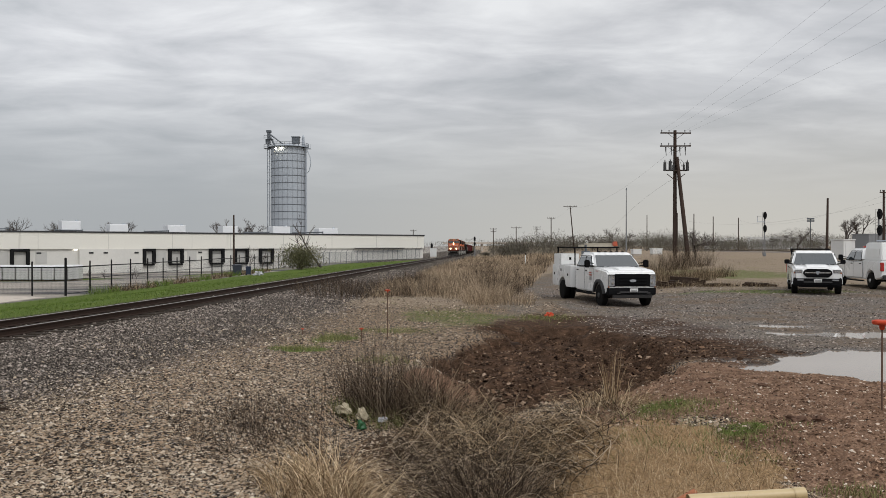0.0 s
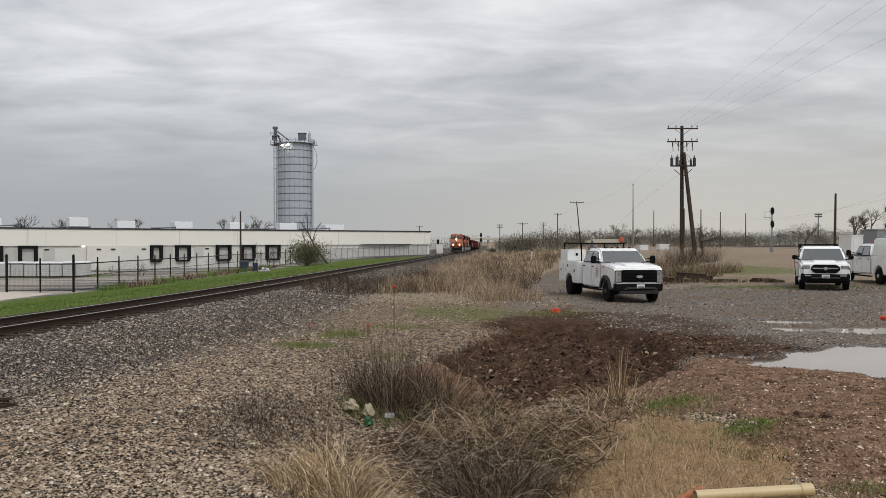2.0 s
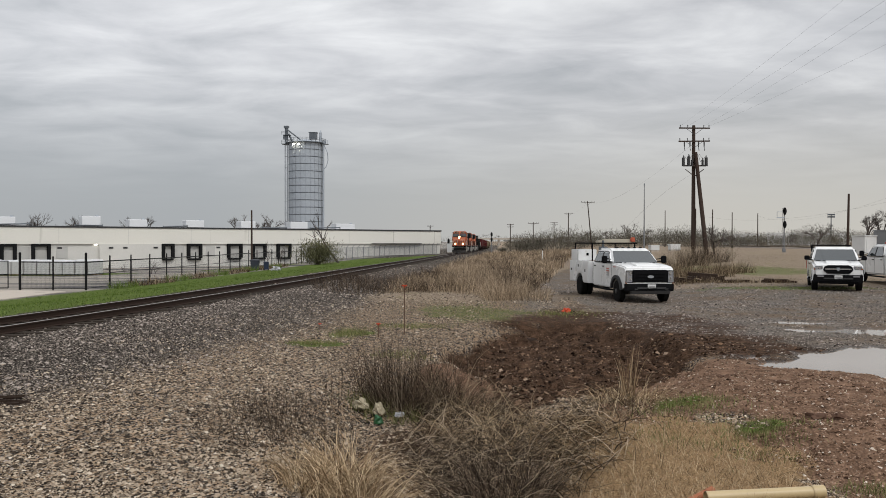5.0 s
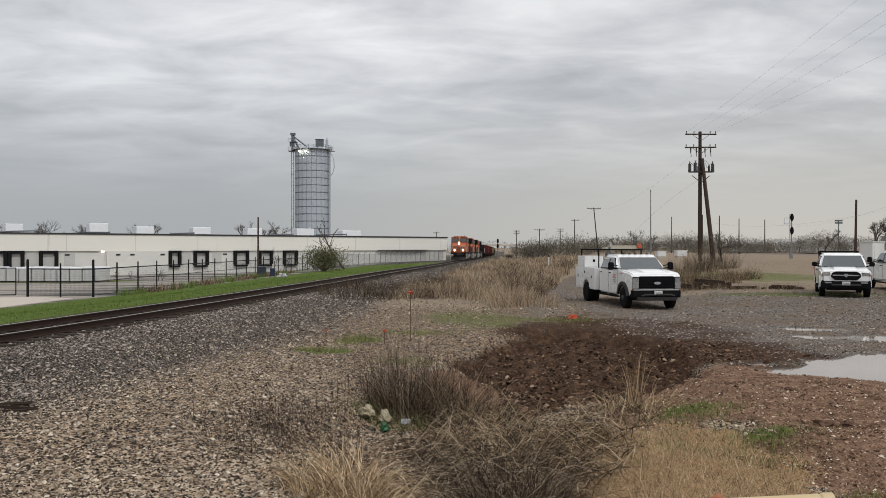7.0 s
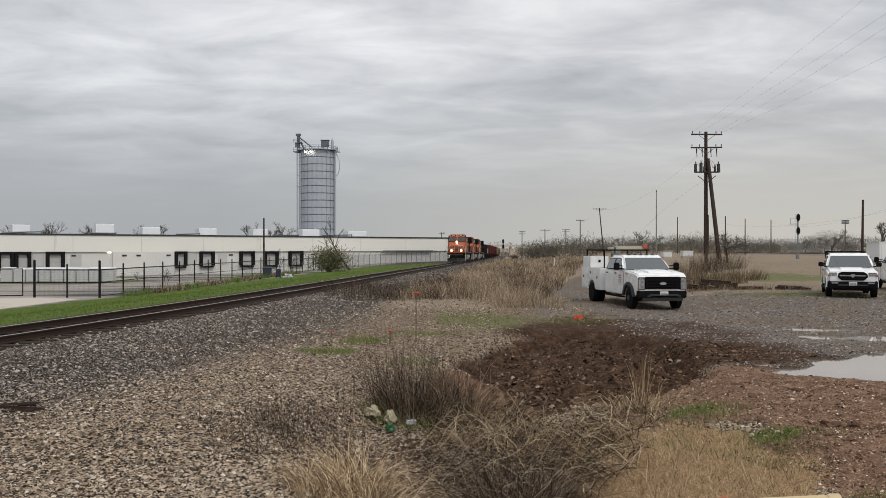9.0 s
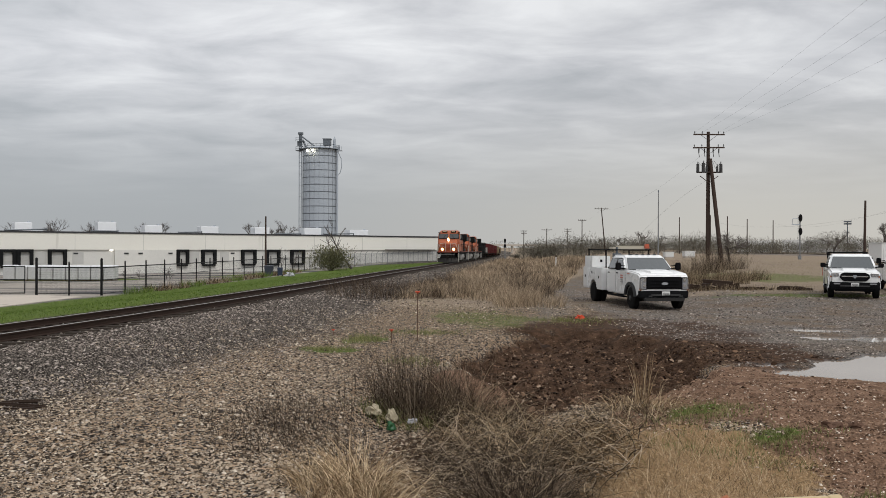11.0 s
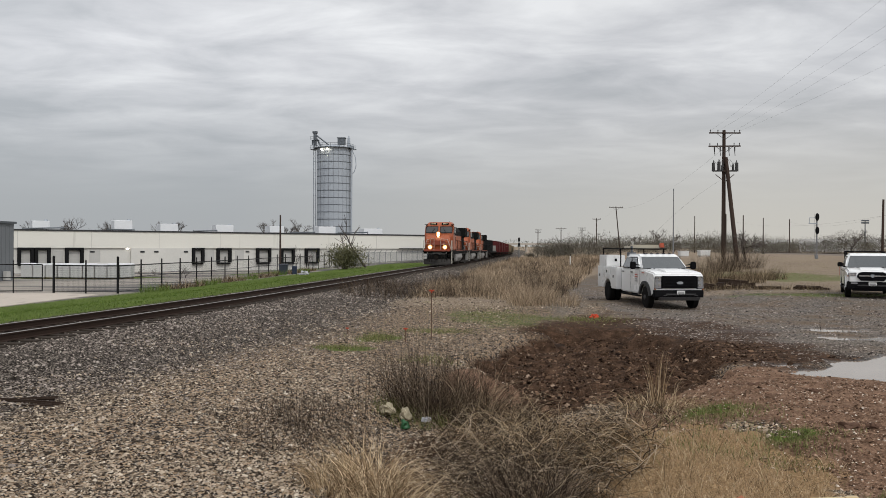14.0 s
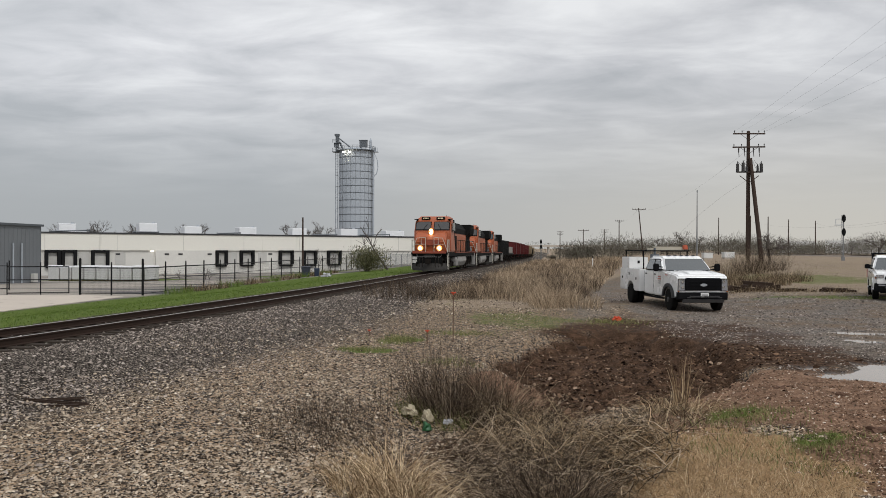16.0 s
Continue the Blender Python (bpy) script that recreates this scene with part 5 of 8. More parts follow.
        part("crane_post", bm, "galv_dark", tr, "grey crane post on the bed")
        bm = BM()
        box(bm, (0.93, y0 + 0.3, 2.46), (0.20, 0.2, 0.20), None, (0.8, 0.8))
        part("beacon", bm, "beacon", tr, "orange-red warning beacon", bevel=0.02)
        for x in (-0.5, -0.25, 0, 0.25, 0.5):
            bm = BM()
            box(bm, (x, 1.42, zr + 0.025), (0.1, 0.12, 0.04))
            part("roof_marker", bm, "plastic", tr, bevel=0.01)
    else:
        y0, y1 = cab_end + 0.04, wb + 1.25
        ztop = zb + 0.03
        pr = [(y0, sill + 0.02), (y0, ztop), (y1, ztop), (y1, 0.62), (y1 - 0.1, sill + 0.12)] + arch(wb, r + 0.10, 11, sill + 0.02)[::-1]
        bm = BM()
        prism(bm, pr, "x", -hw, hw)
        part("pickup_bed", bm, "paint_white", tr, bevel=0.04, smooth=True)
        bm = BM()
        box(bm, (0, y1 + 0.06, 0.62), (1.9, 0.16, 0.2))
        part("rear_bumper", bm, "steel_dark", tr, bevel=0.03)
        for s in (-1, 1):
            bm = BM()
            box(bm, (s * (hw - 0.05), y1 + 0.0, ztop - 0.28), (0.14, 0.05, 0.42))
            box(bm, (s * (hw - 0.01), y1 - 0.06, ztop - 0.28), (0.04, 0.12, 0.42))
            part("tail_light", bm, "tail_red", tr, "red tail light", bevel=0.01)
        bm = BM()
        box(bm, (0, y1 + 0.005, ztop - 0.3), (1.6, 0.03, 0.44))
        part("tailgate", bm, "paint_white", tr, bevel=0.012)
        if ram:
            bm = BM()
            for x in (-0.8, 0.8):
                for y in (y0 + 0.15, y1 - 0.3):
                    rod(bm, (x, y, ztop - 0.05), (x, y, zr + 0.06), 0.03, n=6)
                rod(bm, (x, y0 + 0.15, zr + 0.06), (x, y1 - 0.3, zr + 0.06), 0.03, n=6)
            for y in (y0 + 0.15, y1 - 0.3):
                rod(bm, (-0.85, y, zr + 0.06), (0.85, y, zr + 0.06), 0.035, n=6)
            part("headache_rack", bm, "plastic", tr, "black bed rack")
        else:
            bm = BM()
            prism(bm, [(y0 + 0.02, ztop), (y0 + 0.1, zr + 0.22), (y0 + 0.3, zr + 0.28), (y1 - 0.25, zr + 0.28), (y1 - 0.02, ztop)], "x", -hw + 0.02, hw - 0.02)
            cp = part("bed_cap", bm, "paint_cap", tr, "off-white work cap over the bed", bevel=0.05, smooth=True)
            shear_in(cp, ztop, 0.08)
            for s in (-1, 1):
                bm = BM()
                box(bm, (s * (hw - 0.035), (y0 + y1) / 2, ztop + 0.38), (0.03, (y1 - y0) * 0.72, 0.42))
                part("cap_door", bm, "paint_cap", cp, bevel=0.01)
            bm = BM()
            box(bm, (0, 2.1, zr + 0.06), (1.2, 0.3, 0.1))
            part("light_bar", bm, "tail_red", tr, "red roof light bar", bevel=0.03)
            bm = BM()
            for x in (-0.5, 0.5):
                rod(bm, (x, y0 + 0.4, zr + 0.36), (x, y1 - 0.4, zr + 0.36), 0.04, n=6)
            part("roof_rack", bm, "galv", tr)
            bm = BM()
            box(bm, (0, y1 + 0.025, ztop - 0.34), (0.3, 0.012, 0.12))
            part("number_plate", bm, "plate", tr)
    return tr


M["pallet_pale"] = material("pale_timber", (0.48, 0.44, 0.36), (0.4, 0.36, 0.29), 0.8, 0, 2, 12, 0.1)


def truck_at(x, y, turn):
    return pose(x, y, gz(x, y) + 0.01, 0, 0, turn)


c9 = radians(8.5)
pickup(truck_at(7.29 - 0.95 * math.sin(c9), 31.36 + 0.95 * math.cos(c9), 8.5), "white crew-cab service truck with tool boxes and ladder rack", "service")
c2 = radians(-20.4)
pickup(truck_at(16.40 - 0.95 * math.sin(c2), 35.7 + 0.95 * math.cos(c2), -20.4), "white pickup truck with black grille and bed rack", "plain")
c3 = radians(174)
pickup(truck_at(21.95 + 3.95 * math.sin(c3), 39.9 - 3.95 * math.cos(c3), 174), "white pickup truck with a work cap over its bed", "cap")


# ---- the freight train ----
M["orange"] = material("loco_orange", (0.34, 0.076, 0.018), (0.27, 0.060, 0.016), 0.45, 0, 0.5, 8, 0.03, (0.16, 0.06, 0.03), 0.10, streak=True)
M["loco_black"] = material("loco_black", (0.007, 0.0075, 0.0075), (0.014, 0.014, 0.0135), 0.8, 0, 0.5, 8, 0.05, (0.03, 0.032, 0.026), 0.10, streak=True)
M["loco_stripe"] = material("loco_stripe", (0.62, 0.42, 0.06), (0.52, 0.35, 0.05), 0.45, 0, 0.8, 9, 0.03)
M["loco_dark_orange"] = material("loco_dark_orange", (0.26, 0.05, 0.02), (0.2, 0.04, 0.018), 0.5, 0, 0.8, 9, 0.03)
M["loco_glass"] = material("loco_glass", (0.03, 0.03, 0.03), (0.05, 0.048, 0.045), 0.22, 0, 1, 9, 0.0)
M["loco_rail"] = material("loco_handrail", (0.50, 0.47, 0.41), (0.40, 0.38, 0.33), 0.45, 0.1, 1, 9, 0.02)
M["loco_grey"] = material("loco_tank", (0.33, 0.32, 0.30), (0.25, 0.24, 0.23), 0.6, 0.2, 0.6, 9, 0.05, (0.1, 0.085, 0.07), 0.2)
M["plough"] = material("plough_steel", (0.022, 0.021, 0.020), (0.05, 0.046, 0.042), 0.55, 0.2, 1.2, 9, 0.1, (0.10, 0.085, 0.07), 0.14, streak=True)
M["under"] = material("underframe", (0.009, 0.008, 0.007), (0.022, 0.018, 0.015), 0.8, 0.1, 1, 9, 0.2)
M["wheel_iron"] = material("wheel_iron", (0.05, 0.045, 0.04), (0.085, 0.07, 0.06), 0.6, 0.6, 1, 12, 0.1)
M["car_red"] = material("car_red", (0.105, 0.020, 0.020), (0.07, 0.016, 0.016), 0.7, 0, 0.4, 6, 0.08, (0.045, 0.025, 0.02), 0.18, streak=True)
M["car_black"] = material("car_black", (0.009, 0.009, 0.010), (0.018, 0.018, 0.017), 0.6, 0, 0.4, 6, 0.08)
M["car_tan"] = material("car_tan", (0.22, 0.17, 0.105), (0.17, 0.13, 0.085), 0.7, 0, 0.4, 6, 0.08, (0.13, 0.09, 0.06), 0.18, streak=True)
M["load_grey"] = material("load_grey", (0.30, 0.275, 0.25), (0.2, 0.185, 0.17), 0.85, 0, 0.5, 5, 0.3)
M["headlamp"] = glow("headlamp", (1.0, 0.72, 0.40), 22.0)
M["ditchlamp"] = glow("ditch_lamp", (1.0, 0.68, 0.34), 22.0)
# weak amber glow that imitates the glare around the lit lamps
M["halo_glow"] = glow("lamp_halo", (1.0, 0.42, 0.11), 0.75)
M["number_glow"] = glow("number_box", (0.6, 0.5, 0.33), 0.3)
WHEELS = []


def wheelset(parent, y, r):
    bm = BM()
    rod(bm, (-0.9, 0, 0), (0.9, 0, 0), 0.09, n=10)
    for s in (-1, 1):
        lathe(bm, [(s * 0.70, r + 0.03), (s * 0.725, r + 0.03), (s * 0.735, r), (s * 0.84, r - 0.01), (s * 0.84, r * 0.8), (s * 0.80, r * 0.75), (s * 0.80, r * 0.3), (s * 0.86, r * 0.2)], (0, 0, 0), "x", 24)
        for k in range(3):
            a = 2 * math.pi * k / 3
            rod(bm, (s * 0.79, r * 0.52 * math.cos(a), r * 0.52 * math.sin(a)), (s * 0.815, r * 0.52 * math.cos(a), r * 0.52 * math.sin(a)), r * 0.12, n=8)
    w = part("wheelset", bm, "wheel_iron", parent, "steel wheels on an axle", smooth=True)
    w.matrix_basis = pose(0, y, r)
    WHEELS.append((w, y, r))


def bogie(parent, y, axles, r, gap):
    bm = BM()
    n = len(axles)
    half = axles[-1] + 0.55
    for s in (-1, 1):
        prism(bm, [(y - half, r + 0.05), (y - half + 0.3, r + 0.32), (y + half - 0.3, r + 0.32), (y + half, r + 0.05), (y + half - 0.5, r - 0.12), (y - half + 0.5, r - 0.12)], "x", s * 0.98, s * 1.13)
        for a in axles:
            box(bm, (s * 1.14, y + a, r), (0.16, 0.36, 0.38))
            if n > 2:
                rod(bm, (s * 1.2, y + a + 0.35, r + 0.3), (s * 1.2, y + a + 0.35, r - 0.05), 0.09, n=8)
        if n == 2:
            for dy in (-0.16, 0, 0.16):
                rod(bm, (s * 1.06, y + dy, r - 0.1), (s * 1.06, y + dy, r + 0.2), 0.07, n=8)
    box(bm, (0, y, r + 0.18), (2.1, 0.5, 0.3))
    part("bogie_frame", bm, "under", parent, "dark cast bogie frame")
    for a in axles:
        wheelset(parent, y + a, r)


def locomotive(label, lit):
    """z = 0 is the rail top, y = 0 the front coupler; it runs towards -y."""
    lo = thing("locomotive", pose(0, 0, 0), label, "locomotive", "locomotives")
    L = 22.0
    bm = BM()
    low = [(-1.5, 0.86), (-0.9, 0.58), (-0.3, 0.30), (0.3, 0.30), (0.9, 0.58), (1.5, 0.86), (1.5, 1.05), (-1.5, 1.05)]
    rings = [[bm.verts.new((x * kx, y + dy, z)) for x, y in low] for z, dy, kx in ((0.12, 0.0, 0.90), (0.30, 0.06, 0.97), (0.62, 0.20, 1.0), (0.70, 0.24, 1.0))]
    for a, b in zip(rings, rings[1:]):
        for k in range(8):
            bm.faces.new((a[k], a[(k + 1) % 8], b[(k + 1) % 8], b[k]))
    bm.faces.new(rings[0][::-1]), bm.faces.new(rings[-1])
    pl = part("snow_plough", bm, "plough", lo, "scuffed black wedge plough")
    for x in (-1.05, -0.55, 0.55, 1.05):
        bm = BM()
        box(bm, (x, 0.80, 0.66), (0.07, 0.22, 0.34))
        part("plough_bracket", bm, "under", pl)
    bm = BM()
    box(bm, (0, 0.86, 1.06), (2.05, 0.16, 0.84))
    part("pilot_plate", bm, "loco_black", lo, "black pilot plate behind the coupler", bevel=0.03)
    bm = BM()
    box(bm, (0, 0.80, 1.56), (2.75, 0.40, 0.14))
    part("anti_climber", bm, "loco_dark_orange", lo, "dark orange shelf over the pilot", bevel=0.03)
    bm = BM()
    box(bm, (0, 0.72, 1.30), (0.9, 0.16, 0.22))
    part("coupler_pocket", bm, "plough", lo, bevel=0.03)
    bm = BM()
    tube(bm, [(-1.02, 0.74, 1.42), (-0.95, 0.52, 1.22), (0.95, 0.52, 1.22), (1.02, 0.74, 1.42)], 0.016, 6)
    part("uncoupling_lever", bm, "loco_grey", lo)
    bm = BM()
    box(bm, (0, 0.35, 0.88), (0.3, 0.8, 0.28))
    box(bm, (0, 0.02, 0.88), (0.42, 0.25, 0.42))
    part("coupler", bm, "under", lo, bevel=0.03)
    for x in (-0.75, -0.5, 0.55, 0.8):
        bm = BM()
        tube(bm, [(x, 0.6, 1.1), (x, 0.3, 0.95), (x, 0.25, 0.55), (x, 0.32, 0.4)], 0.035, 6)
        part("air_hose", bm, "under", lo)
    bm = BM()
    box(bm, (0, L / 2 + 0.3, 1.42), (2.95, L - 1.6, 0.36))
    part("underframe", bm, "loco_black", lo, bevel=0.03)
    bm = BM()
    box(bm, (0, 0.95, 1.5), (3.0, 0.5, 0.2))
    part("front_sill", bm, "loco_black", lo, bevel=0.03)
    # the wide nose and the cab
    bm = BM()
    prism(bm, [(1.35, 1.6), (1.25, 2.55), (1.55, 3.02), (2.6, 3.42), (2.6, 1.6)], "x", -1.28, 1.28)
    ns = part("nose", bm, "orange", lo, "orange wide nose", bevel=0.10, smooth=True, seg=3)
    bm = BM()
    prism(bm, [(2.25, 1.6), (2.25, 3.35), (2.75, 4.22), (3.0, 4.5), (3.6, 4.62), (5.4, 4.62), (5.4, 1.6)], "x", -1.53, 1.53)
    cb = part("cab", bm, "orange", lo, "orange driver's cab", bevel=0.12, smooth=True, seg=3)
    for v in cb.data.vertices:
        if v.co.z > 4.1:
            v.co.x *= 1 - 0.35 * (v.co.z - 4.1)
    sl = Vector((0, -(4.22 - 3.35), 0.5)).normalized()
    for s in (-1, 1):
        bm = BM()
        pts = [(s * 0.16, 2.30, 3.47), (s * 1.36, 2.30, 3.47), (s * 1.36, 2.61, 4.00), (s * 1.25, 2.65, 4.08), (s * 0.16, 2.65, 4.08)]
        a = [bm.verts.new(Vector(p) + sl * 0.01) for p in pts]
        b = [bm.verts.new(Vector(p) + sl * 0.04) for p in pts]
        bm.faces.new(a), bm.faces.new(b[::-1])
        for i in range(5):
            j = (i + 1) % 5
            bm.faces.new((a[j], a[i], b[i], b[j]))
        pane = part("cab_window", bm, "loco_glass", lo, "dark windscreen pane")
        bm = BM()
        rim = [(s * 0.11, 2.30, 3.41), (s * 1.43, 2.30, 3.41), (s * 1.43, 2.63, 4.03), (s * 1.27, 2.69, 4.135), (s * 0.11, 2.69, 4.135)]
        a = [bm.verts.new(Vector(p) - sl * 0.03) for p in rim]
        b = [bm.verts.new(Vector(p) + sl * 0.026) for p in rim]
        bm.faces.new(a), bm.faces.new(b[::-1])
        for i in range(5):
            j = (i + 1) % 5
            bm.faces.new((a[j], a[i], b[i], b[j]))
        part("window_gasket", bm, "loco_black", pane, "black rubber window gasket")
        bm = BM()
        rod(bm, Vector((s * 0.75, 2.28, 3.45)) + sl * 0.05, Vector((s * 0.45, 2.52, 3.9)) + sl * 0.05, 0.018, n=5)
        part("wiper", bm, "loco_black", pane)
        bm = BM()
        rod(bm, (s * 1.47, 1.25, 1.65), (s * 1.47, 1.25, 2.6), 0.022, n=5)
        rod(bm, (s * 1.47, 2.15, 1.65), (s * 1.47, 2.15, 2.6), 0.022, n=5)
        rod(bm, (s * 0.7, 0.93, 1.65), (s * 0.7, 0.93, 2.78), 0.020, n=5)
        rod(bm, (s * 0.35, 0.94, 2.25), (s * 1.25, 0.9, 2.25), 0.018, n=5)
        part("front_stanchion", bm, "loco_rail", lo)
        bm = BM()
        box(bm, (s * 1.40, 2.75, 4.33), (0.32, 0.5, 0.05))
        part("rain_gutter", bm, "loco_black", lo)
        bm = BM()
        box(bm, (s * 0.62, 2.87, 4.42), (0.72, 0.3, 0.22))
        nb = part("number_box", bm, "loco_black", lo, "black number box", bevel=0.03)
        bm = BM()
        for k in range(4):
            box(bm, (s * 0.62 - 0.18 + 0.12 * k, 2.713, 4.42), (0.07, 0.02, 0.11))
        part("number_panel", bm, "number_glow" if lit else "loco_rail", nb, "lit number panel as plain bars")
        for ya, yb in ((3.35, 4.1), (4.25, 5.0)):
            bm = BM()
            box(bm, (s * 1.535, (ya + yb) / 2, 3.75), (0.03, yb - ya, 0.62))
            part("side_window", bm, "loco_glass", lo)
        bm = BM()
        box(bm, (s * 1.55, 4.2, 3.4), (0.06, 1.9, 0.06))
        part("arm_rest", bm, "loco_black", lo)
        # lamps
        bm = BM()
        lathe(bm, [(0.98, 0.19), (1.2, 0.19)], (s * 0.78, 0, 1.93), "y", 16)
        hs = part("ditch_light_case", bm, "loco_black", lo)
        bm = BM()
        lathe(bm, [(0.95, 0.04), (0.955, 0.13), (0.98, 0.14)], (s * 0.78, 0, 1.93), "y", 16)
        dl = part("ditch_light", bm, "ditchlamp" if lit else "lamp_glass", hs, "glowing warm ditch light" if lit else "ditch light")
        # added rim: the ditch light's halo, made as a glowing part when lit
        bm = BM()
        lathe(bm, [(0.96, 0.13), (0.965, 0.235), (0.985, 0.24), (0.99, 0.13)], (s * 0.78, 0, 1.93), "y", 20)
        part("lamp_disc", bm, "halo_glow" if lit else "lamp_glass", dl, "amber halo rim added round the lit lamp" if lit else "")
        # handrails and steps at the front
        bm = BM()
        tube(bm, [(s * 1.47, 0.85, 0.5), (s * 1.47, 0.85, 1.7), (s * 1.05, 0.9, 2.75), (s * 0.35, 0.95, 2.8), (s * 0.35, 0.95, 1.65)], 0.024, 6)
        tube(bm, [(s * 1.47, 0.95, 1.65), (s * 1.47, 0.95, 2.6), (s * 1.47, 2.2, 2.6)], 0.03, 6)
        part("front_handrail", bm, "loco_rail", lo, "pale front handrail")
        for k in range(4):
            bm = BM()
            box(bm, (s * 1.33, 1.25, 0.38 + 0.3 * k), (0.4, 0.5, 0.05))
            part("step", bm, "loco_black", lo)
        bm = BM()
        for y in (1.0, 1.5):
            box(bm, (s * 1.5, y, 0.85), (0.05, 0.06, 1.3))
        part("step_edge", bm, "loco_rail", lo, "white step edge")
    bm = BM()
    prism(bm, [(-0.85, 2.28), (-0.75, 2.62), (0.75, 2.62), (0.85, 2.28), (0.7, 2.16), (-0.7, 2.16)], "y", 1.16, 1.24)
    part("nose_emblem", bm, "loco_dark_orange", lo, "plain dark nose emblem shape")
    bm = BM()
    box(bm, (-0.55, 1.22, 2.3), (0.62, 0.05, 1.1))
    part("nose_door", bm, "orange", lo, bevel=0.02)
    bm = BM()
    box(bm, (0, 1.0, 1.66), (2.9, 0.03, 0.12))
    part("sill_stripe", bm, "loco_dark_orange", lo)
    bm = BM()
    box(bm, (0, 1.95, 3.22), (0.42, 0.6, 0.62))
    hc = part("headlight_case", bm, "orange", lo, bevel=0.05)
    for dz in (-0.13, 0.13):
        bm = BM()
        lathe(bm, [(1.615, 0.04), (1.62, 0.11), (1.66, 0.12)], (0, 0, 3.27 + 0.8 * dz), "y", 16)
        part("headlight", bm, "headlamp" if lit else "lamp_glass", hc, "glowing warm headlight" if lit else "headlight")
    # added oval plate whose glow, when lit, stands for the headlights' halo
    bm = BM()
    prism(bm, [(0.21 * math.cos(a), 3.27 + 0.30 * math.sin(a)) for a in np.linspace(0, 2 * math.pi, 24, endpoint=False)], "y", 1.63, 1.66)
    part("lamp_disc", bm, "halo_glow" if lit else "lamp_glass", hc, "amber halo plate added behind the lit lamps" if lit else "")
    # long hood
    bm = BM()
    box(bm, (0, 6.5, 2.9), (2.35, 2.2, 2.6))
    part("electrical_locker", bm, "loco_black", lo, bevel=0.05)
    bm = BM()
    box(bm, (0, 12.6, 2.45), (1.95, 10.2, 1.7))
    part("engine_hood", bm, "orange", lo, "orange engine hood side", bevel=0.05)
    bm = BM()
    prism(bm, [(-0.98, 3.3), (-0.98, 3.75), (-0.6, 4.25), (0.6, 4.25), (0.98, 3.75), (0.98, 3.3)], "y", 7.6, 17.7)
    part("hood_roof", bm, "loco_black", lo, "black hood roof")
    for y in (8.6, 13.9, 15.6, 16.9):
        bm = BM()
        lathe(bm, [(4.2, 0.46), (4.36, 0.46), (4.38, 0.36)], (0, y, 0), "z", 16)
        part("roof_fan", bm, "loco_black", lo, "round roof fan")
    for k in range(14):
        for s in (-1, 1):
            bm = BM()
            box(bm, (s * 0.985, 8.0 + k * 0.7, 2.4), (0.03, 0.6, 1.35))
            part("hood_door", bm, "orange" if k > 3 else "loco_black", lo, bevel=0.01, seg=1)
    bm = BM()
    box(bm, (0, 11, 4.4), (1.2, 1.6, 0.35))
    rod(bm, (0, 12.6, 4.2), (0, 12.6, 4.6), 0.3, n=12)
    part("exhaust_silencer", bm, "loco_black", lo, bevel=0.03)
    bm = BM()
    prism(bm, [(-1.0, 1.6), (-1.0, 3.1), (-1.42, 3.4), (-1.42, 4.32), (1.42, 4.32), (1.42, 3.4), (1.0, 3.1), (1.0, 1.6)], "y", 17.7, 21.0)
    part("radiator_section", bm, "loco_black", lo, "winged radiator section in dark paint", bevel=0.04)
    for s in (-1, 1):
        for k in range(7):
            bm = BM()
            box(bm, (s * 1.43, 18.0 + k * 0.45, 3.87), (0.03, 0.36, 0.75))
            part("radiator_shutter", bm, "loco_black", lo)
        bm = BM()
        for k in range(9):
            y = 5.8 + k * 1.9
            rod(bm, (s * 1.46, y, 1.55), (s * 1.46, y, 2.65), 0.025, n=5)
        rod(bm, (s * 1.46, 5.5, 2.65), (s * 1.46, 21.2, 2.65), 0.028, n=5)
        part("side_handrail", bm, "loco_black", lo)
        bm = BM()
        box(bm, (s * 1.49, 13.5, 1.56), (0.02, 15.5, 0.07))
        part("side_stripe", bm, "loco_dark_orange", lo)
        bm = BM()
        box(bm, (s * 1.35, 21.35, 0.85), (0.3, 0.4, 1.2))
        part("rear_step", bm, "loco_grey", lo, "pale rear step")
    bm = BM()
    prism(bm, [(-1.38, 1.2), (-1.45, 0.75), (-1.2, 0.32), (1.2, 0.32), (1.45, 0.75), (1.38, 1.2)], "y", 8.0, 14.2)
    part("fuel_tank", bm, "loco_grey", lo, "grimy grey fuel tank", bevel=0.04)
    for s in (-1, 1):
        bm = BM()
        rod(bm, (s * 1.2, 6.4, 1.0), (s * 1.2, 7.8, 1.0), 0.2, n=12)
        box(bm, (s * 1.25, 7.1, 0.72), (0.45, 1.1, 0.5))
        part("air_tank", bm, "loco_grey", lo, smooth=True)
    bm = BM()
    box(bm, (0, 7.0, 4.3), (0.5, 0.7, 0.3))
    part("roof_gear", bm, "loco_black", lo, "black box behind the cab")
    bm = BM()
    rod(bm, (0.8, 5.0, 4.5), (0.8, 5.0, 4.8), 0.015, n=4)
    part("aerial", bm, "loco_black", lo)
    bogie(lo, 4.3, (-2.0, 0.0, 2.0), 0.53, 0)
    bogie(lo, 17.7, (-2.0, 0.0, 2.0), 0.53, 0)
    return lo


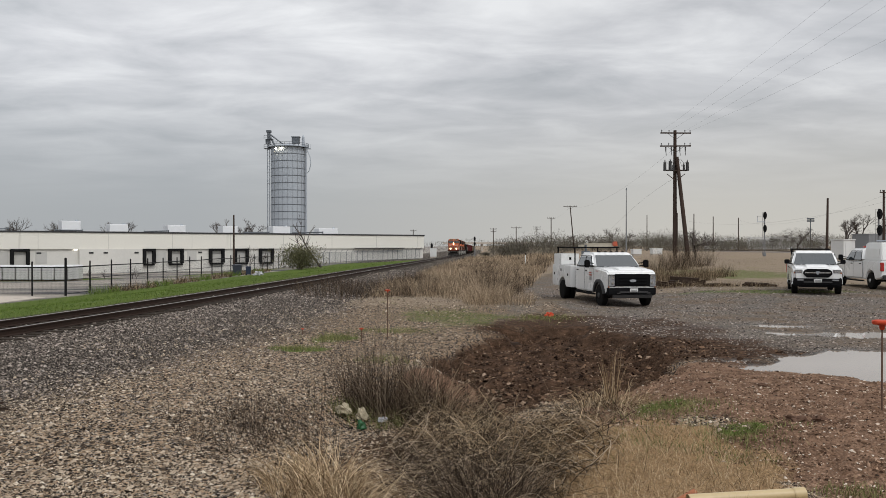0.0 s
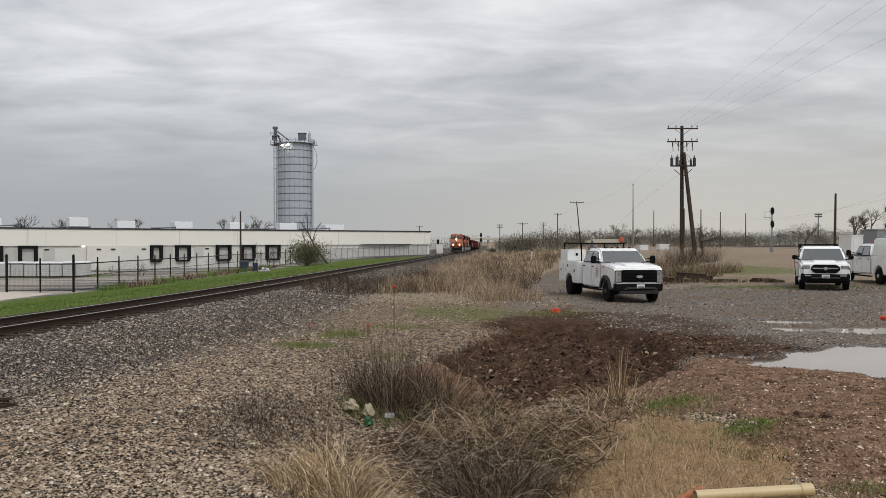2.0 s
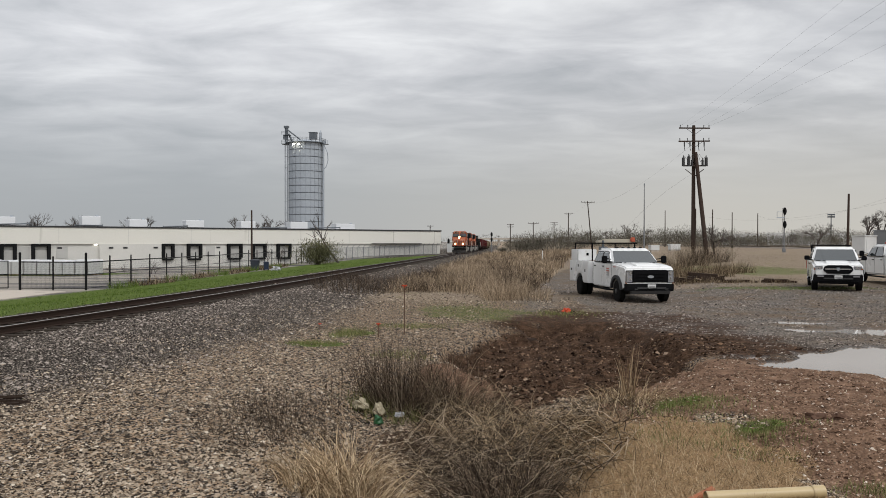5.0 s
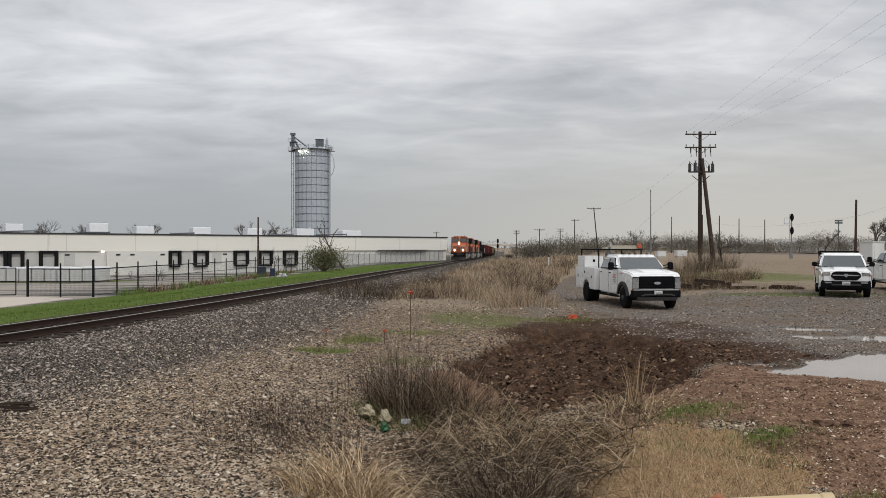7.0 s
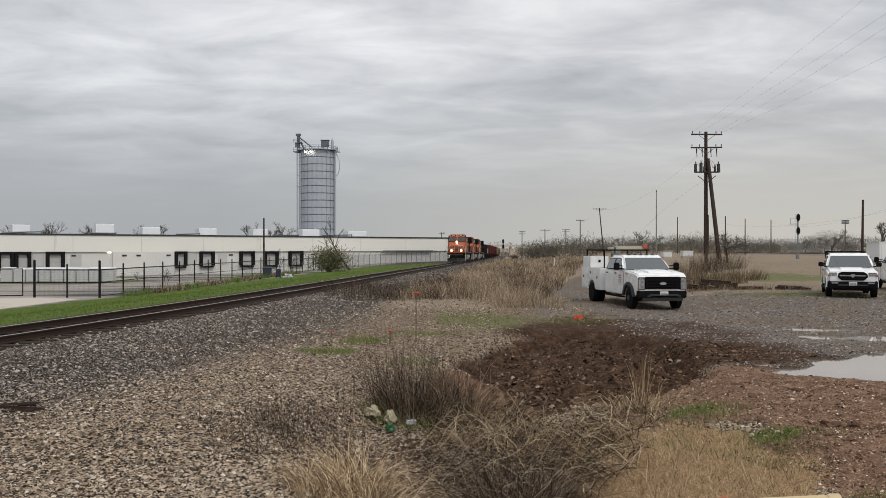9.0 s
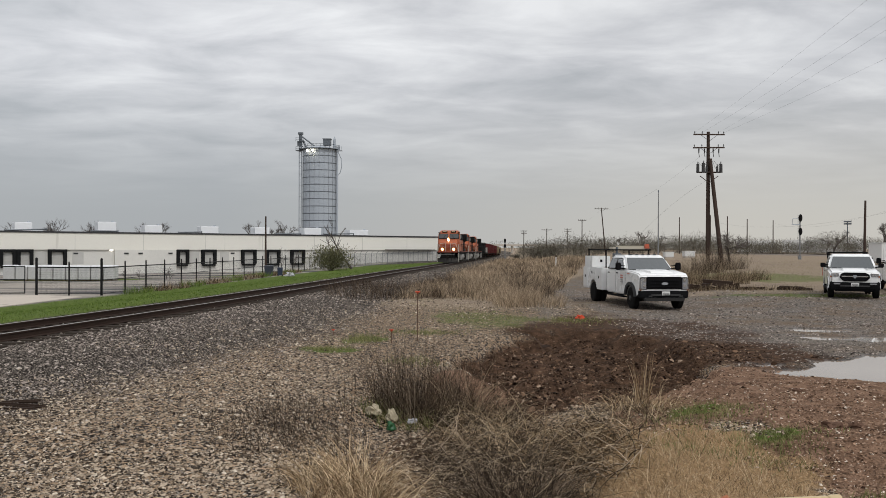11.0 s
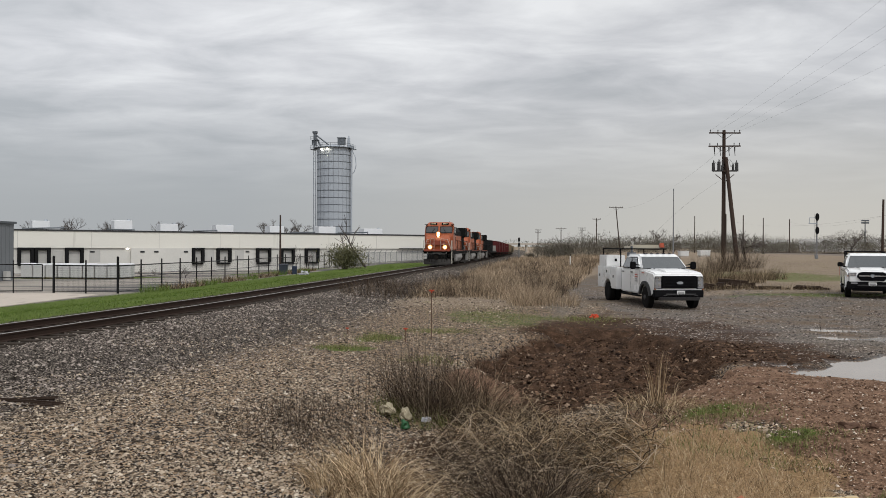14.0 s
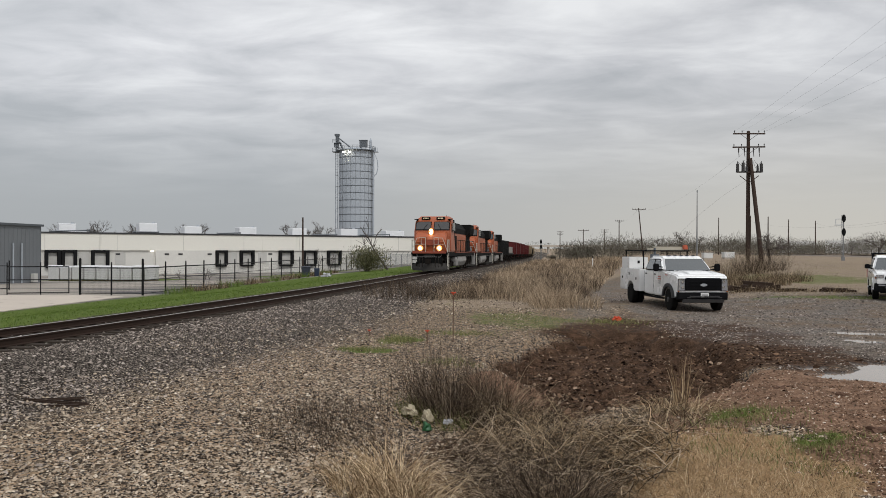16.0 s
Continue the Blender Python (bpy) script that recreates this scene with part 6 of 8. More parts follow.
def freight_car(kind, mat, label):
    fc = thing("freight_car", pose(0, 0, 0), label, "freight car", "freight cars")
    L = 16.8
    bm = BM()
    box(bm, (0, L / 2, 1.05), (0.6, L - 0.4, 0.4))
    box(bm, (0, L / 2, 1.2), (2.8, L - 1.2, 0.16))
    part("underframe", bm, "under", fc)
    if kind == "flat":
        bm = BM()
        box(bm, (0, L / 2, 1.4), (2.9, L - 0.9, 0.22))
        part("deck", bm, mat, fc, bevel=0.02)
        for k in range(6):
            bm = BM()
            box(bm, (0, 1.9 + k * 2.6, 2.05), (2.5, 2.3, 1.0 + 0.25 * (k % 2)))
            part("load_bundle", bm, "load_grey", fc, "grey timber bundle", bevel=0.04)
    else:
        h = {"gondola": 2.9, "box": 3.75, "hopper": 3.6}[kind]
        bm = BM()
        box(bm, (0, L / 2, (1.25 + h) / 2), (2.95, L - 0.9, h - 1.25))
        part("body", bm, mat, fc, bevel=0.03, seg=1)
        for k in range(13):
            for s in (-1, 1):
                bm = BM()
                box(bm, (s * 1.5, 0.75 + k * (L - 1.5) / 12, (1.25 + h) / 2), (0.08, 0.1, h - 1.3))
                part("side_rib", bm, mat, fc)
        bm = BM()
        for s in (-1, 1):
            box(bm, (s * 1.49, L / 2, h - 0.06), (0.1, L - 0.9, 0.14))
        part("top_chord", bm, mat, fc)
        if kind == "box":
            bm = BM()
            prism(bm, [(-1.5, h), (0, h + 0.2), (1.5, h)], "y", 0.4, L - 0.4)
            part("roof", bm, mat, fc)
            for s in (-1, 1):
                bm = BM()
                box(bm, (s * 1.53, L / 2, 2.5), (0.06, 2.8, 2.3))
                part("sliding_door", bm, mat, fc, bevel=0.01)
        if kind == "hopper":
            for k in range(3):
                bm = BM()
                box(bm, (0, 4.2 + k * 4.2, 0.85), (1.8, 1.4, 0.8), None, (1.3, 1.6))
                part("discharge_chute", bm, mat, fc)
    bm = BM()
    for y in (0.5, L - 0.5):
        for s in (-1, 1):
            for z in (0.7, 1.1, 1.6, 2.1):
                box(bm, (s * 1.3, y, z), (0.4, 0.05, 0.05))
    part("end_ladder", bm, mat, fc)
    bm = BM()
    box(bm, (0, 0.1, 0.88), (0.25, 0.5, 0.25))
    box(bm, (0, L - 0.1, 0.88), (0.25, 0.5, 0.25))
    part("coupler", bm, "under", fc)
    bogie(fc, 2.2, (-0.9, 0.9), 0.44, 0)
    bogie(fc, L - 2.2, (-0.9, 0.9), 0.44, 0)
    return fc


TRAIN = []
s = 0.0
for i in range(3):
    lo = locomotive("orange and black diesel locomotive with lit headlights" if i == 0 else "orange and black diesel locomotive coupled behind the leader", i == 0)
    TRAIN.append((lo, s, 4.3, 17.7))
    s += 22.3
for kind, mat, label in (("hopper", "car_black", "black covered hopper car"), ("flat", "car_black", "flat car loaded with grey timber bundles"), ("box", "car_red", "weathered dark red boxcar"), ("box", "car_red", "weathered dark red boxcar"),
                         ("box", "car_red", "weathered dark red boxcar"), ("gondola", "car_red", "weathered dark red gondola car"), ("box", "car_red", "weathered dark red boxcar"), ("gondola", "car_tan", "dusty tan gondola car"), ("box", "car_tan", "dusty tan painted boxcar"),
                         ("gondola", "car_black", "grimy black gondola car"), ("hopper", "car_tan", "dusty tan hopper car")):
    TRAIN.append((freight_car(kind, mat, label), s, 2.2, 14.6))
    s += 17.1


# ---- loose ground cover: stones, clods, grass, brush ----
def varied(name, ramp, rough=0.85, bump=0.3, scale=30.0):
    """A material whose pieces differ: each joined piece takes its own tone from the ramp."""
    m = bpy.data.materials.new(name)
    m.use_nodes = True
    nt = m.node_tree
    N, L = nt.nodes.new, nt.links.new
    b = nt.nodes["Principled BSDF"]
    geo = N("ShaderNodeNewGeometry")
    cr = N("ShaderNodeValToRGB")
    els = cr.color_ramp.elements
    for i, (p, c) in enumerate(ramp):
        e = els[i] if i < 2 else els.new(p)
        e.position, e.color = p, (*c, 1)
    L(geo.outputs["Random Per Island"], cr.inputs[0])
    nz = N("ShaderNodeTexNoise")
    nz.inputs["Scale"].default_value, nz.inputs["Detail"].default_value = scale, 4
    L(geo.outputs["Position"], nz.inputs["Vector"])
    mx = N("ShaderNodeMix")
    mx.data_type, mx.blend_type = "RGBA", "MULTIPLY"
    mx.inputs["Factor"].default_value = 0.5
    L(cr.outputs[0], mx.inputs["A"])
    gr = N("ShaderNodeMapRange")
    gr.inputs["From Min"].default_value, gr.inputs["From Max"].default_value = 0.3, 0.7
    gr.inputs["To Min"].default_value, gr.inputs["To Max"].default_value = 0.55, 1.25
    L(nz.outputs["Fac"], gr.inputs["Value"]), L(gr.outputs[0], mx.inputs["B"])
    L(mx.outputs["Result"], b.inputs["Base Color"])
    b.inputs["Roughness"].default_value = rough
    b.inputs["Specular IOR Level"].default_value = 0.06
    if bump:
        bp = N("ShaderNodeBump")
        bp.inputs["Strength"].default_value, bp.inputs["Distance"].default_value = bump, 0.01
        L(nz.outputs["Fac"], bp.inputs["Height"]), L(bp.outputs[0], b.inputs["Normal"])
    return m


M["stone"] = varied("crushed_stone", [(0.0, (0.018, 0.013, 0.010)), (1.0, (0.66, 0.58, 0.47)), (0.28, (0.095, 0.071, 0.051)), (0.62, (0.36, 0.285, 0.208)), (0.93, (0.49, 0.40, 0.30))])
M["ballast"] = varied("ballast_stone", [(0.0, (0.018, 0.014, 0.012)), (1.0, (0.52, 0.47, 0.41)), (0.3, (0.105, 0.085, 0.073)), (0.72, (0.29, 0.245, 0.21)), (0.96, (0.41, 0.35, 0.305))])
M["clod"] = varied("soil_clod", [(0.0, (0.008, 0.0045, 0.003)), (1.0, (0.34, 0.25, 0.18)), (0.55, (0.050, 0.029, 0.018)), (0.9, (0.19, 0.118, 0.075))], 0.95)
M["red_clod"] = varied("red_clod", [(0.0, (0.035, 0.019, 0.012)), (1.0, (0.62, 0.54, 0.45)), (0.5, (0.18, 0.108, 0.069)), (0.88, (0.35, 0.228, 0.155))], 0.95)
M["straw"] = varied("dry_straw", [(0.0, (0.075, 0.046, 0.025)), (1.0, (0.68, 0.53, 0.345)), (0.5, (0.295, 0.200, 0.112))], 0.8, 0, 8)
M["field"] = varied("field_grass", [(0.0, (0.10, 0.078, 0.058)), (1.0, (0.62, 0.49, 0.345)), (0.5, (0.300, 0.222, 0.147))], 0.85, 0, 8)
M["straw_dim"] = varied("old_straw", [(0.0, (0.020, 0.013, 0.008)), (1.0, (0.54, 0.42, 0.275)), (0.58, (0.098, 0.068, 0.042))], 0.85, 0, 8)
M["weed"] = varied("dead_weed", [(0.0, (0.014, 0.010, 0.007)), (1.0, (0.22, 0.16, 0.112)), (0.55, (0.050, 0.036, 0.026))], 0.9, 0, 8)
M["vine"] = varied("dead_vine", [(0.0, (0.022, 0.015, 0.010)), (1.0, (0.54, 0.43, 0.31)), (0.55, (0.060, 0.042, 0.028)), (0.82, (0.30, 0.228, 0.158))], 0.85, 0, 8)
M["grass"] = varied("green_grass", [(0.0, (0.045, 0.075, 0.012)), (1.0, (0.195, 0.245, 0.070)), (0.5, (0.095, 0.150, 0.028))], 0.7, 0, 8)
M["tuft"] = varied("pale_green_grass", [(0.0, (0.075, 0.085, 0.026)), (1.0, (0.30, 0.285, 0.13)), (0.5, (0.155, 0.165, 0.058))], 0.75, 0, 8)
M["meadow"] = varied("meadow_grass", [(0.0, (0.15, 0.118, 0.080)), (1.0, (0.37, 0.30, 0.215)), (0.5, (0.25, 0.205, 0.135))], 0.85, 0, 0.4)
M["leaf"] = varied("olive_leaf", [(0.0, (0.06, 0.062, 0.032)), (1.0, (0.24, 0.225, 0.125)), (0.5, (0.135, 0.132, 0.07))], 0.7, 0, 8)
M["twig"] = varied("grey_twig", [(0.0, (0.045, 0.038, 0.035)), (1.0, (0.16, 0.138, 0.122)), (0.5, (0.09, 0.076, 0.068))], 0.9, 0, 5)
M["woods"] = varied("far_twig", [(0.0, (0.055, 0.048, 0.042)), (1.0, (0.23, 0.198, 0.165)), (0.5, (0.115, 0.100, 0.085)), (0.8, (0.13, 0.13, 0.085))], 0.95, 0, 0.11)
R = np.random.RandomState(7)


def scatter_az(n, a0, a1, r0, r1):
    """Points spread evenly by bearing and by the logarithm of the distance."""
    a = np.radians(R.uniform(a0, a1, n))
    r = np.exp(R.uniform(math.log(r0), math.log(r1), n))
    return r * np.sin(a), r * np.cos(a)


SHARD_F = np.array([[0, 1, 5], [0, 5, 4], [1, 2, 5], [2, 3, 4], [2, 4, 5], [3, 0, 4]])


def stones(name, x, y, size, mat, label, category, flat=0.85, sink=0.25):
    """Angular shards lying on the ground: an uneven foot with a broken ridge above it."""
    n = len(x)
    c = np.array([(-1, -1, 0), (1, -1, 0), (1, 1, 0), (-1, 1, 0), (-0.55, 0, 1), (0.55, 0, 1)], dtype=float)
    v = c[None] + R.uniform(-0.42, 0.42, (n, 6, 3)) * np.array([1.0, 1.0, 0.45])
    v *= (size[:, None] * np.stack([R.uniform(0.8, 1.7, n), R.uniform(0.6, 1.1, n), R.uniform(0.6, 1.7, n) * flat], 1))[:, None, :]
    tx, ty, tz = R.uniform(-0.6, 0.6, n), R.uniform(-0.6, 0.6, n), R.uniform(0, 6.283, n)
    for k, (i, j) in ((tx, (1, 2)), (ty, (2, 0)), (tz, (0, 1))):
        cs, sn = np.cos(k)[:, None], np.sin(k)[:, None]
        p, q = v[:, :, i].copy(), v[:, :, j].copy()
        v[:, :, i], v[:, :, j] = p * cs - q * sn, p * sn + q * cs
    v += np.stack([x, y, ground_z(x, y) - size * sink], 1)[:, None, :]
    f = (SHARD_F[None] + (np.arange(n) * 6)[:, None, None]).reshape(-1, 3)
    return tagged(cloud_mesh(name, v.reshape(-1, 3), f, mat), label, category, kind="stuff")


def strands(name, base, heading, lift, length, width, droop, mat, label="", category="", segs=3, parent=None, blade=True, wob=0.0):
    """Grass blades (flat) or stems (three-sided): they start at base, rise by lift (radians) towards heading, and droop."""
    n = len(base)
    pts = [base]
    ang = lift.copy()
    hd = heading.copy()
    p = base.copy()
    step = length / segs
    for k in range(segs):
        p = p + np.stack([np.cos(ang) * np.sin(hd), np.cos(ang) * np.cos(hd), np.sin(ang)], 1) * step[:, None]
        pts.append(p)
        ang = ang - droop / segs
        if wob:
            ang = ang + R.uniform(-wob, wob, n)
            hd = hd + R.uniform(-wob, wob, n) * 1.5
    P = np.stack(pts, 1)
    taper = np.linspace(1.0, 0.12, segs + 1)
    if blade:
        side = R.uniform(0, 6.283, n)
        s = np.stack([np.cos(side), np.sin(side), np.zeros(n)], 1) * (width / 2)[:, None]
        V = np.stack([P - s[:, None] * taper[None, :, None], P + s[:, None] * taper[None, :, None]], 2)
        k = 2
    else:
        offs = np.array([(1, 0, 0), (-0.5, 0.87, 0.3), (-0.5, -0.87, -0.3)])
        V = P[:, :, None, :] + offs[None, None] * (width / 2)[:, None, None, None] * taper[None, :, None, None]
        k = 3
    nv = (segs + 1) * k
    F = []
    for sgm in range(segs):
        if blade:
            F.append((sgm * 2, sgm * 2 + 1, sgm * 2 + 3, sgm * 2 + 2))
        else:
            for e in range(3):
                g = (e + 1) % 3
                F.append((sgm * 3 + e, sgm * 3 + g, sgm * 3 + 3 + g, sgm * 3 + 3 + e))
    F = np.array(F)
    f = (F[None] + (np.arange(n) * nv)[:, None, None]).reshape(-1, 4)
    ob = cloud_mesh(name, V.reshape(-1, 3), f, mat, parent)
    if label:
        tagged(ob, label, category, kind="stuff")
    return ob


def on_ground(x, y, dz=-0.01):
    return np.stack([x, y, ground_z(x, y) + dz], 1)


def track_d(x, y):
    return x - track_x(y)


def field(x, y):
    """1 where tall dry grass stands between the track and the lot."""
    d = track_d(x, y)
    edge = 3.0 + 0.16 * (y - 36)
    return S((d - 4.6) / 1.2) * S((edge - x) / 1.4 + 0.5) * S((y - 31 - 6 * S((1.5 - x) / 2)) / 4 + (fbm(x * 0.5, y * 0.5, 71) - 0.5) * 2)


def build_cover():
    x, y = scatter_az(300000, -34, 31, 5.6, 75)
    d = track_d(x, y)
    keep = (d > -2.2) & ((np.hypot(x, y) < 46) | (d < 5.5)) & (soil_zone(x, y) < 0.35) & (red_zone(x, y) < 0.4) & (straw_turf(x, y) < 0.4) & (puddles(x, y) < 0.3) & (field(x, y) < 0.4)
    keep &= ~((np.abs(d) > 0.66) & (np.abs(d) < 0.86))
    thin = 0.58 + 0.9 * (fbm(x * 0.55, y * 0.4, 81) - 0.5) + np.where(x > 4, -0.08, 0.0) - 0.34 * blob(x, y, 0.3, 24.5, 4.2, 8.5, -6, 0.8, 0.5, 83)
    keep &= R.uniform(0.15, 0.62, len(x)) < thin
    x, y, d = x[keep], y[keep], d[keep]
    size = np.exp(R.normal(math.log(0.0104), 0.48, len(x)))
    size = np.clip(size, 0.004, 0.024) * (0.82 + 0.18 * S((np.hypot(x, y) - 7) / 4)) * (1 + 0.5 * S((np.hypot(x, y) - 12) / 25) + 0.6 * S((np.hypot(x, y) - 40) / 30))
    size = np.where((x > 4.5) & (y > 14), size * 0.78, size)
    near = (R.uniform(0, 1, len(d)) > S((d - 2.2 + 4 * (fbm(x * 0.5, y * 0.5, 82) - 0.5)) / 6.0)) | (x > 4.5)
    stones("ballast_stones", x[near], y[near], size[near] * 1.15, "ballast", "dark grey crushed ballast beside the rails and on the lot", "ballast")
    stones("gravel_stones", x[~near], y[~near], size[~near], "stone", "pale tan and grey loose gravel", "gravel")
    n = 420
    x, y = R.normal(-1.8, 0.75, n), R.normal(8.3, 0.5, n)
    stones("rubble_stones", x, y, np.clip(np.exp(R.normal(math.log(0.014), 0.35, n)), 0.007, 0.026), "stone", "pale rubble stones heaped on the gravel", "rubble")
    x, y = scatter_az(110000, -20, 31, 6.5, 30)
    k = soil_zone(x, y) > R.uniform(0.3, 0.8, len(x))
    stones("soil_clods", x[k], y[k], np.clip(np.exp(R.normal(math.log(0.0125), 0.6, k.sum())), 0.004, 0.045), "clod", "dark damp clods of freshly dug soil", "soil", 0.8)
    k = red_zone(x, y) > R.uniform(0.3, 0.8, len(x))
    stones("red_soil_clods", x[k], y[k], np.clip(np.exp(R.normal(math.log(0.0085), 0.5, k.sum())), 0.004, 0.019), "red_clod", "reddish brown soil clods mixed with pebbles", "soil", 0.8)

    k = (soil_zone(x, y) > 0.5) & (R.uniform(0, 1, len(x)) < 0.06)
    stones("soil_pebbles", x[k], y[k], np.exp(R.normal(math.log(0.0085), 0.4, k.sum())), "stone", "pale pebbles scattered over the dug soil", "gravel")
    k = (red_zone(x, y) > 0.5) & (R.uniform(0, 1, len(x)) < 0.07)
    stones("soil_pebbles", x[k], y[k], np.clip(np.exp(R.normal(math.log(0.0075), 0.4, k.sum())), 0.003, 0.014), "stone", "pale pebbles scattered over the reddish soil", "gravel")
    # low dull grass over the far side of the lot
    x, y = scatter_az(30000, 3, 31, 43, 120)
    k = (x > 5.0 + 0.16 * (y - 36)) & (fbm(x * 0.3, y * 0.15, 77) > R.uniform(0.3, 0.75, len(x)))
    x, y = x[k], y[k]
    n = len(x)
    strands("low_grass", on_ground(x, y), R.uniform(0, 6.283, n), R.uniform(0.6, 1.4, n), R.uniform(0.03, 0.13, n), 0.006 + 0.0003 * np.hypot(x, y), R.uniform(0.1, 1.0, n), "meadow", "low dull grass across the far side of the lot", "dry grass", 2)
    # the field of tall dry grass
    x, y = scatter_az(330000, -12, 15, 30, 200)
    k = field(x, y) * (0.35 + 0.65 * S((fbm(x * 0.45, y * 0.3, 72) - 0.3) * 4)) > R.uniform(0.1, 0.9, len(x))
    x, y = x[k][:90000], y[k][:90000]
    n = len(x)
    far = np.hypot(x, y)
    h = R.uniform(0.2, 1.0, n) * (0.30 + 1.1 * fbm(x * 0.4, y * 0.25, 73)) * (0.45 + 0.55 * S((y - 32) / 10 + (fbm(x, y, 78) - 0.5)))
    dark = (fbm(x * 0.35, y * 0.22, 74) + 0.14 * S((1.5 - x) / 5) * (1 - S((y - 46) / 18)) + R.uniform(-0.1, 0.1, n)) > 0.60
    for sel, mat, nm, lb in ((~dark, "field", "dry_grass", "tall pale dry grass beside the railway"), (dark, "weed", "dead_weeds", "dark brown dead weeds among the dry grass")):
        m = sel.sum()
        strands(nm, on_ground(x[sel], y[sel]), R.uniform(0, 6.283, m), R.uniform(0.75, 1.57, m), h[sel] * 1.2, 0.007 + 0.00034 * far[sel], R.uniform(0.0, 1.9, m), mat, lb, "dry grass", 3, None, True, 0.25)

    # the green bank between the track and the yard
    x, y = scatter_az(120000, -33, 0, 19, 150)
    d = track_d(x, y)
    k = (d < -2.1) & (d > -17.4) & (fbm(x * 0.6, y * 0.6, 75) > R.uniform(0.05, 0.6, len(x)))
    x, y = x[k][:22000], y[k][:22000]
    n = len(x)
    strands("bank_grass", on_ground(x, y), R.uniform(0, 6.283, n), R.uniform(0.9, 1.5, n), R.uniform(0.03, 0.10, n), 0.010 + 0.0006 * np.hypot(x, y), R.uniform(0.2, 1.2, n), "grass", "fresh green grass on the bank below the track", "grass", 2)

    # short turf near by: straw with green tufts
    x, y = scatter_az(90000, -8, 31, 5.8, 13)
    k = straw_turf(x, y) > R.uniform(0.2, 0.9, len(x))
    x, y = x[k][:18000], y[k][:18000]
    n = len(x)
    strands("turf_straw", on_ground(x, y), R.uniform(0, 6.283, n), R.uniform(0.3, 1.4, n), R.uniform(0.04, 0.2, n), np.full(n, 0.005), R.uniform(0.3, 1.8, n), "straw", "short dry straw turf", "dry grass", 3)
    gx, gy, gh = [], [], []
    for cx, cy, rx, ry, n, hh in ((3.05, 11.0, 0.6, 0.55, 800, 0.11), (3.5, 9.6, 0.5, 0.35, 700, 0.10), (2.5, 9.7, 0.6, 0.6, 260, 0.10), (3.3, 8.9, 0.5, 0.4, 160, 0.12), (-2.8, 20.6, 0.5, 0.8, 700, 0.13), (-1.3, 22.3, 1.0, 0.6, 600, 0.10), (-3.3, 18.5, 0.5, 0.3, 500, 0.12),
                                   (-1.2, 16.5, 0.5, 0.5, 250, 0.14), (0.3, 27.5, 1.7, 3.0, 900, 0.10), (16.0, 38.2, 4.0, 1.0, 1000, 0.07), (3.2, 26.5, 1.2, 1.0, 700, 0.12), (3.9, 7.7, 0.35, 0.2, 300, 0.10), (-1.45, 12.7, 0.3, 0.3, 160, 0.3), (-0.75, 12.5, 0.3, 0.3, 120, 0.3)):
        gx.append(R.normal(cx, rx * 0.6, n)), gy.append(R.normal(cy, ry * 0.6, n)), gh.append(np.full(n, hh))
    x, y, hh = np.concatenate(gx), np.concatenate(gy), np.concatenate(gh)
    n = len(x)
    strands("green_tufts", on_ground(x, y), R.uniform(0, 6.283, n), R.uniform(0.7, 1.5, n), hh * R.uniform(0.6, 1.3, n), 0.006 + 0.0003 * np.hypot(x, y), R.uniform(0.2, 1.2, n), "tuft", "small tufts of fresh green grass", "grass", 2)


build_cover()


def clump(name, cx, cy, rx, ry, n, length, lift, droop, width, mat, label, category, segs=4, blade=True, wob=0.0, out=False, lo=0.0):
    """One tussock or bush: strands that spring from an uneven patch of ground."""
    a, r = R.uniform(0, 6.283, n), np.sqrt(R.uniform(0, 1, n))
    x, y = cx + rx * r * np.sin(a), cy + ry * r * np.cos(a)
    head = a + R.normal(0, 0.7, n) if out else R.uniform(0, 6.283, n)
    base = on_ground(x, y)
    base[:, 2] += R.uniform(0, 1, n) * lo
    ob = strands(name, base, head, R.uniform(*lift, n), R.uniform(*length, n), np.full(n, width) * R.uniform(0.6, 1.3, n), R.uniform(*droop, n), mat, "", "", segs, None, blade, wob)
    return tagged(ob, label, category, kind="stuff")


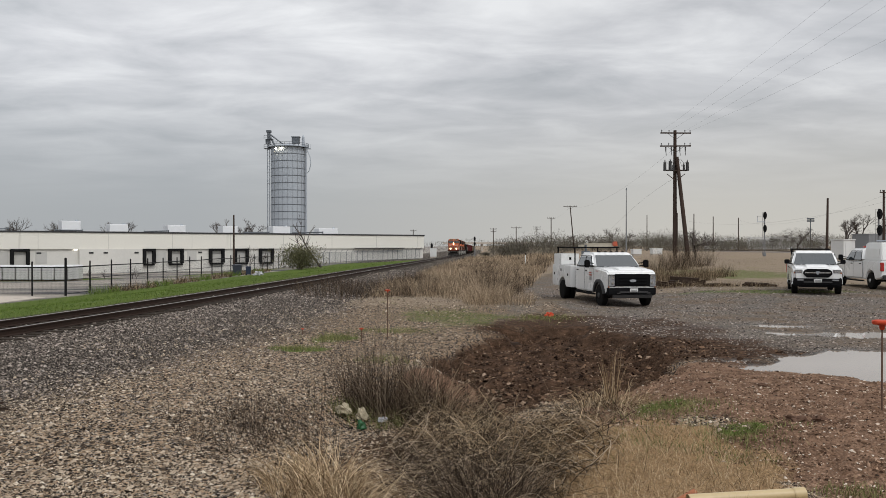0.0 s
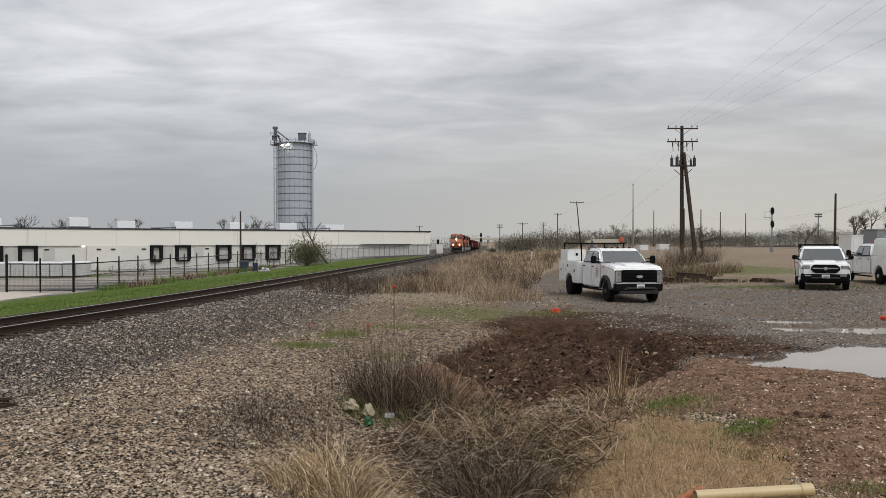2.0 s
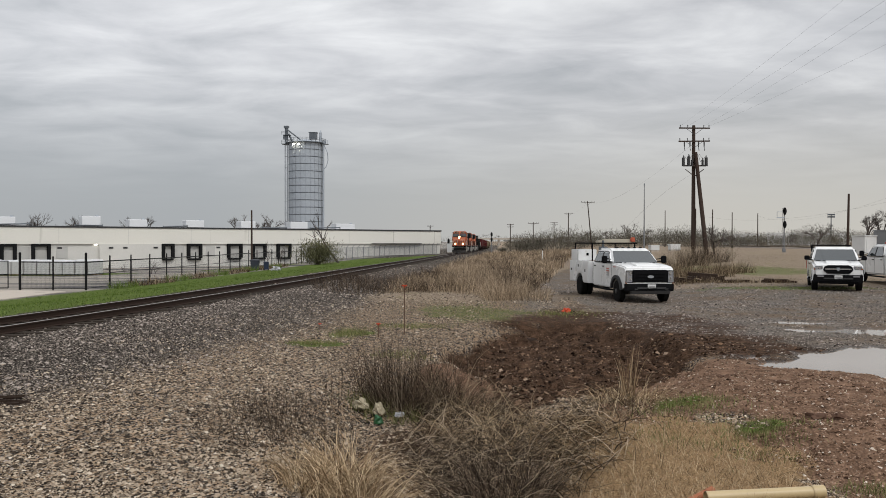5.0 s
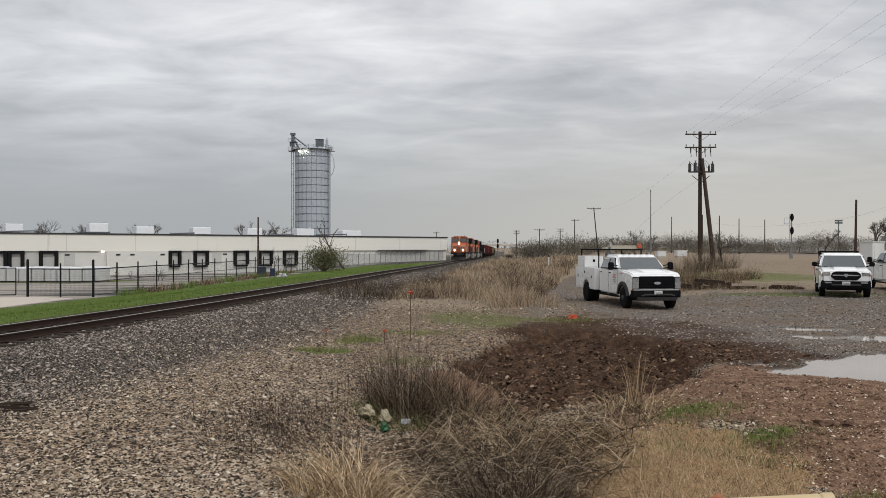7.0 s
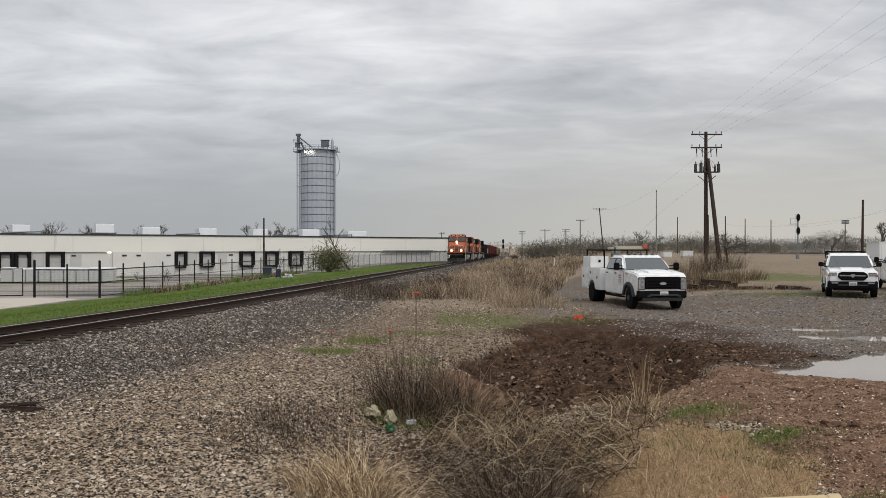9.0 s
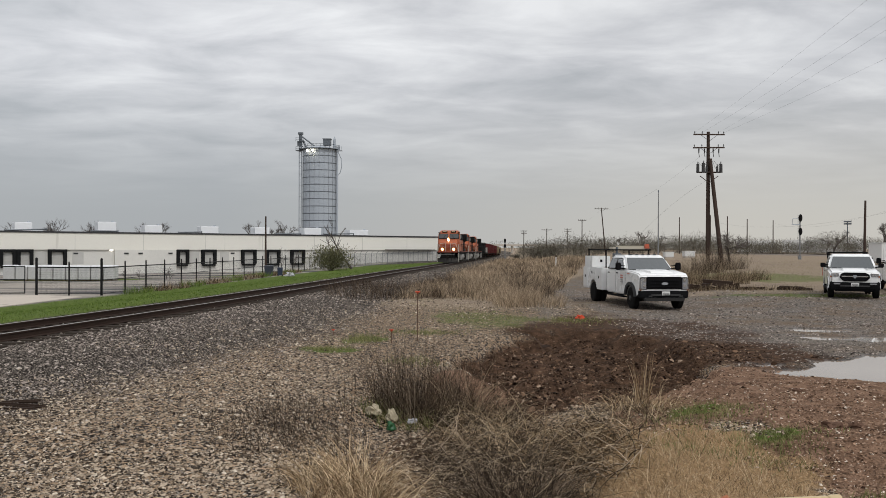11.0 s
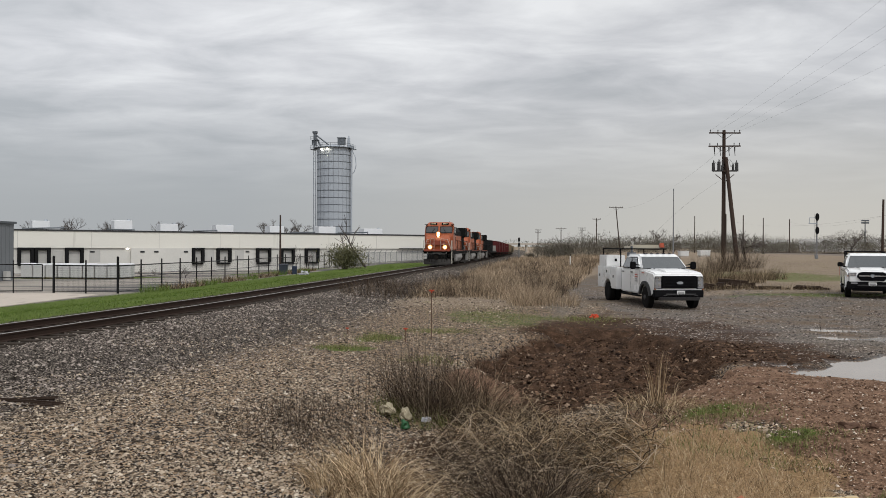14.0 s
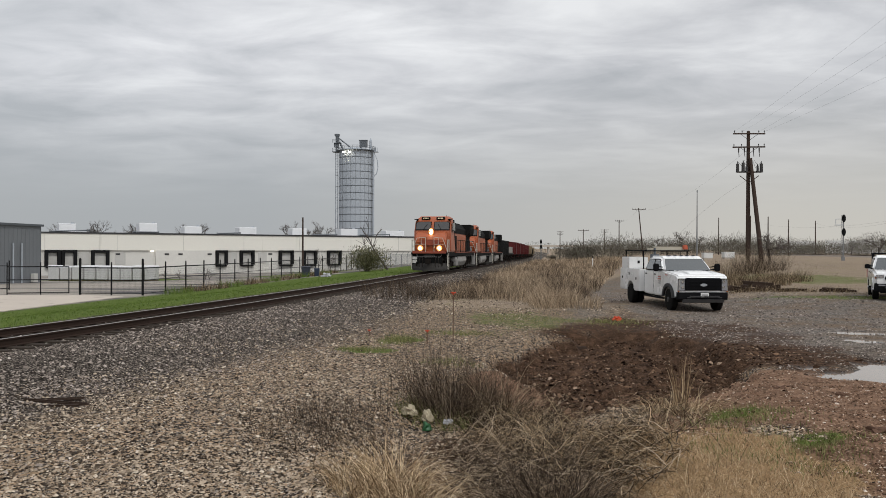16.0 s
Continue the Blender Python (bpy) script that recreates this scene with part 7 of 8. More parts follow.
def build_brush():
    bush = thing("bramble_bush", pose(0, 0, 0), "leafless dark brown bush in the ditch", "bush")
    for nm, n, ln, lf, dr, w, sg, wb, lo, mt, cx, cy, rx in (("stem", 480, (0.5, 1.55), (0.65, 1.5), (-0.7, 0.3), 0.009, 7, 0.30, 0.0, "weed", -1.0, 13.2, 0.58),
                                                             ("stem", 240, (0.4, 1.2), (0.6, 1.5), (-0.5, 0.6), 0.009, 7, 0.28, 0.0, "weed", -0.45, 13.0, 0.40),
                                                             ("twig", 900, (0.12, 0.45), (0.3, 1.4), (-0.3, 0.8), 0.005, 3, 0.35, 0.7, "weed", -0.85, 13.1, 0.62),
                                                             ("thin_stem", 240, (0.4, 1.35), (0.65, 1.5), (-0.5, 0.8), 0.007, 6, 0.3, 0.0, "vine", -0.8, 13.0, 0.5),
                                                             ("pale_stem", 210, (0.6, 1.5), (0.9, 1.5), (0.4, 2.4), 0.010, 8, 0.22, 0.0, "straw_dim", -0.12, 13.0, 0.36)):
        ob = clump(nm, cx, cy, rx, 0.5, n, ln, lf, dr, w, mt, "", "", sg, False, wb, True, lo)
        ob.parent = bush
        tagged(ob, kind="stuff")
    clump("vine_tangle", 0.15, 10.6, 0.95, 1.7, 750, (0.4, 1.1), (0.0, 0.9), (0.6, 3.2), 0.013, "vine", "tangle of dead grey vines in the ditch", "dead vines", 8, False, 0.35, False, 0.25)
    clump("vine_tangle", 0.6, 9.2, 0.95, 1.4, 430, (0.3, 0.9), (0.0, 0.8), (0.6, 2.8), 0.012, "straw_dim", "tangle of dead grey vines in the ditch", "dead vines", 7, False, 0.35, False, 0.22)
    clump("vine_tangle", 0.15, 9.9, 0.95, 1.7, 480, (0.25, 0.7), (0.0, 1.0), (0.4, 2.6), 0.010, "weed", "dark tangle of dead stems in the ditch", "dead vines", 5, False, 0.3, False, 0.15)
    clump("bramble_mound", 0.45, 8.3, 0.42, 0.55, 520, (0.2, 0.75), (0.3, 1.5), (0.0, 2.2), 0.008, "weed", "dark mound of leafless bramble", "bush", 6, False, 0.4, True, 0.25)
    clump("bramble_mound", 0.5, 8.3, 0.5, 0.6, 220, (0.4, 1.0), (0.4, 1.3), (0.8, 2.8), 0.009, "vine", "pale stems arching over the bramble mound", "dead vines", 8, False, 0.3, True, 0.2)
    clump("vine_tangle", 1.05, 10.3, 0.75, 1.0, 360, (0.5, 1.2), (0.0, 0.9), (1.0, 3.4), 0.013, "straw", "bleached curling vines over the ditch edge", "dead vines", 9, False, 0.35, False, 0.15)
    clump("vine_tangle", 0.2, 11.2, 0.7, 0.9, 300, (0.5, 1.2), (0.2, 1.1), (1.2, 3.2), 0.012, "straw", "bleached curling vines over the ditch edge", "dead vines", 9, False, 0.3, False, 0.15)
    for cx, cy, rx, ry, n, ln in ((-1.25, 8.9, 0.32, 0.30, 620, (0.5, 1.25)), (-1.05, 8.1, 0.40, 0.34, 620, (0.4, 1.05)), (-1.5, 8.0, 0.30, 0.3, 300, (0.3, 0.8))):
        clump("straw_tussock", cx, cy, rx, ry, n, ln, (0.9, 1.5), (1.4, 3.4), 0.010, "straw", "pale arching tussock of dry straw", "dry grass", 8, True, 0.16, True)
    clump("straw_tussock", 0.15, 12.7, 0.4, 0.5, 620, (0.5, 1.2), (0.5, 1.45), (1.2, 3.0), 0.011, "straw_dim", "drooping tussock of old straw at the ditch edge", "dry grass", 8, True, 0.22, True)
    clump("straw_tussock", 0.55, 11.7, 0.5, 0.7, 620, (0.4, 1.0), (0.2, 1.3), (1.0, 2.8), 0.011, "straw_dim", "drooping tussock of old straw at the ditch edge", "dry grass", 8, True, 0.25, False)
    clump("vine_tangle", 1.2, 9.9, 0.8, 1.2, 380, (0.6, 1.4), (0.1, 0.8), (1.0, 3.2), 0.013, "vine", "pale arching dead vines over the ditch", "dead vines", 8, False, 0.3, False, 0.12)
    clump("straw_tussock", 1.15, 10.3, 0.7, 0.9, 800, (0.3, 0.8), (0.0, 1.0), (0.6, 2.2), 0.010, "straw_dim", "flattened tussock of old straw", "dry grass", 6, True, 0.35, False)
    clump("straw_tussock", 2.5, 12.0, 0.5, 0.4, 420, (0.3, 0.7), (0.0, 1.1), (0.8, 2.8), 0.011, "straw", "pale straw tussock on the dug soil", "dry grass", 7, True, 0.28, True)
    clump("straw_tussock", 2.5, 12.1, 0.10, 0.08, 36, (0.45, 0.85), (1.3, 1.57), (0.0, 0.5), 0.012, "straw", "upright bunch of pale straw on the dug soil", "dry grass", 6, True, 0.12, True)
    clump("straw_tussock", 2.1, 11.4, 0.6, 0.6, 420, (0.3, 0.8), (0.0, 1.0), (0.6, 2.0), 0.010, "straw_dim", "pale straw tussock on the dug soil", "dry grass", 6, True, 0.35, False)
    for cx, cy, n in ((-2.5, 9.6, 150), (-2.9, 10.4, 150), (-2.1, 10.5, 190), (-1.9, 9.4, 130), (-1.75, 10.3, 170), (-2.5, 11.2, 160), (-2.0, 11.6, 150), (-3.2, 11.2, 70)):
        clump("low_bramble", cx, cy, 0.55, 0.6, n, (0.12, 0.5), (0.2, 1.5), (-0.6, 1.2), 0.0065, "weed", "low dark leafless bramble on the gravel", "bush", 5, False, 0.45, True)
    for cx, cy in ((-1.85, 12.2), (-1.5, 13.0), (-2.3, 10.2), (-1.95, 13.6), (0.4, 15.0)):
        clump("dead_stalks", cx, cy, 0.12, 0.12, 9, (0.5, 1.15), (1.2, 1.55), (-0.1, 0.4), 0.007, "weed", "thin dead weed stalks", "weed", 4, False, 0.1, True)
    for cx, cy in ((1.9, 8.6), (3.05, 9.3), (3.0, 8.3), (2.4, 9.2)):
        clump("straw_stalks", cx, cy, 0.25, 0.2, 8, (0.2, 0.6), (0.6, 1.5), (-0.1, 0.8), 0.007, "straw", "few pale dry stalks on the turf", "weed", 4, False, 0.15, True)
    # rank growth along the foot of the yard fence
    for k in range(14):
        cy = 58 + k * 3.6
        clump("fence_weeds", -24.2 + 0.022 * (cy - 54), cy, 0.9, 1.9, 260, (0.2, 0.75), (0.9, 1.55), (0.0, 0.9), 0.022 + 0.0002 * cy, "straw_dim" if k % 3 else "grass", "rank weeds along the foot of the yard fence", "weed", 3, True, 0.1, True)
    # dark weeds at the near edge of the dry-grass field
    for cx, cy, n in ((-4.9, 37, 480), (-3.4, 39, 520), (-1.8, 39.5, 480), (-5.0, 44, 480), (-2.4, 45, 420), (-0.4, 40, 420), (-6.2, 41, 300)):
        clump("dead_weed_patch", cx, cy, 1.7, 2.6, n, (0.25, 0.85), (0.9, 1.55), (0.0, 0.7), 0.012, "weed", "dark patch of dead weeds before the dry grass", "weed", 3, False, 0.2, True)
    for cx, cy, n, L in ((2.2, 36, 900, 1.15), (1.6, 33.5, 700, 0.85), (2.4, 42, 800, 1.1), (2.9, 33, 500, 0.7)):
        clump("tall_straw", cx, cy, 0.8, 1.6, n, (0.5, L), (1.0, 1.55), (0.2, 1.0), 0.013, "field", "tall pale straw at the edge of the lot", "dry grass", 5, True, 0.16, True)
    for cx, cy, n in ((11.4, 42.4, 220), (12.6, 42.5, 260), (13.9, 42.7, 260), (15.2, 42.8, 200), (16.6, 42.2, 160)):
        clump("dry_weeds", cx, cy, 0.8, 0.5, n, (0.12, 0.5), (0.7, 1.5), (0.0, 1.2), 0.014, "straw_dim", "dry brown weeds over the scrap heap", "weed", 3, True, 0.2, True)
    # scrub round the double pole
    for cx, cy, n, L in ((21.5, 76, 300, 2.6), (23.4, 78, 420, 3.0), (25.2, 80, 260, 2.4), (17.5, 66, 360, 1.6), (20.0, 70, 400, 1.9)):
        clump("leafless_scrub", cx, cy, 1.3, 1.6, n, (0.8, L), (0.8, 1.5), (-0.3, 0.5), 0.016, "vine", "leafless grey scrub round the wooden pole", "bush", 5, False, 0.25, True)
    for cx, cy, n in ((13.5, 49, 900), (15.5, 51, 900), (17.5, 55, 800), (12.2, 50, 600), (19.0, 57, 600), (14.5, 57, 700)):
        clump("dry_weeds", cx, cy, 1.4, 2.0, n, (0.3, 0.95), (0.9, 1.55), (0.0, 0.8), 0.016, "straw_dim", "dry brown weeds beside the scrap heap", "weed", 3, True, 0.1, True)


build_brush()


# ---- trees and distant woods ----
def bare_tree(x, y, h, spread, seed, label, mat="twig", lean=(0, 0), depth=5, group="leafless trees", z=None, thick=None):
    rnd = random.Random(seed)
    z = gz(x, y) if z is None else z
    tr = thing("bare_tree", pose(x, y, z), label, "tree", group)
    trunk, crown = BM(), BM()

    def grow(p, d, length, r, level):
        q = p + d * length
        rod(trunk if level < 2 else crown, p, q, r, r * 0.66, n=6 if level < 2 else 3, caps=False)
        if level >= depth:
            return
        for k in range(3 if level < 3 else 4):
            nd = (d + Vector((rnd.gauss(0, spread), rnd.gauss(0, spread), rnd.gauss(0.12, 0.25)))).normalized()
            grow(p.lerp(q, rnd.uniform(0.55, 1.0)), nd, length * rnd.uniform(0.55, 0.82), r * 0.58, level + 1)
    grow(Vector((0, 0, -0.2)), Vector((lean[0], lean[1], 1)).normalized(), h * 0.34, thick or h * 0.026, 0)
    part("trunk", trunk, mat, tr)
    part("crown", crown, mat, tr)
    return tr


for i, (x, y, h) in enumerate(((-62, 246, 12.5), (-67, 250, 13), (-58, 252, 12), (-95, 240, 12), (-102, 244, 12.5), (-110, 236, 12), (-124, 236, 12.5), (-132, 232, 12), (-116, 240, 12))):
    bare_tree(x, y, h * 1.25, 0.5, 100 + i, "leafless tree showing above the warehouse roof", z=-3)
for i, (x, y, h) in enumerate(((78, 158, 9.5), (82, 160, 10), (87, 162, 8.5), (90, 158, 9), (95, 166, 9), (73, 168, 7), (61, 300, 9), (53, 290, 8), (70, 310, 8), (47, 300, 7), (80, 300, 8))):
    bare_tree(x, y, h, 0.55, 200 + i, "leafless tree in the far woods")
for i in range(12):
    bb = radians(3.5 + i * 2.0 + 0.5 * math.sin(i * 2.3))
    dd = 215 + 60 * abs(math.sin(i * 1.7))
    bare_tree(dd * math.sin(bb), dd * math.cos(bb), 4.8 + 2.0 * abs(math.sin(i * 3.1)), 0.6, 400 + i, "leafless tree in the far woods", "woods")
bare_tree(-18.4, 124, 11.0, 0.45, 301, "leaning leafless tree behind the fence", lean=(-0.75, 0), depth=3, thick=0.2)
bare_tree(-26.5, 112, 4.0, 0.35, 302, "small leafless shrub behind the fence", depth=4, thick=0.06)
bare_tree(-23.0, 104, 3.4, 0.4, 304, "small leafless shrub behind the fence", depth=4, thick=0.05)
bare_tree(24.6, 79.5, 5.0, 0.6, 303, "leafless thorn tree beside the wooden pole", depth=5, thick=0.14)
for i, (x, y, h) in enumerate(((-41.5, 96, 2.0), (-39.0, 94, 1.6), (-33.5, 88, 1.9), (-31.6, 84, 1.5))):
    bare_tree(x, y, h, 0.6, 320 + i, "small dark leafless shrub in the yard", depth=4, thick=0.04)


def build_green_bush():
    n = 8000
    c = R.normal(0, 1, (n, 3)) * np.array([1.25, 0.8, 0.85]) + np.array([0, 0, 1.55])
    c = c[(c[:, 2] > 0.1) & (c[:, 2] < 3.7)]
    c += np.array([-19.9, 114.0, gz(-19.9, 114.0)])
    n = len(c)
    bush = thing("evergreen_bush", pose(0, 0, 0), "dull olive-green bush at the fence", "bush")
    strands("leaf_crown", c, R.uniform(0, 6.283, n), R.uniform(-0.4, 1.5, n), R.uniform(0.15, 0.4, n), np.full(n, 0.11), R.uniform(0, 1, n), "leaf", segs=2, parent=bush)
    k = 60
    a = R.uniform(0, 6.283, k)
    base = np.tile(np.array([[-19.9, 114.0, gz(-19.9, 114.0)]]), (k, 1)) + R.normal(0, 0.2, (k, 3)) * np.array([1, 1, 0])
    strands("stem", base, a, R.uniform(0.8, 1.5, k), R.uniform(1.5, 3.2, k), np.full(k, 0.06), R.uniform(-0.2, 0.4, k), "twig", segs=4, parent=bush, blade=False, wob=0.15)


build_green_bush()


def build_far_woods():
    # rounded leafless crowns standing shoulder to shoulder
    m = 170
    cb, cd = R.uniform(3.0, 31.5, m), R.uniform(200, 330, m)
    cd = np.where((cb < 8.0) & (R.uniform(0, 1, m) < 0.7), R.uniform(178, 205, m), cd)
    ch = R.uniform(2.6, 5.4, m) * (0.75 + 0.5 * fbm(cb * 1.3, cb * 0 + 2, 97, 3)) * (0.6 + 0.4 * cd / 220) * S((cb - 2.4) / 1.6)
    k = np.repeat(np.arange(m), 850)
    u = R.normal(0, 1, (len(k), 3))
    u /= np.linalg.norm(u, axis=1)[:, None]
    u *= (R.uniform(0.0, 1, len(k)) ** 0.45)[:, None]
    bx, by = (cd * np.sin(np.radians(cb)))[k], (cd * np.cos(np.radians(cb)))[k]
    px_, py_ = bx + u[:, 0] * ch[k] * 0.8, by + u[:, 1] * ch[k] * 0.8
    base = on_ground(px_, py_)
    base[:, 2] += ch[k] * (0.52 + 0.5 * u[:, 2])
    n = len(k)
    strands("woodland_crowns", base, np.arctan2(u[:, 0], u[:, 1]), R.uniform(-0.2, 1.5, n), R.uniform(0.25, 0.7, n), np.full(n, 0.062) * R.uniform(0.5, 1.4, n), R.uniform(-0.3, 0.5, n), "woods", "rounded leafless crowns in the belt of woods", "woods", 1)
    n = 50000
    b = R.uniform(-1, 31, n)            # bearing in degrees, t = share of the height
    dist = 230 + 90 * R.uniform(0, 1, n) + 30 * np.sin(b)
    near = (b > 3.2) & (b < 8.5)
    dist = np.where(near & (R.uniform(0, 1, n) < 0.75), 175 + 40 * R.uniform(0, 1, n), dist)
    bb = b * 2.2
    top = 3.9 + 7.5 * (fbm(bb * 1.6, dist * 0.03, 91, 5) - 0.36) + 1.8 * np.exp(-((b - 13.5) / 2.5) ** 2) + 0.4 * np.exp(-((b - 6.4) / 1.6) ** 2) - 1.4 * S((b - 17) / 4) * 1.5 + 3.0 * S((b - 25.5) / 1.5)
    top = top * S((b - 2.2) / 2.2) * (0.72 + 0.28 * dist / 250)
    keep = top > 0.5
    b, dist, top = b[keep], dist[keep], top[keep]
    n = len(b)
    x, y = dist * np.sin(np.radians(b)), dist * np.cos(np.radians(b))
    base = on_ground(x, y)
    base[:, 2] += top * R.uniform(0, 0.95, n) ** 1.5
    strands("far_woods", base, R.uniform(0, 6.283, n), R.uniform(-0.2, 1.5, n), R.uniform(0.2, 0.6, n), np.full(n, 0.085) * R.uniform(0.4, 1.2, n), R.uniform(-0.3, 0.5, n), "woods", "belt of leafless grey-brown trees on the horizon", "woods", 1)
    # a second, lower belt behind, all round the place
    n = 24000
    b, dist = R.uniform(-180, 180, n), R.uniform(520, 700, n)
    b = np.where(R.uniform(0, 1, n) < 0.7, R.uniform(-38, 34, n), b)
    top = 7 + 8 * (fbm(b * 1.1, b * 0 + 3, 95, 4) - 0.3)
    x, y = dist * np.sin(np.radians(b)), dist * np.cos(np.radians(b))
    base = on_ground(x, y)
    base[:, 2] += top * R.uniform(0, 0.9, n)
    strands("horizon_woods", base, R.uniform(0, 6.283, n), R.uniform(-0.3, 1.5, n), R.uniform(0.5, 1.3, n), np.full(n, 0.36), R.uniform(-0.3, 0.5, n), "woods", "low grey woods far off on the horizon", "woods", 1)


build_far_woods()


# ---- far things on the lot's other side ----
M["steel_white"] = material("white_sheet", (0.66, 0.66, 0.65), (0.58, 0.58, 0.57), 0.6, 0.1, 0.4, 5, 0.05, (0.36, 0.34, 0.31), 0.12, streak=True)
M["steel_grey"] = material("grey_sheet", (0.24, 0.245, 0.25), (0.19, 0.195, 0.2), 0.6, 0.2, 0.4, 5, 0.05, (0.12, 0.11, 0.1), 0.15, streak=True)


def cabin(name, x, y, turn, w, d, h, mat, label, category):
    c = thing(name, pose(x, y, gz(x, y), 0, 0, turn), label, category)
    bm = BM()
    box(bm, (0, 0, h / 2 + 0.25), (w, d, h))
    part("body", bm, mat, c, bevel=0.03, seg=1)
    bm = BM()
    box(bm, (0, 0, h + 0.31), (w + 0.12, d + 0.12, 0.12))
    part("roof", bm, mat, c)
    bm = BM()
    box(bm, (0, 0, 0.12), (w * 0.9, d * 0.9, 0.26))
    part("plinth", bm, "concrete", c)
    bm = BM()
    box(bm, (-w * 0.2, -d / 2 - 0.015, h * 0.45 + 0.25), (w * 0.3, 0.04, h * 0.78))
    part("door", bm, mat, c)
    for k in range(int(w / 0.6)):
        bm = BM()
        box(bm, (-w / 2 + 0.3 + 0.6 * k, d / 2 + 0.0, h / 2 + 0.25), (0.05, 0.08, h - 0.1))
        part("panel_rib", bm, mat, c)


cabin("signal_cabinet", 33.6, 142, 8, 1.5, 1.3, 0.75, "steel_white", "small white railway equipment cabinet", "cabinet")
cabin("signal_cabinet", 37.6, 144, 8, 1.8, 1.3, 0.85, "steel_white", "small white railway equipment cabinet", "cabinet")
cabin("storage_box", 50.0, 102, 20, 1.9, 2.0, 2.2, "steel_white", "white metal storage box behind the pickups", "container")
cabin("equipment_house", 54.5, 104, 20, 3.4, 2.6, 2.9, "steel_grey", "grey metal equipment house by the signal", "shed")
cabin("signal_cabinet", -2.4, 202, 0, 1.6, 1.3, 2.0, "steel_white", "white equipment cabinet beside the track", "cabinet")
for x, y, w, h in ((143, 340, 30, 5.0), (118, 345, 14, 4.6)):
    cabin("far_shed", x, y, -22, w, 12, h, "steel_white", "long pale shed far behind the woods", "shed")

ov = thing("overpass", pose(26, 420, 0), "grey road overpass far down the line", "bridge")
bm = BM()
box(bm, (0, 0, 3.6), (52, 8, 0.9))
part("deck", bm, "concrete", ov)
for dx in (-16, -6, 6, 16):
    bm = BM()
    box(bm, (dx, 0, 1.5), (1.0, 6, 3.6))
    part("pier", bm, "concrete", ov)


M["bed"] = material("ballast_bed", (0.26, 0.22, 0.185), (0.16, 0.135, 0.115), 0.95, 0, 1.2, 9, 0.4)


def side_track():
    st = thing("side_track", pose(79.5, 0, 0), "second railway track with rusty rails beyond the lot", "railway track")
    bm = BM()
    ys = np.arange(70, 330, 10.0)
    zs = [gz(79.5, float(v)) + 0.30 for v in ys]
    prev = None
    for v, z in zip(ys, zs):
        ring = [bm.verts.new((o, v, z + dz)) for o, dz in ((-2.6, -0.45), (-1.6, 0.0), (1.6, 0.0), (2.6, -0.45))]
        if prev:
            for a in range(3):
                bm.faces.new((prev[a], prev[a + 1], ring[a + 1], ring[a]))
        prev = ring
    part("ballast_bed", bm, "bed", st, "pale brown ballast bed")
    for o in (-0.75, 0.75):
        bm = BM()
        for (a, za), (b, zb_) in zip(zip(ys, zs), zip(ys[1:], zs[1:])):
            rod(bm, (o, a, za + 0.1), (o, b, zb_ + 0.1), 0.07, n=4)
        part("rail", bm, "rail", st)


side_track()

# ---- small things on the ground ----
M["clod_lump"] = material("clod_lump", (0.085, 0.05, 0.035), (0.14, 0.085, 0.06), 0.95, 0, 6, 40, 0.6)
M["stake_wood"] = material("stake", (0.10, 0.06, 0.045), (0.15, 0.095, 0.07), 0.85, 0, 5, 40, 0.2)
M["flag_orange"] = material("flag_orange", (0.52, 0.07, 0.03), (0.42, 0.055, 0.025), 0.6, 0, 5, 20, 0.1)
M["pvc"] = material("pvc_yellow", (0.50, 0.385, 0.21), (0.42, 0.32, 0.17), 0.4, 0, 3, 20, 0.05, (0.26, 0.19, 0.11), 0.15)
M["pipe_rust"] = material("pipe_rust", (0.36, 0.14, 0.07), (0.27, 0.10, 0.055), 0.7, 0, 3, 20, 0.2)
M["old_wood"] = material("old_wood", (0.022, 0.015, 0.012), (0.06, 0.042, 0.032), 0.9, 0, 2, 25, 0.6)
M["trash_cream"] = material("crumpled_paper", (0.48, 0.42, 0.30), (0.30, 0.26, 0.18), 0.6, 0, 6, 30, 0.5)
M["trash_green"] = material("green_wrapper", (0.02, 0.11, 0.035), (0.015, 0.07, 0.025), 0.4, 0, 6, 30, 0.3)
M["post_white"] = material("post_white", (0.7, 0.7, 0.68), (0.6, 0.6, 0.58), 0.6, 0, 3, 20, 0.05)


def stake(x, y, h, label, flag=0.14, lean=0.0):
    z = gz(x, y)
    st = thing("survey_stake", pose(x, y, z), label, "survey stake", "survey stakes")
    bm = BM()
    rod(bm, (0, 0, -0.1), (lean, 0, h), 0.014, 0.012, n=6)
    part("rod", bm, "stake_wood", st)
    bm = BM()
    f = flag
    lathe(bm, [(h - f * 0.35, f * 0.16), (h - f * 0.02, f * 0.2), (h + f * 0.02, f * 0.62), (h + f * 0.22, f * 0.66), (h + f * 0.3, f * 0.5)], (0, 0, 0), "z", 12)
    fl_ = part("flag_cap", bm, "flag_orange", st, "orange plastic flag cap", bevel=0.008)
    for v in fl_.data.vertices:
        v.co.x += lean


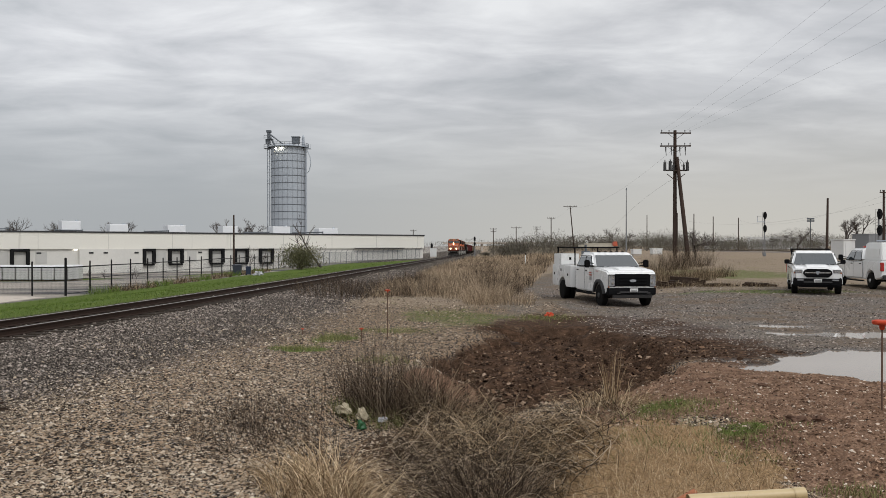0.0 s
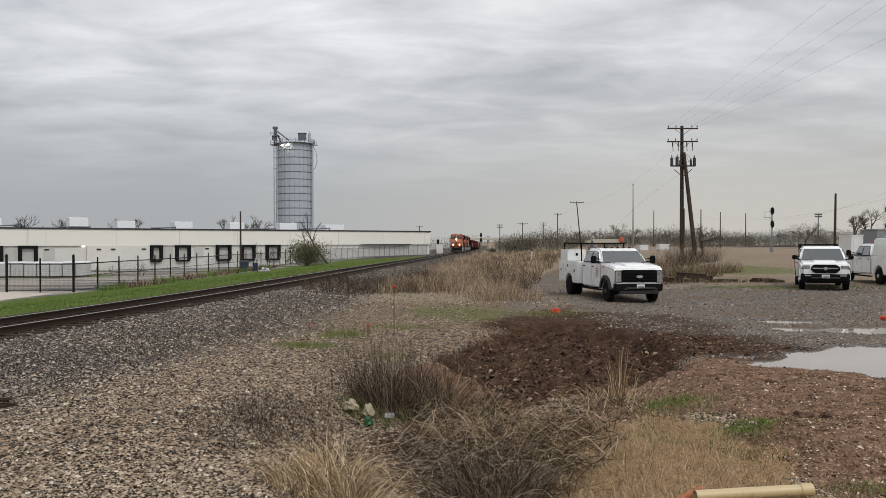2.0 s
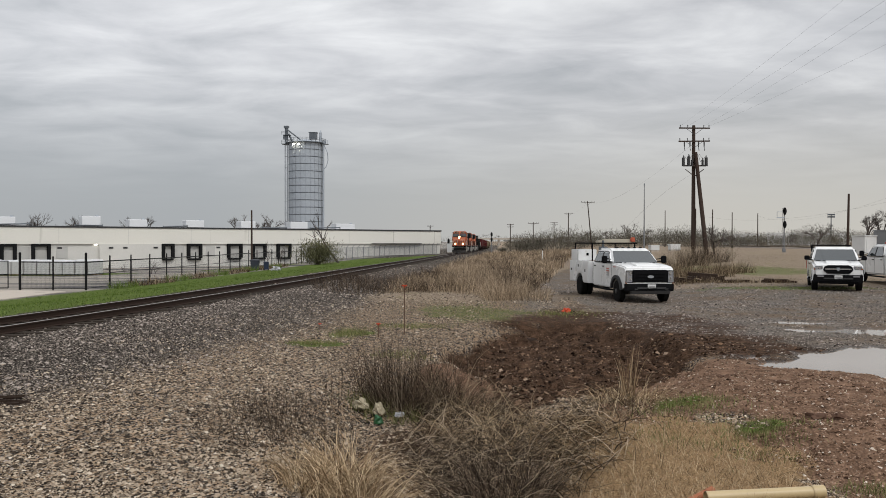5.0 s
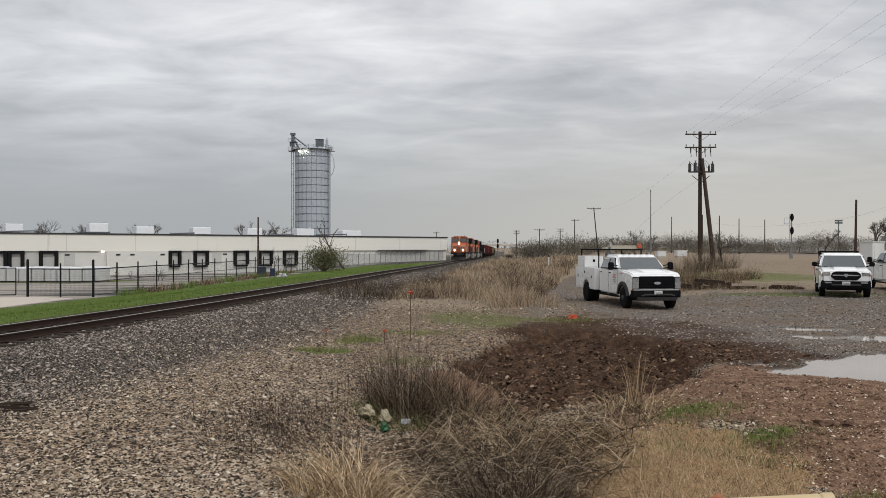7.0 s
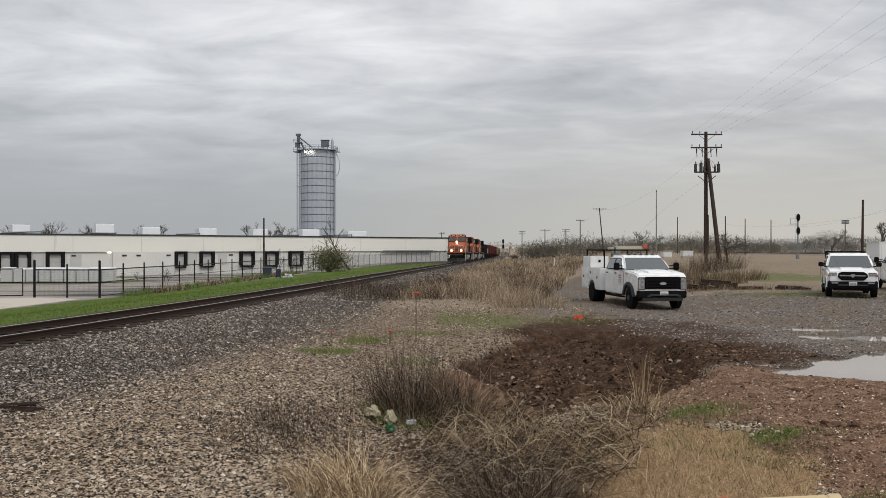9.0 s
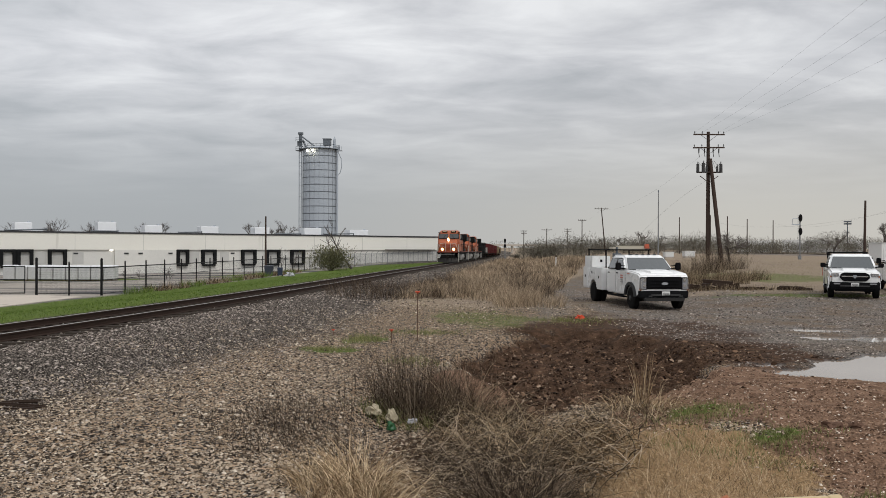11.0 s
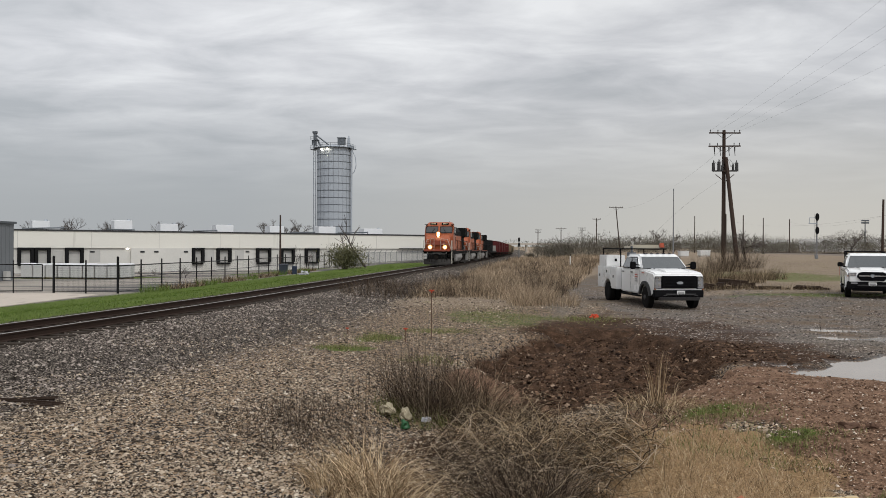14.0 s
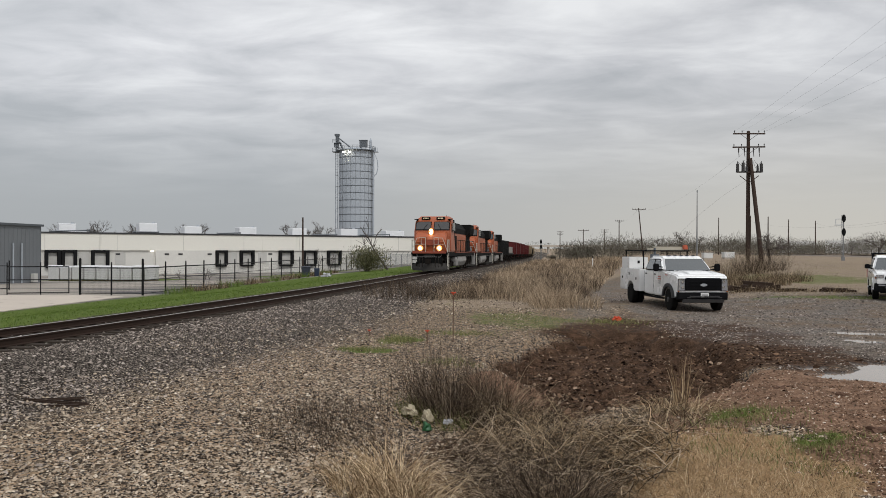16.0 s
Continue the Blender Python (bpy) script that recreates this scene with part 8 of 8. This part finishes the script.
stake(-1.40, 20.6, 1.22, "thin stake with an orange flag in the gravel", 0.11)
stake(5.6, 10.4, 1.09, "thin stake with an orange flag in the soil", 0.19)
stake(-2.0, 20.0, 0.32, "short stake with a small orange flag", 0.09)
stake(-3.7, 21.5, 0.14, "short stake with a small orange flag", 0.07)
lumpy("orange_marker", (3.55, 27.2, gz(3.55, 27.2)), (0.13, 0.11, 0.09), "flag_orange", "crumpled orange marker cloth on the ground", "marker", 5)
wm = thing("marker_post", pose(9.8, 97, gz(9.8, 97)), "short white marker post in the dry grass", "marker post")
bm = BM()
box(bm, (0, 0, 0.7), (0.11, 0.09, 1.4))
part("post", bm, "post_white", wm, bevel=0.02)
bm = BM()
box(bm, (0, 0, 1.46), (0.13, 0.11, 0.20))
part("cap", bm, "old_wood", wm, "dark cap")


def pipe(x0, y0, x1, y1, r, mat, label, up=0.0):
    a, b = Vector((x0, y0, gz(x0, y0) + r + up)), Vector((x1, y1, gz(x1, y1) + r + up))
    bm = BM()
    rod(bm, a, b, r, r, n=20, caps=False)
    rod(bm, a, b, r * 0.9, r * 0.9, n=20, caps=False)
    d = (b - a).normalized()
    q = d.to_track_quat("Z", "Y")
    ob = thing("pipe", pose(0, 0, 0), label, "pipe")
    part("tube", bm, mat, ob, smooth=True)
    bm = BM()
    rod(bm, b - d * 0.12, b - d * 0.004, r * 1.12, r * 1.12, n=20, caps=False)
    rod(bm, b - d * 0.12, b - d * 0.10, r * 0.85, r * 0.85, n=20)
    part("socket_end", bm, mat, ob, smooth=True)


pipe(2.19, 7.28, 3.30, 7.44, 0.052, "pvc", "pale yellow plastic pipe lying on the grass", 0.03)
pipe(1.84, 7.15, 2.36, 7.65, 0.032, "pipe_rust", "rust-orange pipe half sunk in the grass", 0.0)


def timber(x, y, length, w, h, turn, label, tilt=0.0, name="old_timber", up=0.0):
    bm = BM()
    box(bm, (0, 0, h / 2), (length, w, h))
    for v in bm.verts:
        v.co += Vector((R.uniform(-0.06, 0.06), R.uniform(-0.2, 0.2) * w, R.uniform(-0.12, 0.12) * h))
    ob = part(name, bm, "old_wood", None, "", 0.02)
    ob.matrix_basis = pose(x, y, gz(x, y) - 0.02 + up, 0, tilt, turn)
    return tagged(ob, label, "timber", "old timbers")


timber(-6.75, 11.75, 1.1, 0.07, 0.06, -4, "dark weathered stick of broken timber on the gravel", 2)
timber(-6.95, 11.95, 0.95, 0.06, 0.05, 7, "dark weathered stick of broken timber on the gravel", -2)
timber(-6.6, 11.6, 0.5, 0.09, 0.05, 14, "dark splinter of broken timber on the gravel")
timber(1.45, 23.5, 0.42, 0.14, 0.14, -35, "broken brown timber at the edge of the digging")
timber(1.9, 22.4, 0.5, 0.1, 0.08, 40, "broken brown timber at the edge of the digging")
for x, y, l, w, h, t, ti, up in ((11.2, 43.0, 0.75, 0.16, 0.18, 20, -24, 0.1), (11.6, 43.2, 0.9, 0.18, 0.2, -40, 14, 0.05), (12.1, 43.4, 1.3, 0.2, 0.2, 8, 6, 0.05), (12.9, 43.3, 0.9, 0.22, 0.24, 10, 16, 0.12), (13.4, 43.6, 1.2, 0.2, 0.2, -24, -10, 0.05),
                              (12.4, 44.0, 0.8, 0.3, 0.3, 60, 0, 0.0), (13.0, 43.9, 1.5, 0.2, 0.18, -8, 4, 0.3), (11.9, 42.8, 0.6, 0.14, 0.12, 65, 0, 0.0), (14.1, 43.5, 0.8, 0.16, 0.14, 35, 8, 0.0), (14.8, 43.8, 1.2, 0.16, 0.14, -6, 0, 0.0),
                              (16.3, 42.8, 1.1, 0.2, 0.18, 4, 0, 0.0), (17.0, 42.6, 0.7, 0.2, 0.16, -12, 3, 0.0), (16.6, 43.1, 1.4, 0.14, 0.12, 14, 3, 0.1), (14.4, 43.2, 0.6, 0.2, 0.18, 30, 0, 0.0), (15.5, 43.0, 0.5, 0.12, 0.1, 70, 0, 0.0)):
    timber(x, y, l, w, h, t, "dark broken railway tie in a scrap heap", ti, up=up)
lumpy("crumpled_sack", (-1.53, 12.6, gz(-1.53, 12.6) + 0.10), (0.095, 0.08, 0.085), "trash_cream", "crumpled cream paper sack caught in the bush", "litter", 7)
lumpy("crumpled_sack", (-1.25, 12.55, gz(-1.25, 12.55) + 0.10), (0.08, 0.07, 0.10), "trash_cream", "crumpled cream paper sack caught in the bush", "litter", 8)
lumpy("green_wrapper", (-1.22, 12.2, gz(-1.22, 12.2) + 0.04), (0.06, 0.06, 0.085), "trash_green", "crumpled green plastic wrapper in the bush", "litter", 9)
lumpy("plastic_scrap", (-0.92, 12.45, gz(-0.92, 12.45) + 0.10), (0.06, 0.05, 0.05), "bag", "torn white plastic scrap in the bush", "litter", 10)
for k, (x, y, s) in enumerate(((4.35, 10.0, 0.16), (4.6, 9.95, 0.12), (5.35, 9.3, 0.1), (4.05, 9.7, 0.1), (6.1, 9.6, 0.09), (3.4, 13.8, 0.12), (4.3, 13.3, 0.13), (4.9, 12.5, 0.1))):
    lumpy("soil_lump", (x, y, gz(x, y)), (s * 0.7, s * 0.5, s * 0.35), "clod_lump", "large brown lump of dug soil", "soil lump", 20 + k, "soil lumps")


# ---- motion: the train comes on at an even pace ----
SPEED, FRONT_AT_START = 9.55, 217.5
ARC_Y = np.arange(0, 700, 0.5)
ARC_S = np.concatenate([[0], np.cumsum(np.hypot(np.diff(track_x(ARC_Y)), 0.5))])


def on_track(arc):
    y = float(np.interp(arc, ARC_S, ARC_Y))
    return Vector((float(track_x(y)), y, RAIL_Z - float(dip(y))))


def motions():
    start = float(np.interp(FRONT_AT_START, ARC_Y, ARC_S))
    times = [k * 0.8 for k in range(21)]
    for ob, offset, b0, b1 in TRAIN:
        rows = []
        for t in times:
            a = start - SPEED * t + offset
            p, q = on_track(a + b0), on_track(a + b1)
            d = (q - p).normalized()
            o = p - d * b0
            rows.append((t, pose(o.x, o.y, o.z, 0, 0, -math.degrees(math.atan2(d.x, d.y)))))
        walk(ob, rows)
    for w, y, r in WHEELS:
        step = SPEED / 15 / r
        walk(w, [(k / 15, Matrix.Translation((0, y, r)) @ Matrix.Rotation(k * step, 4, "X")) for k in range(241)])


motions()
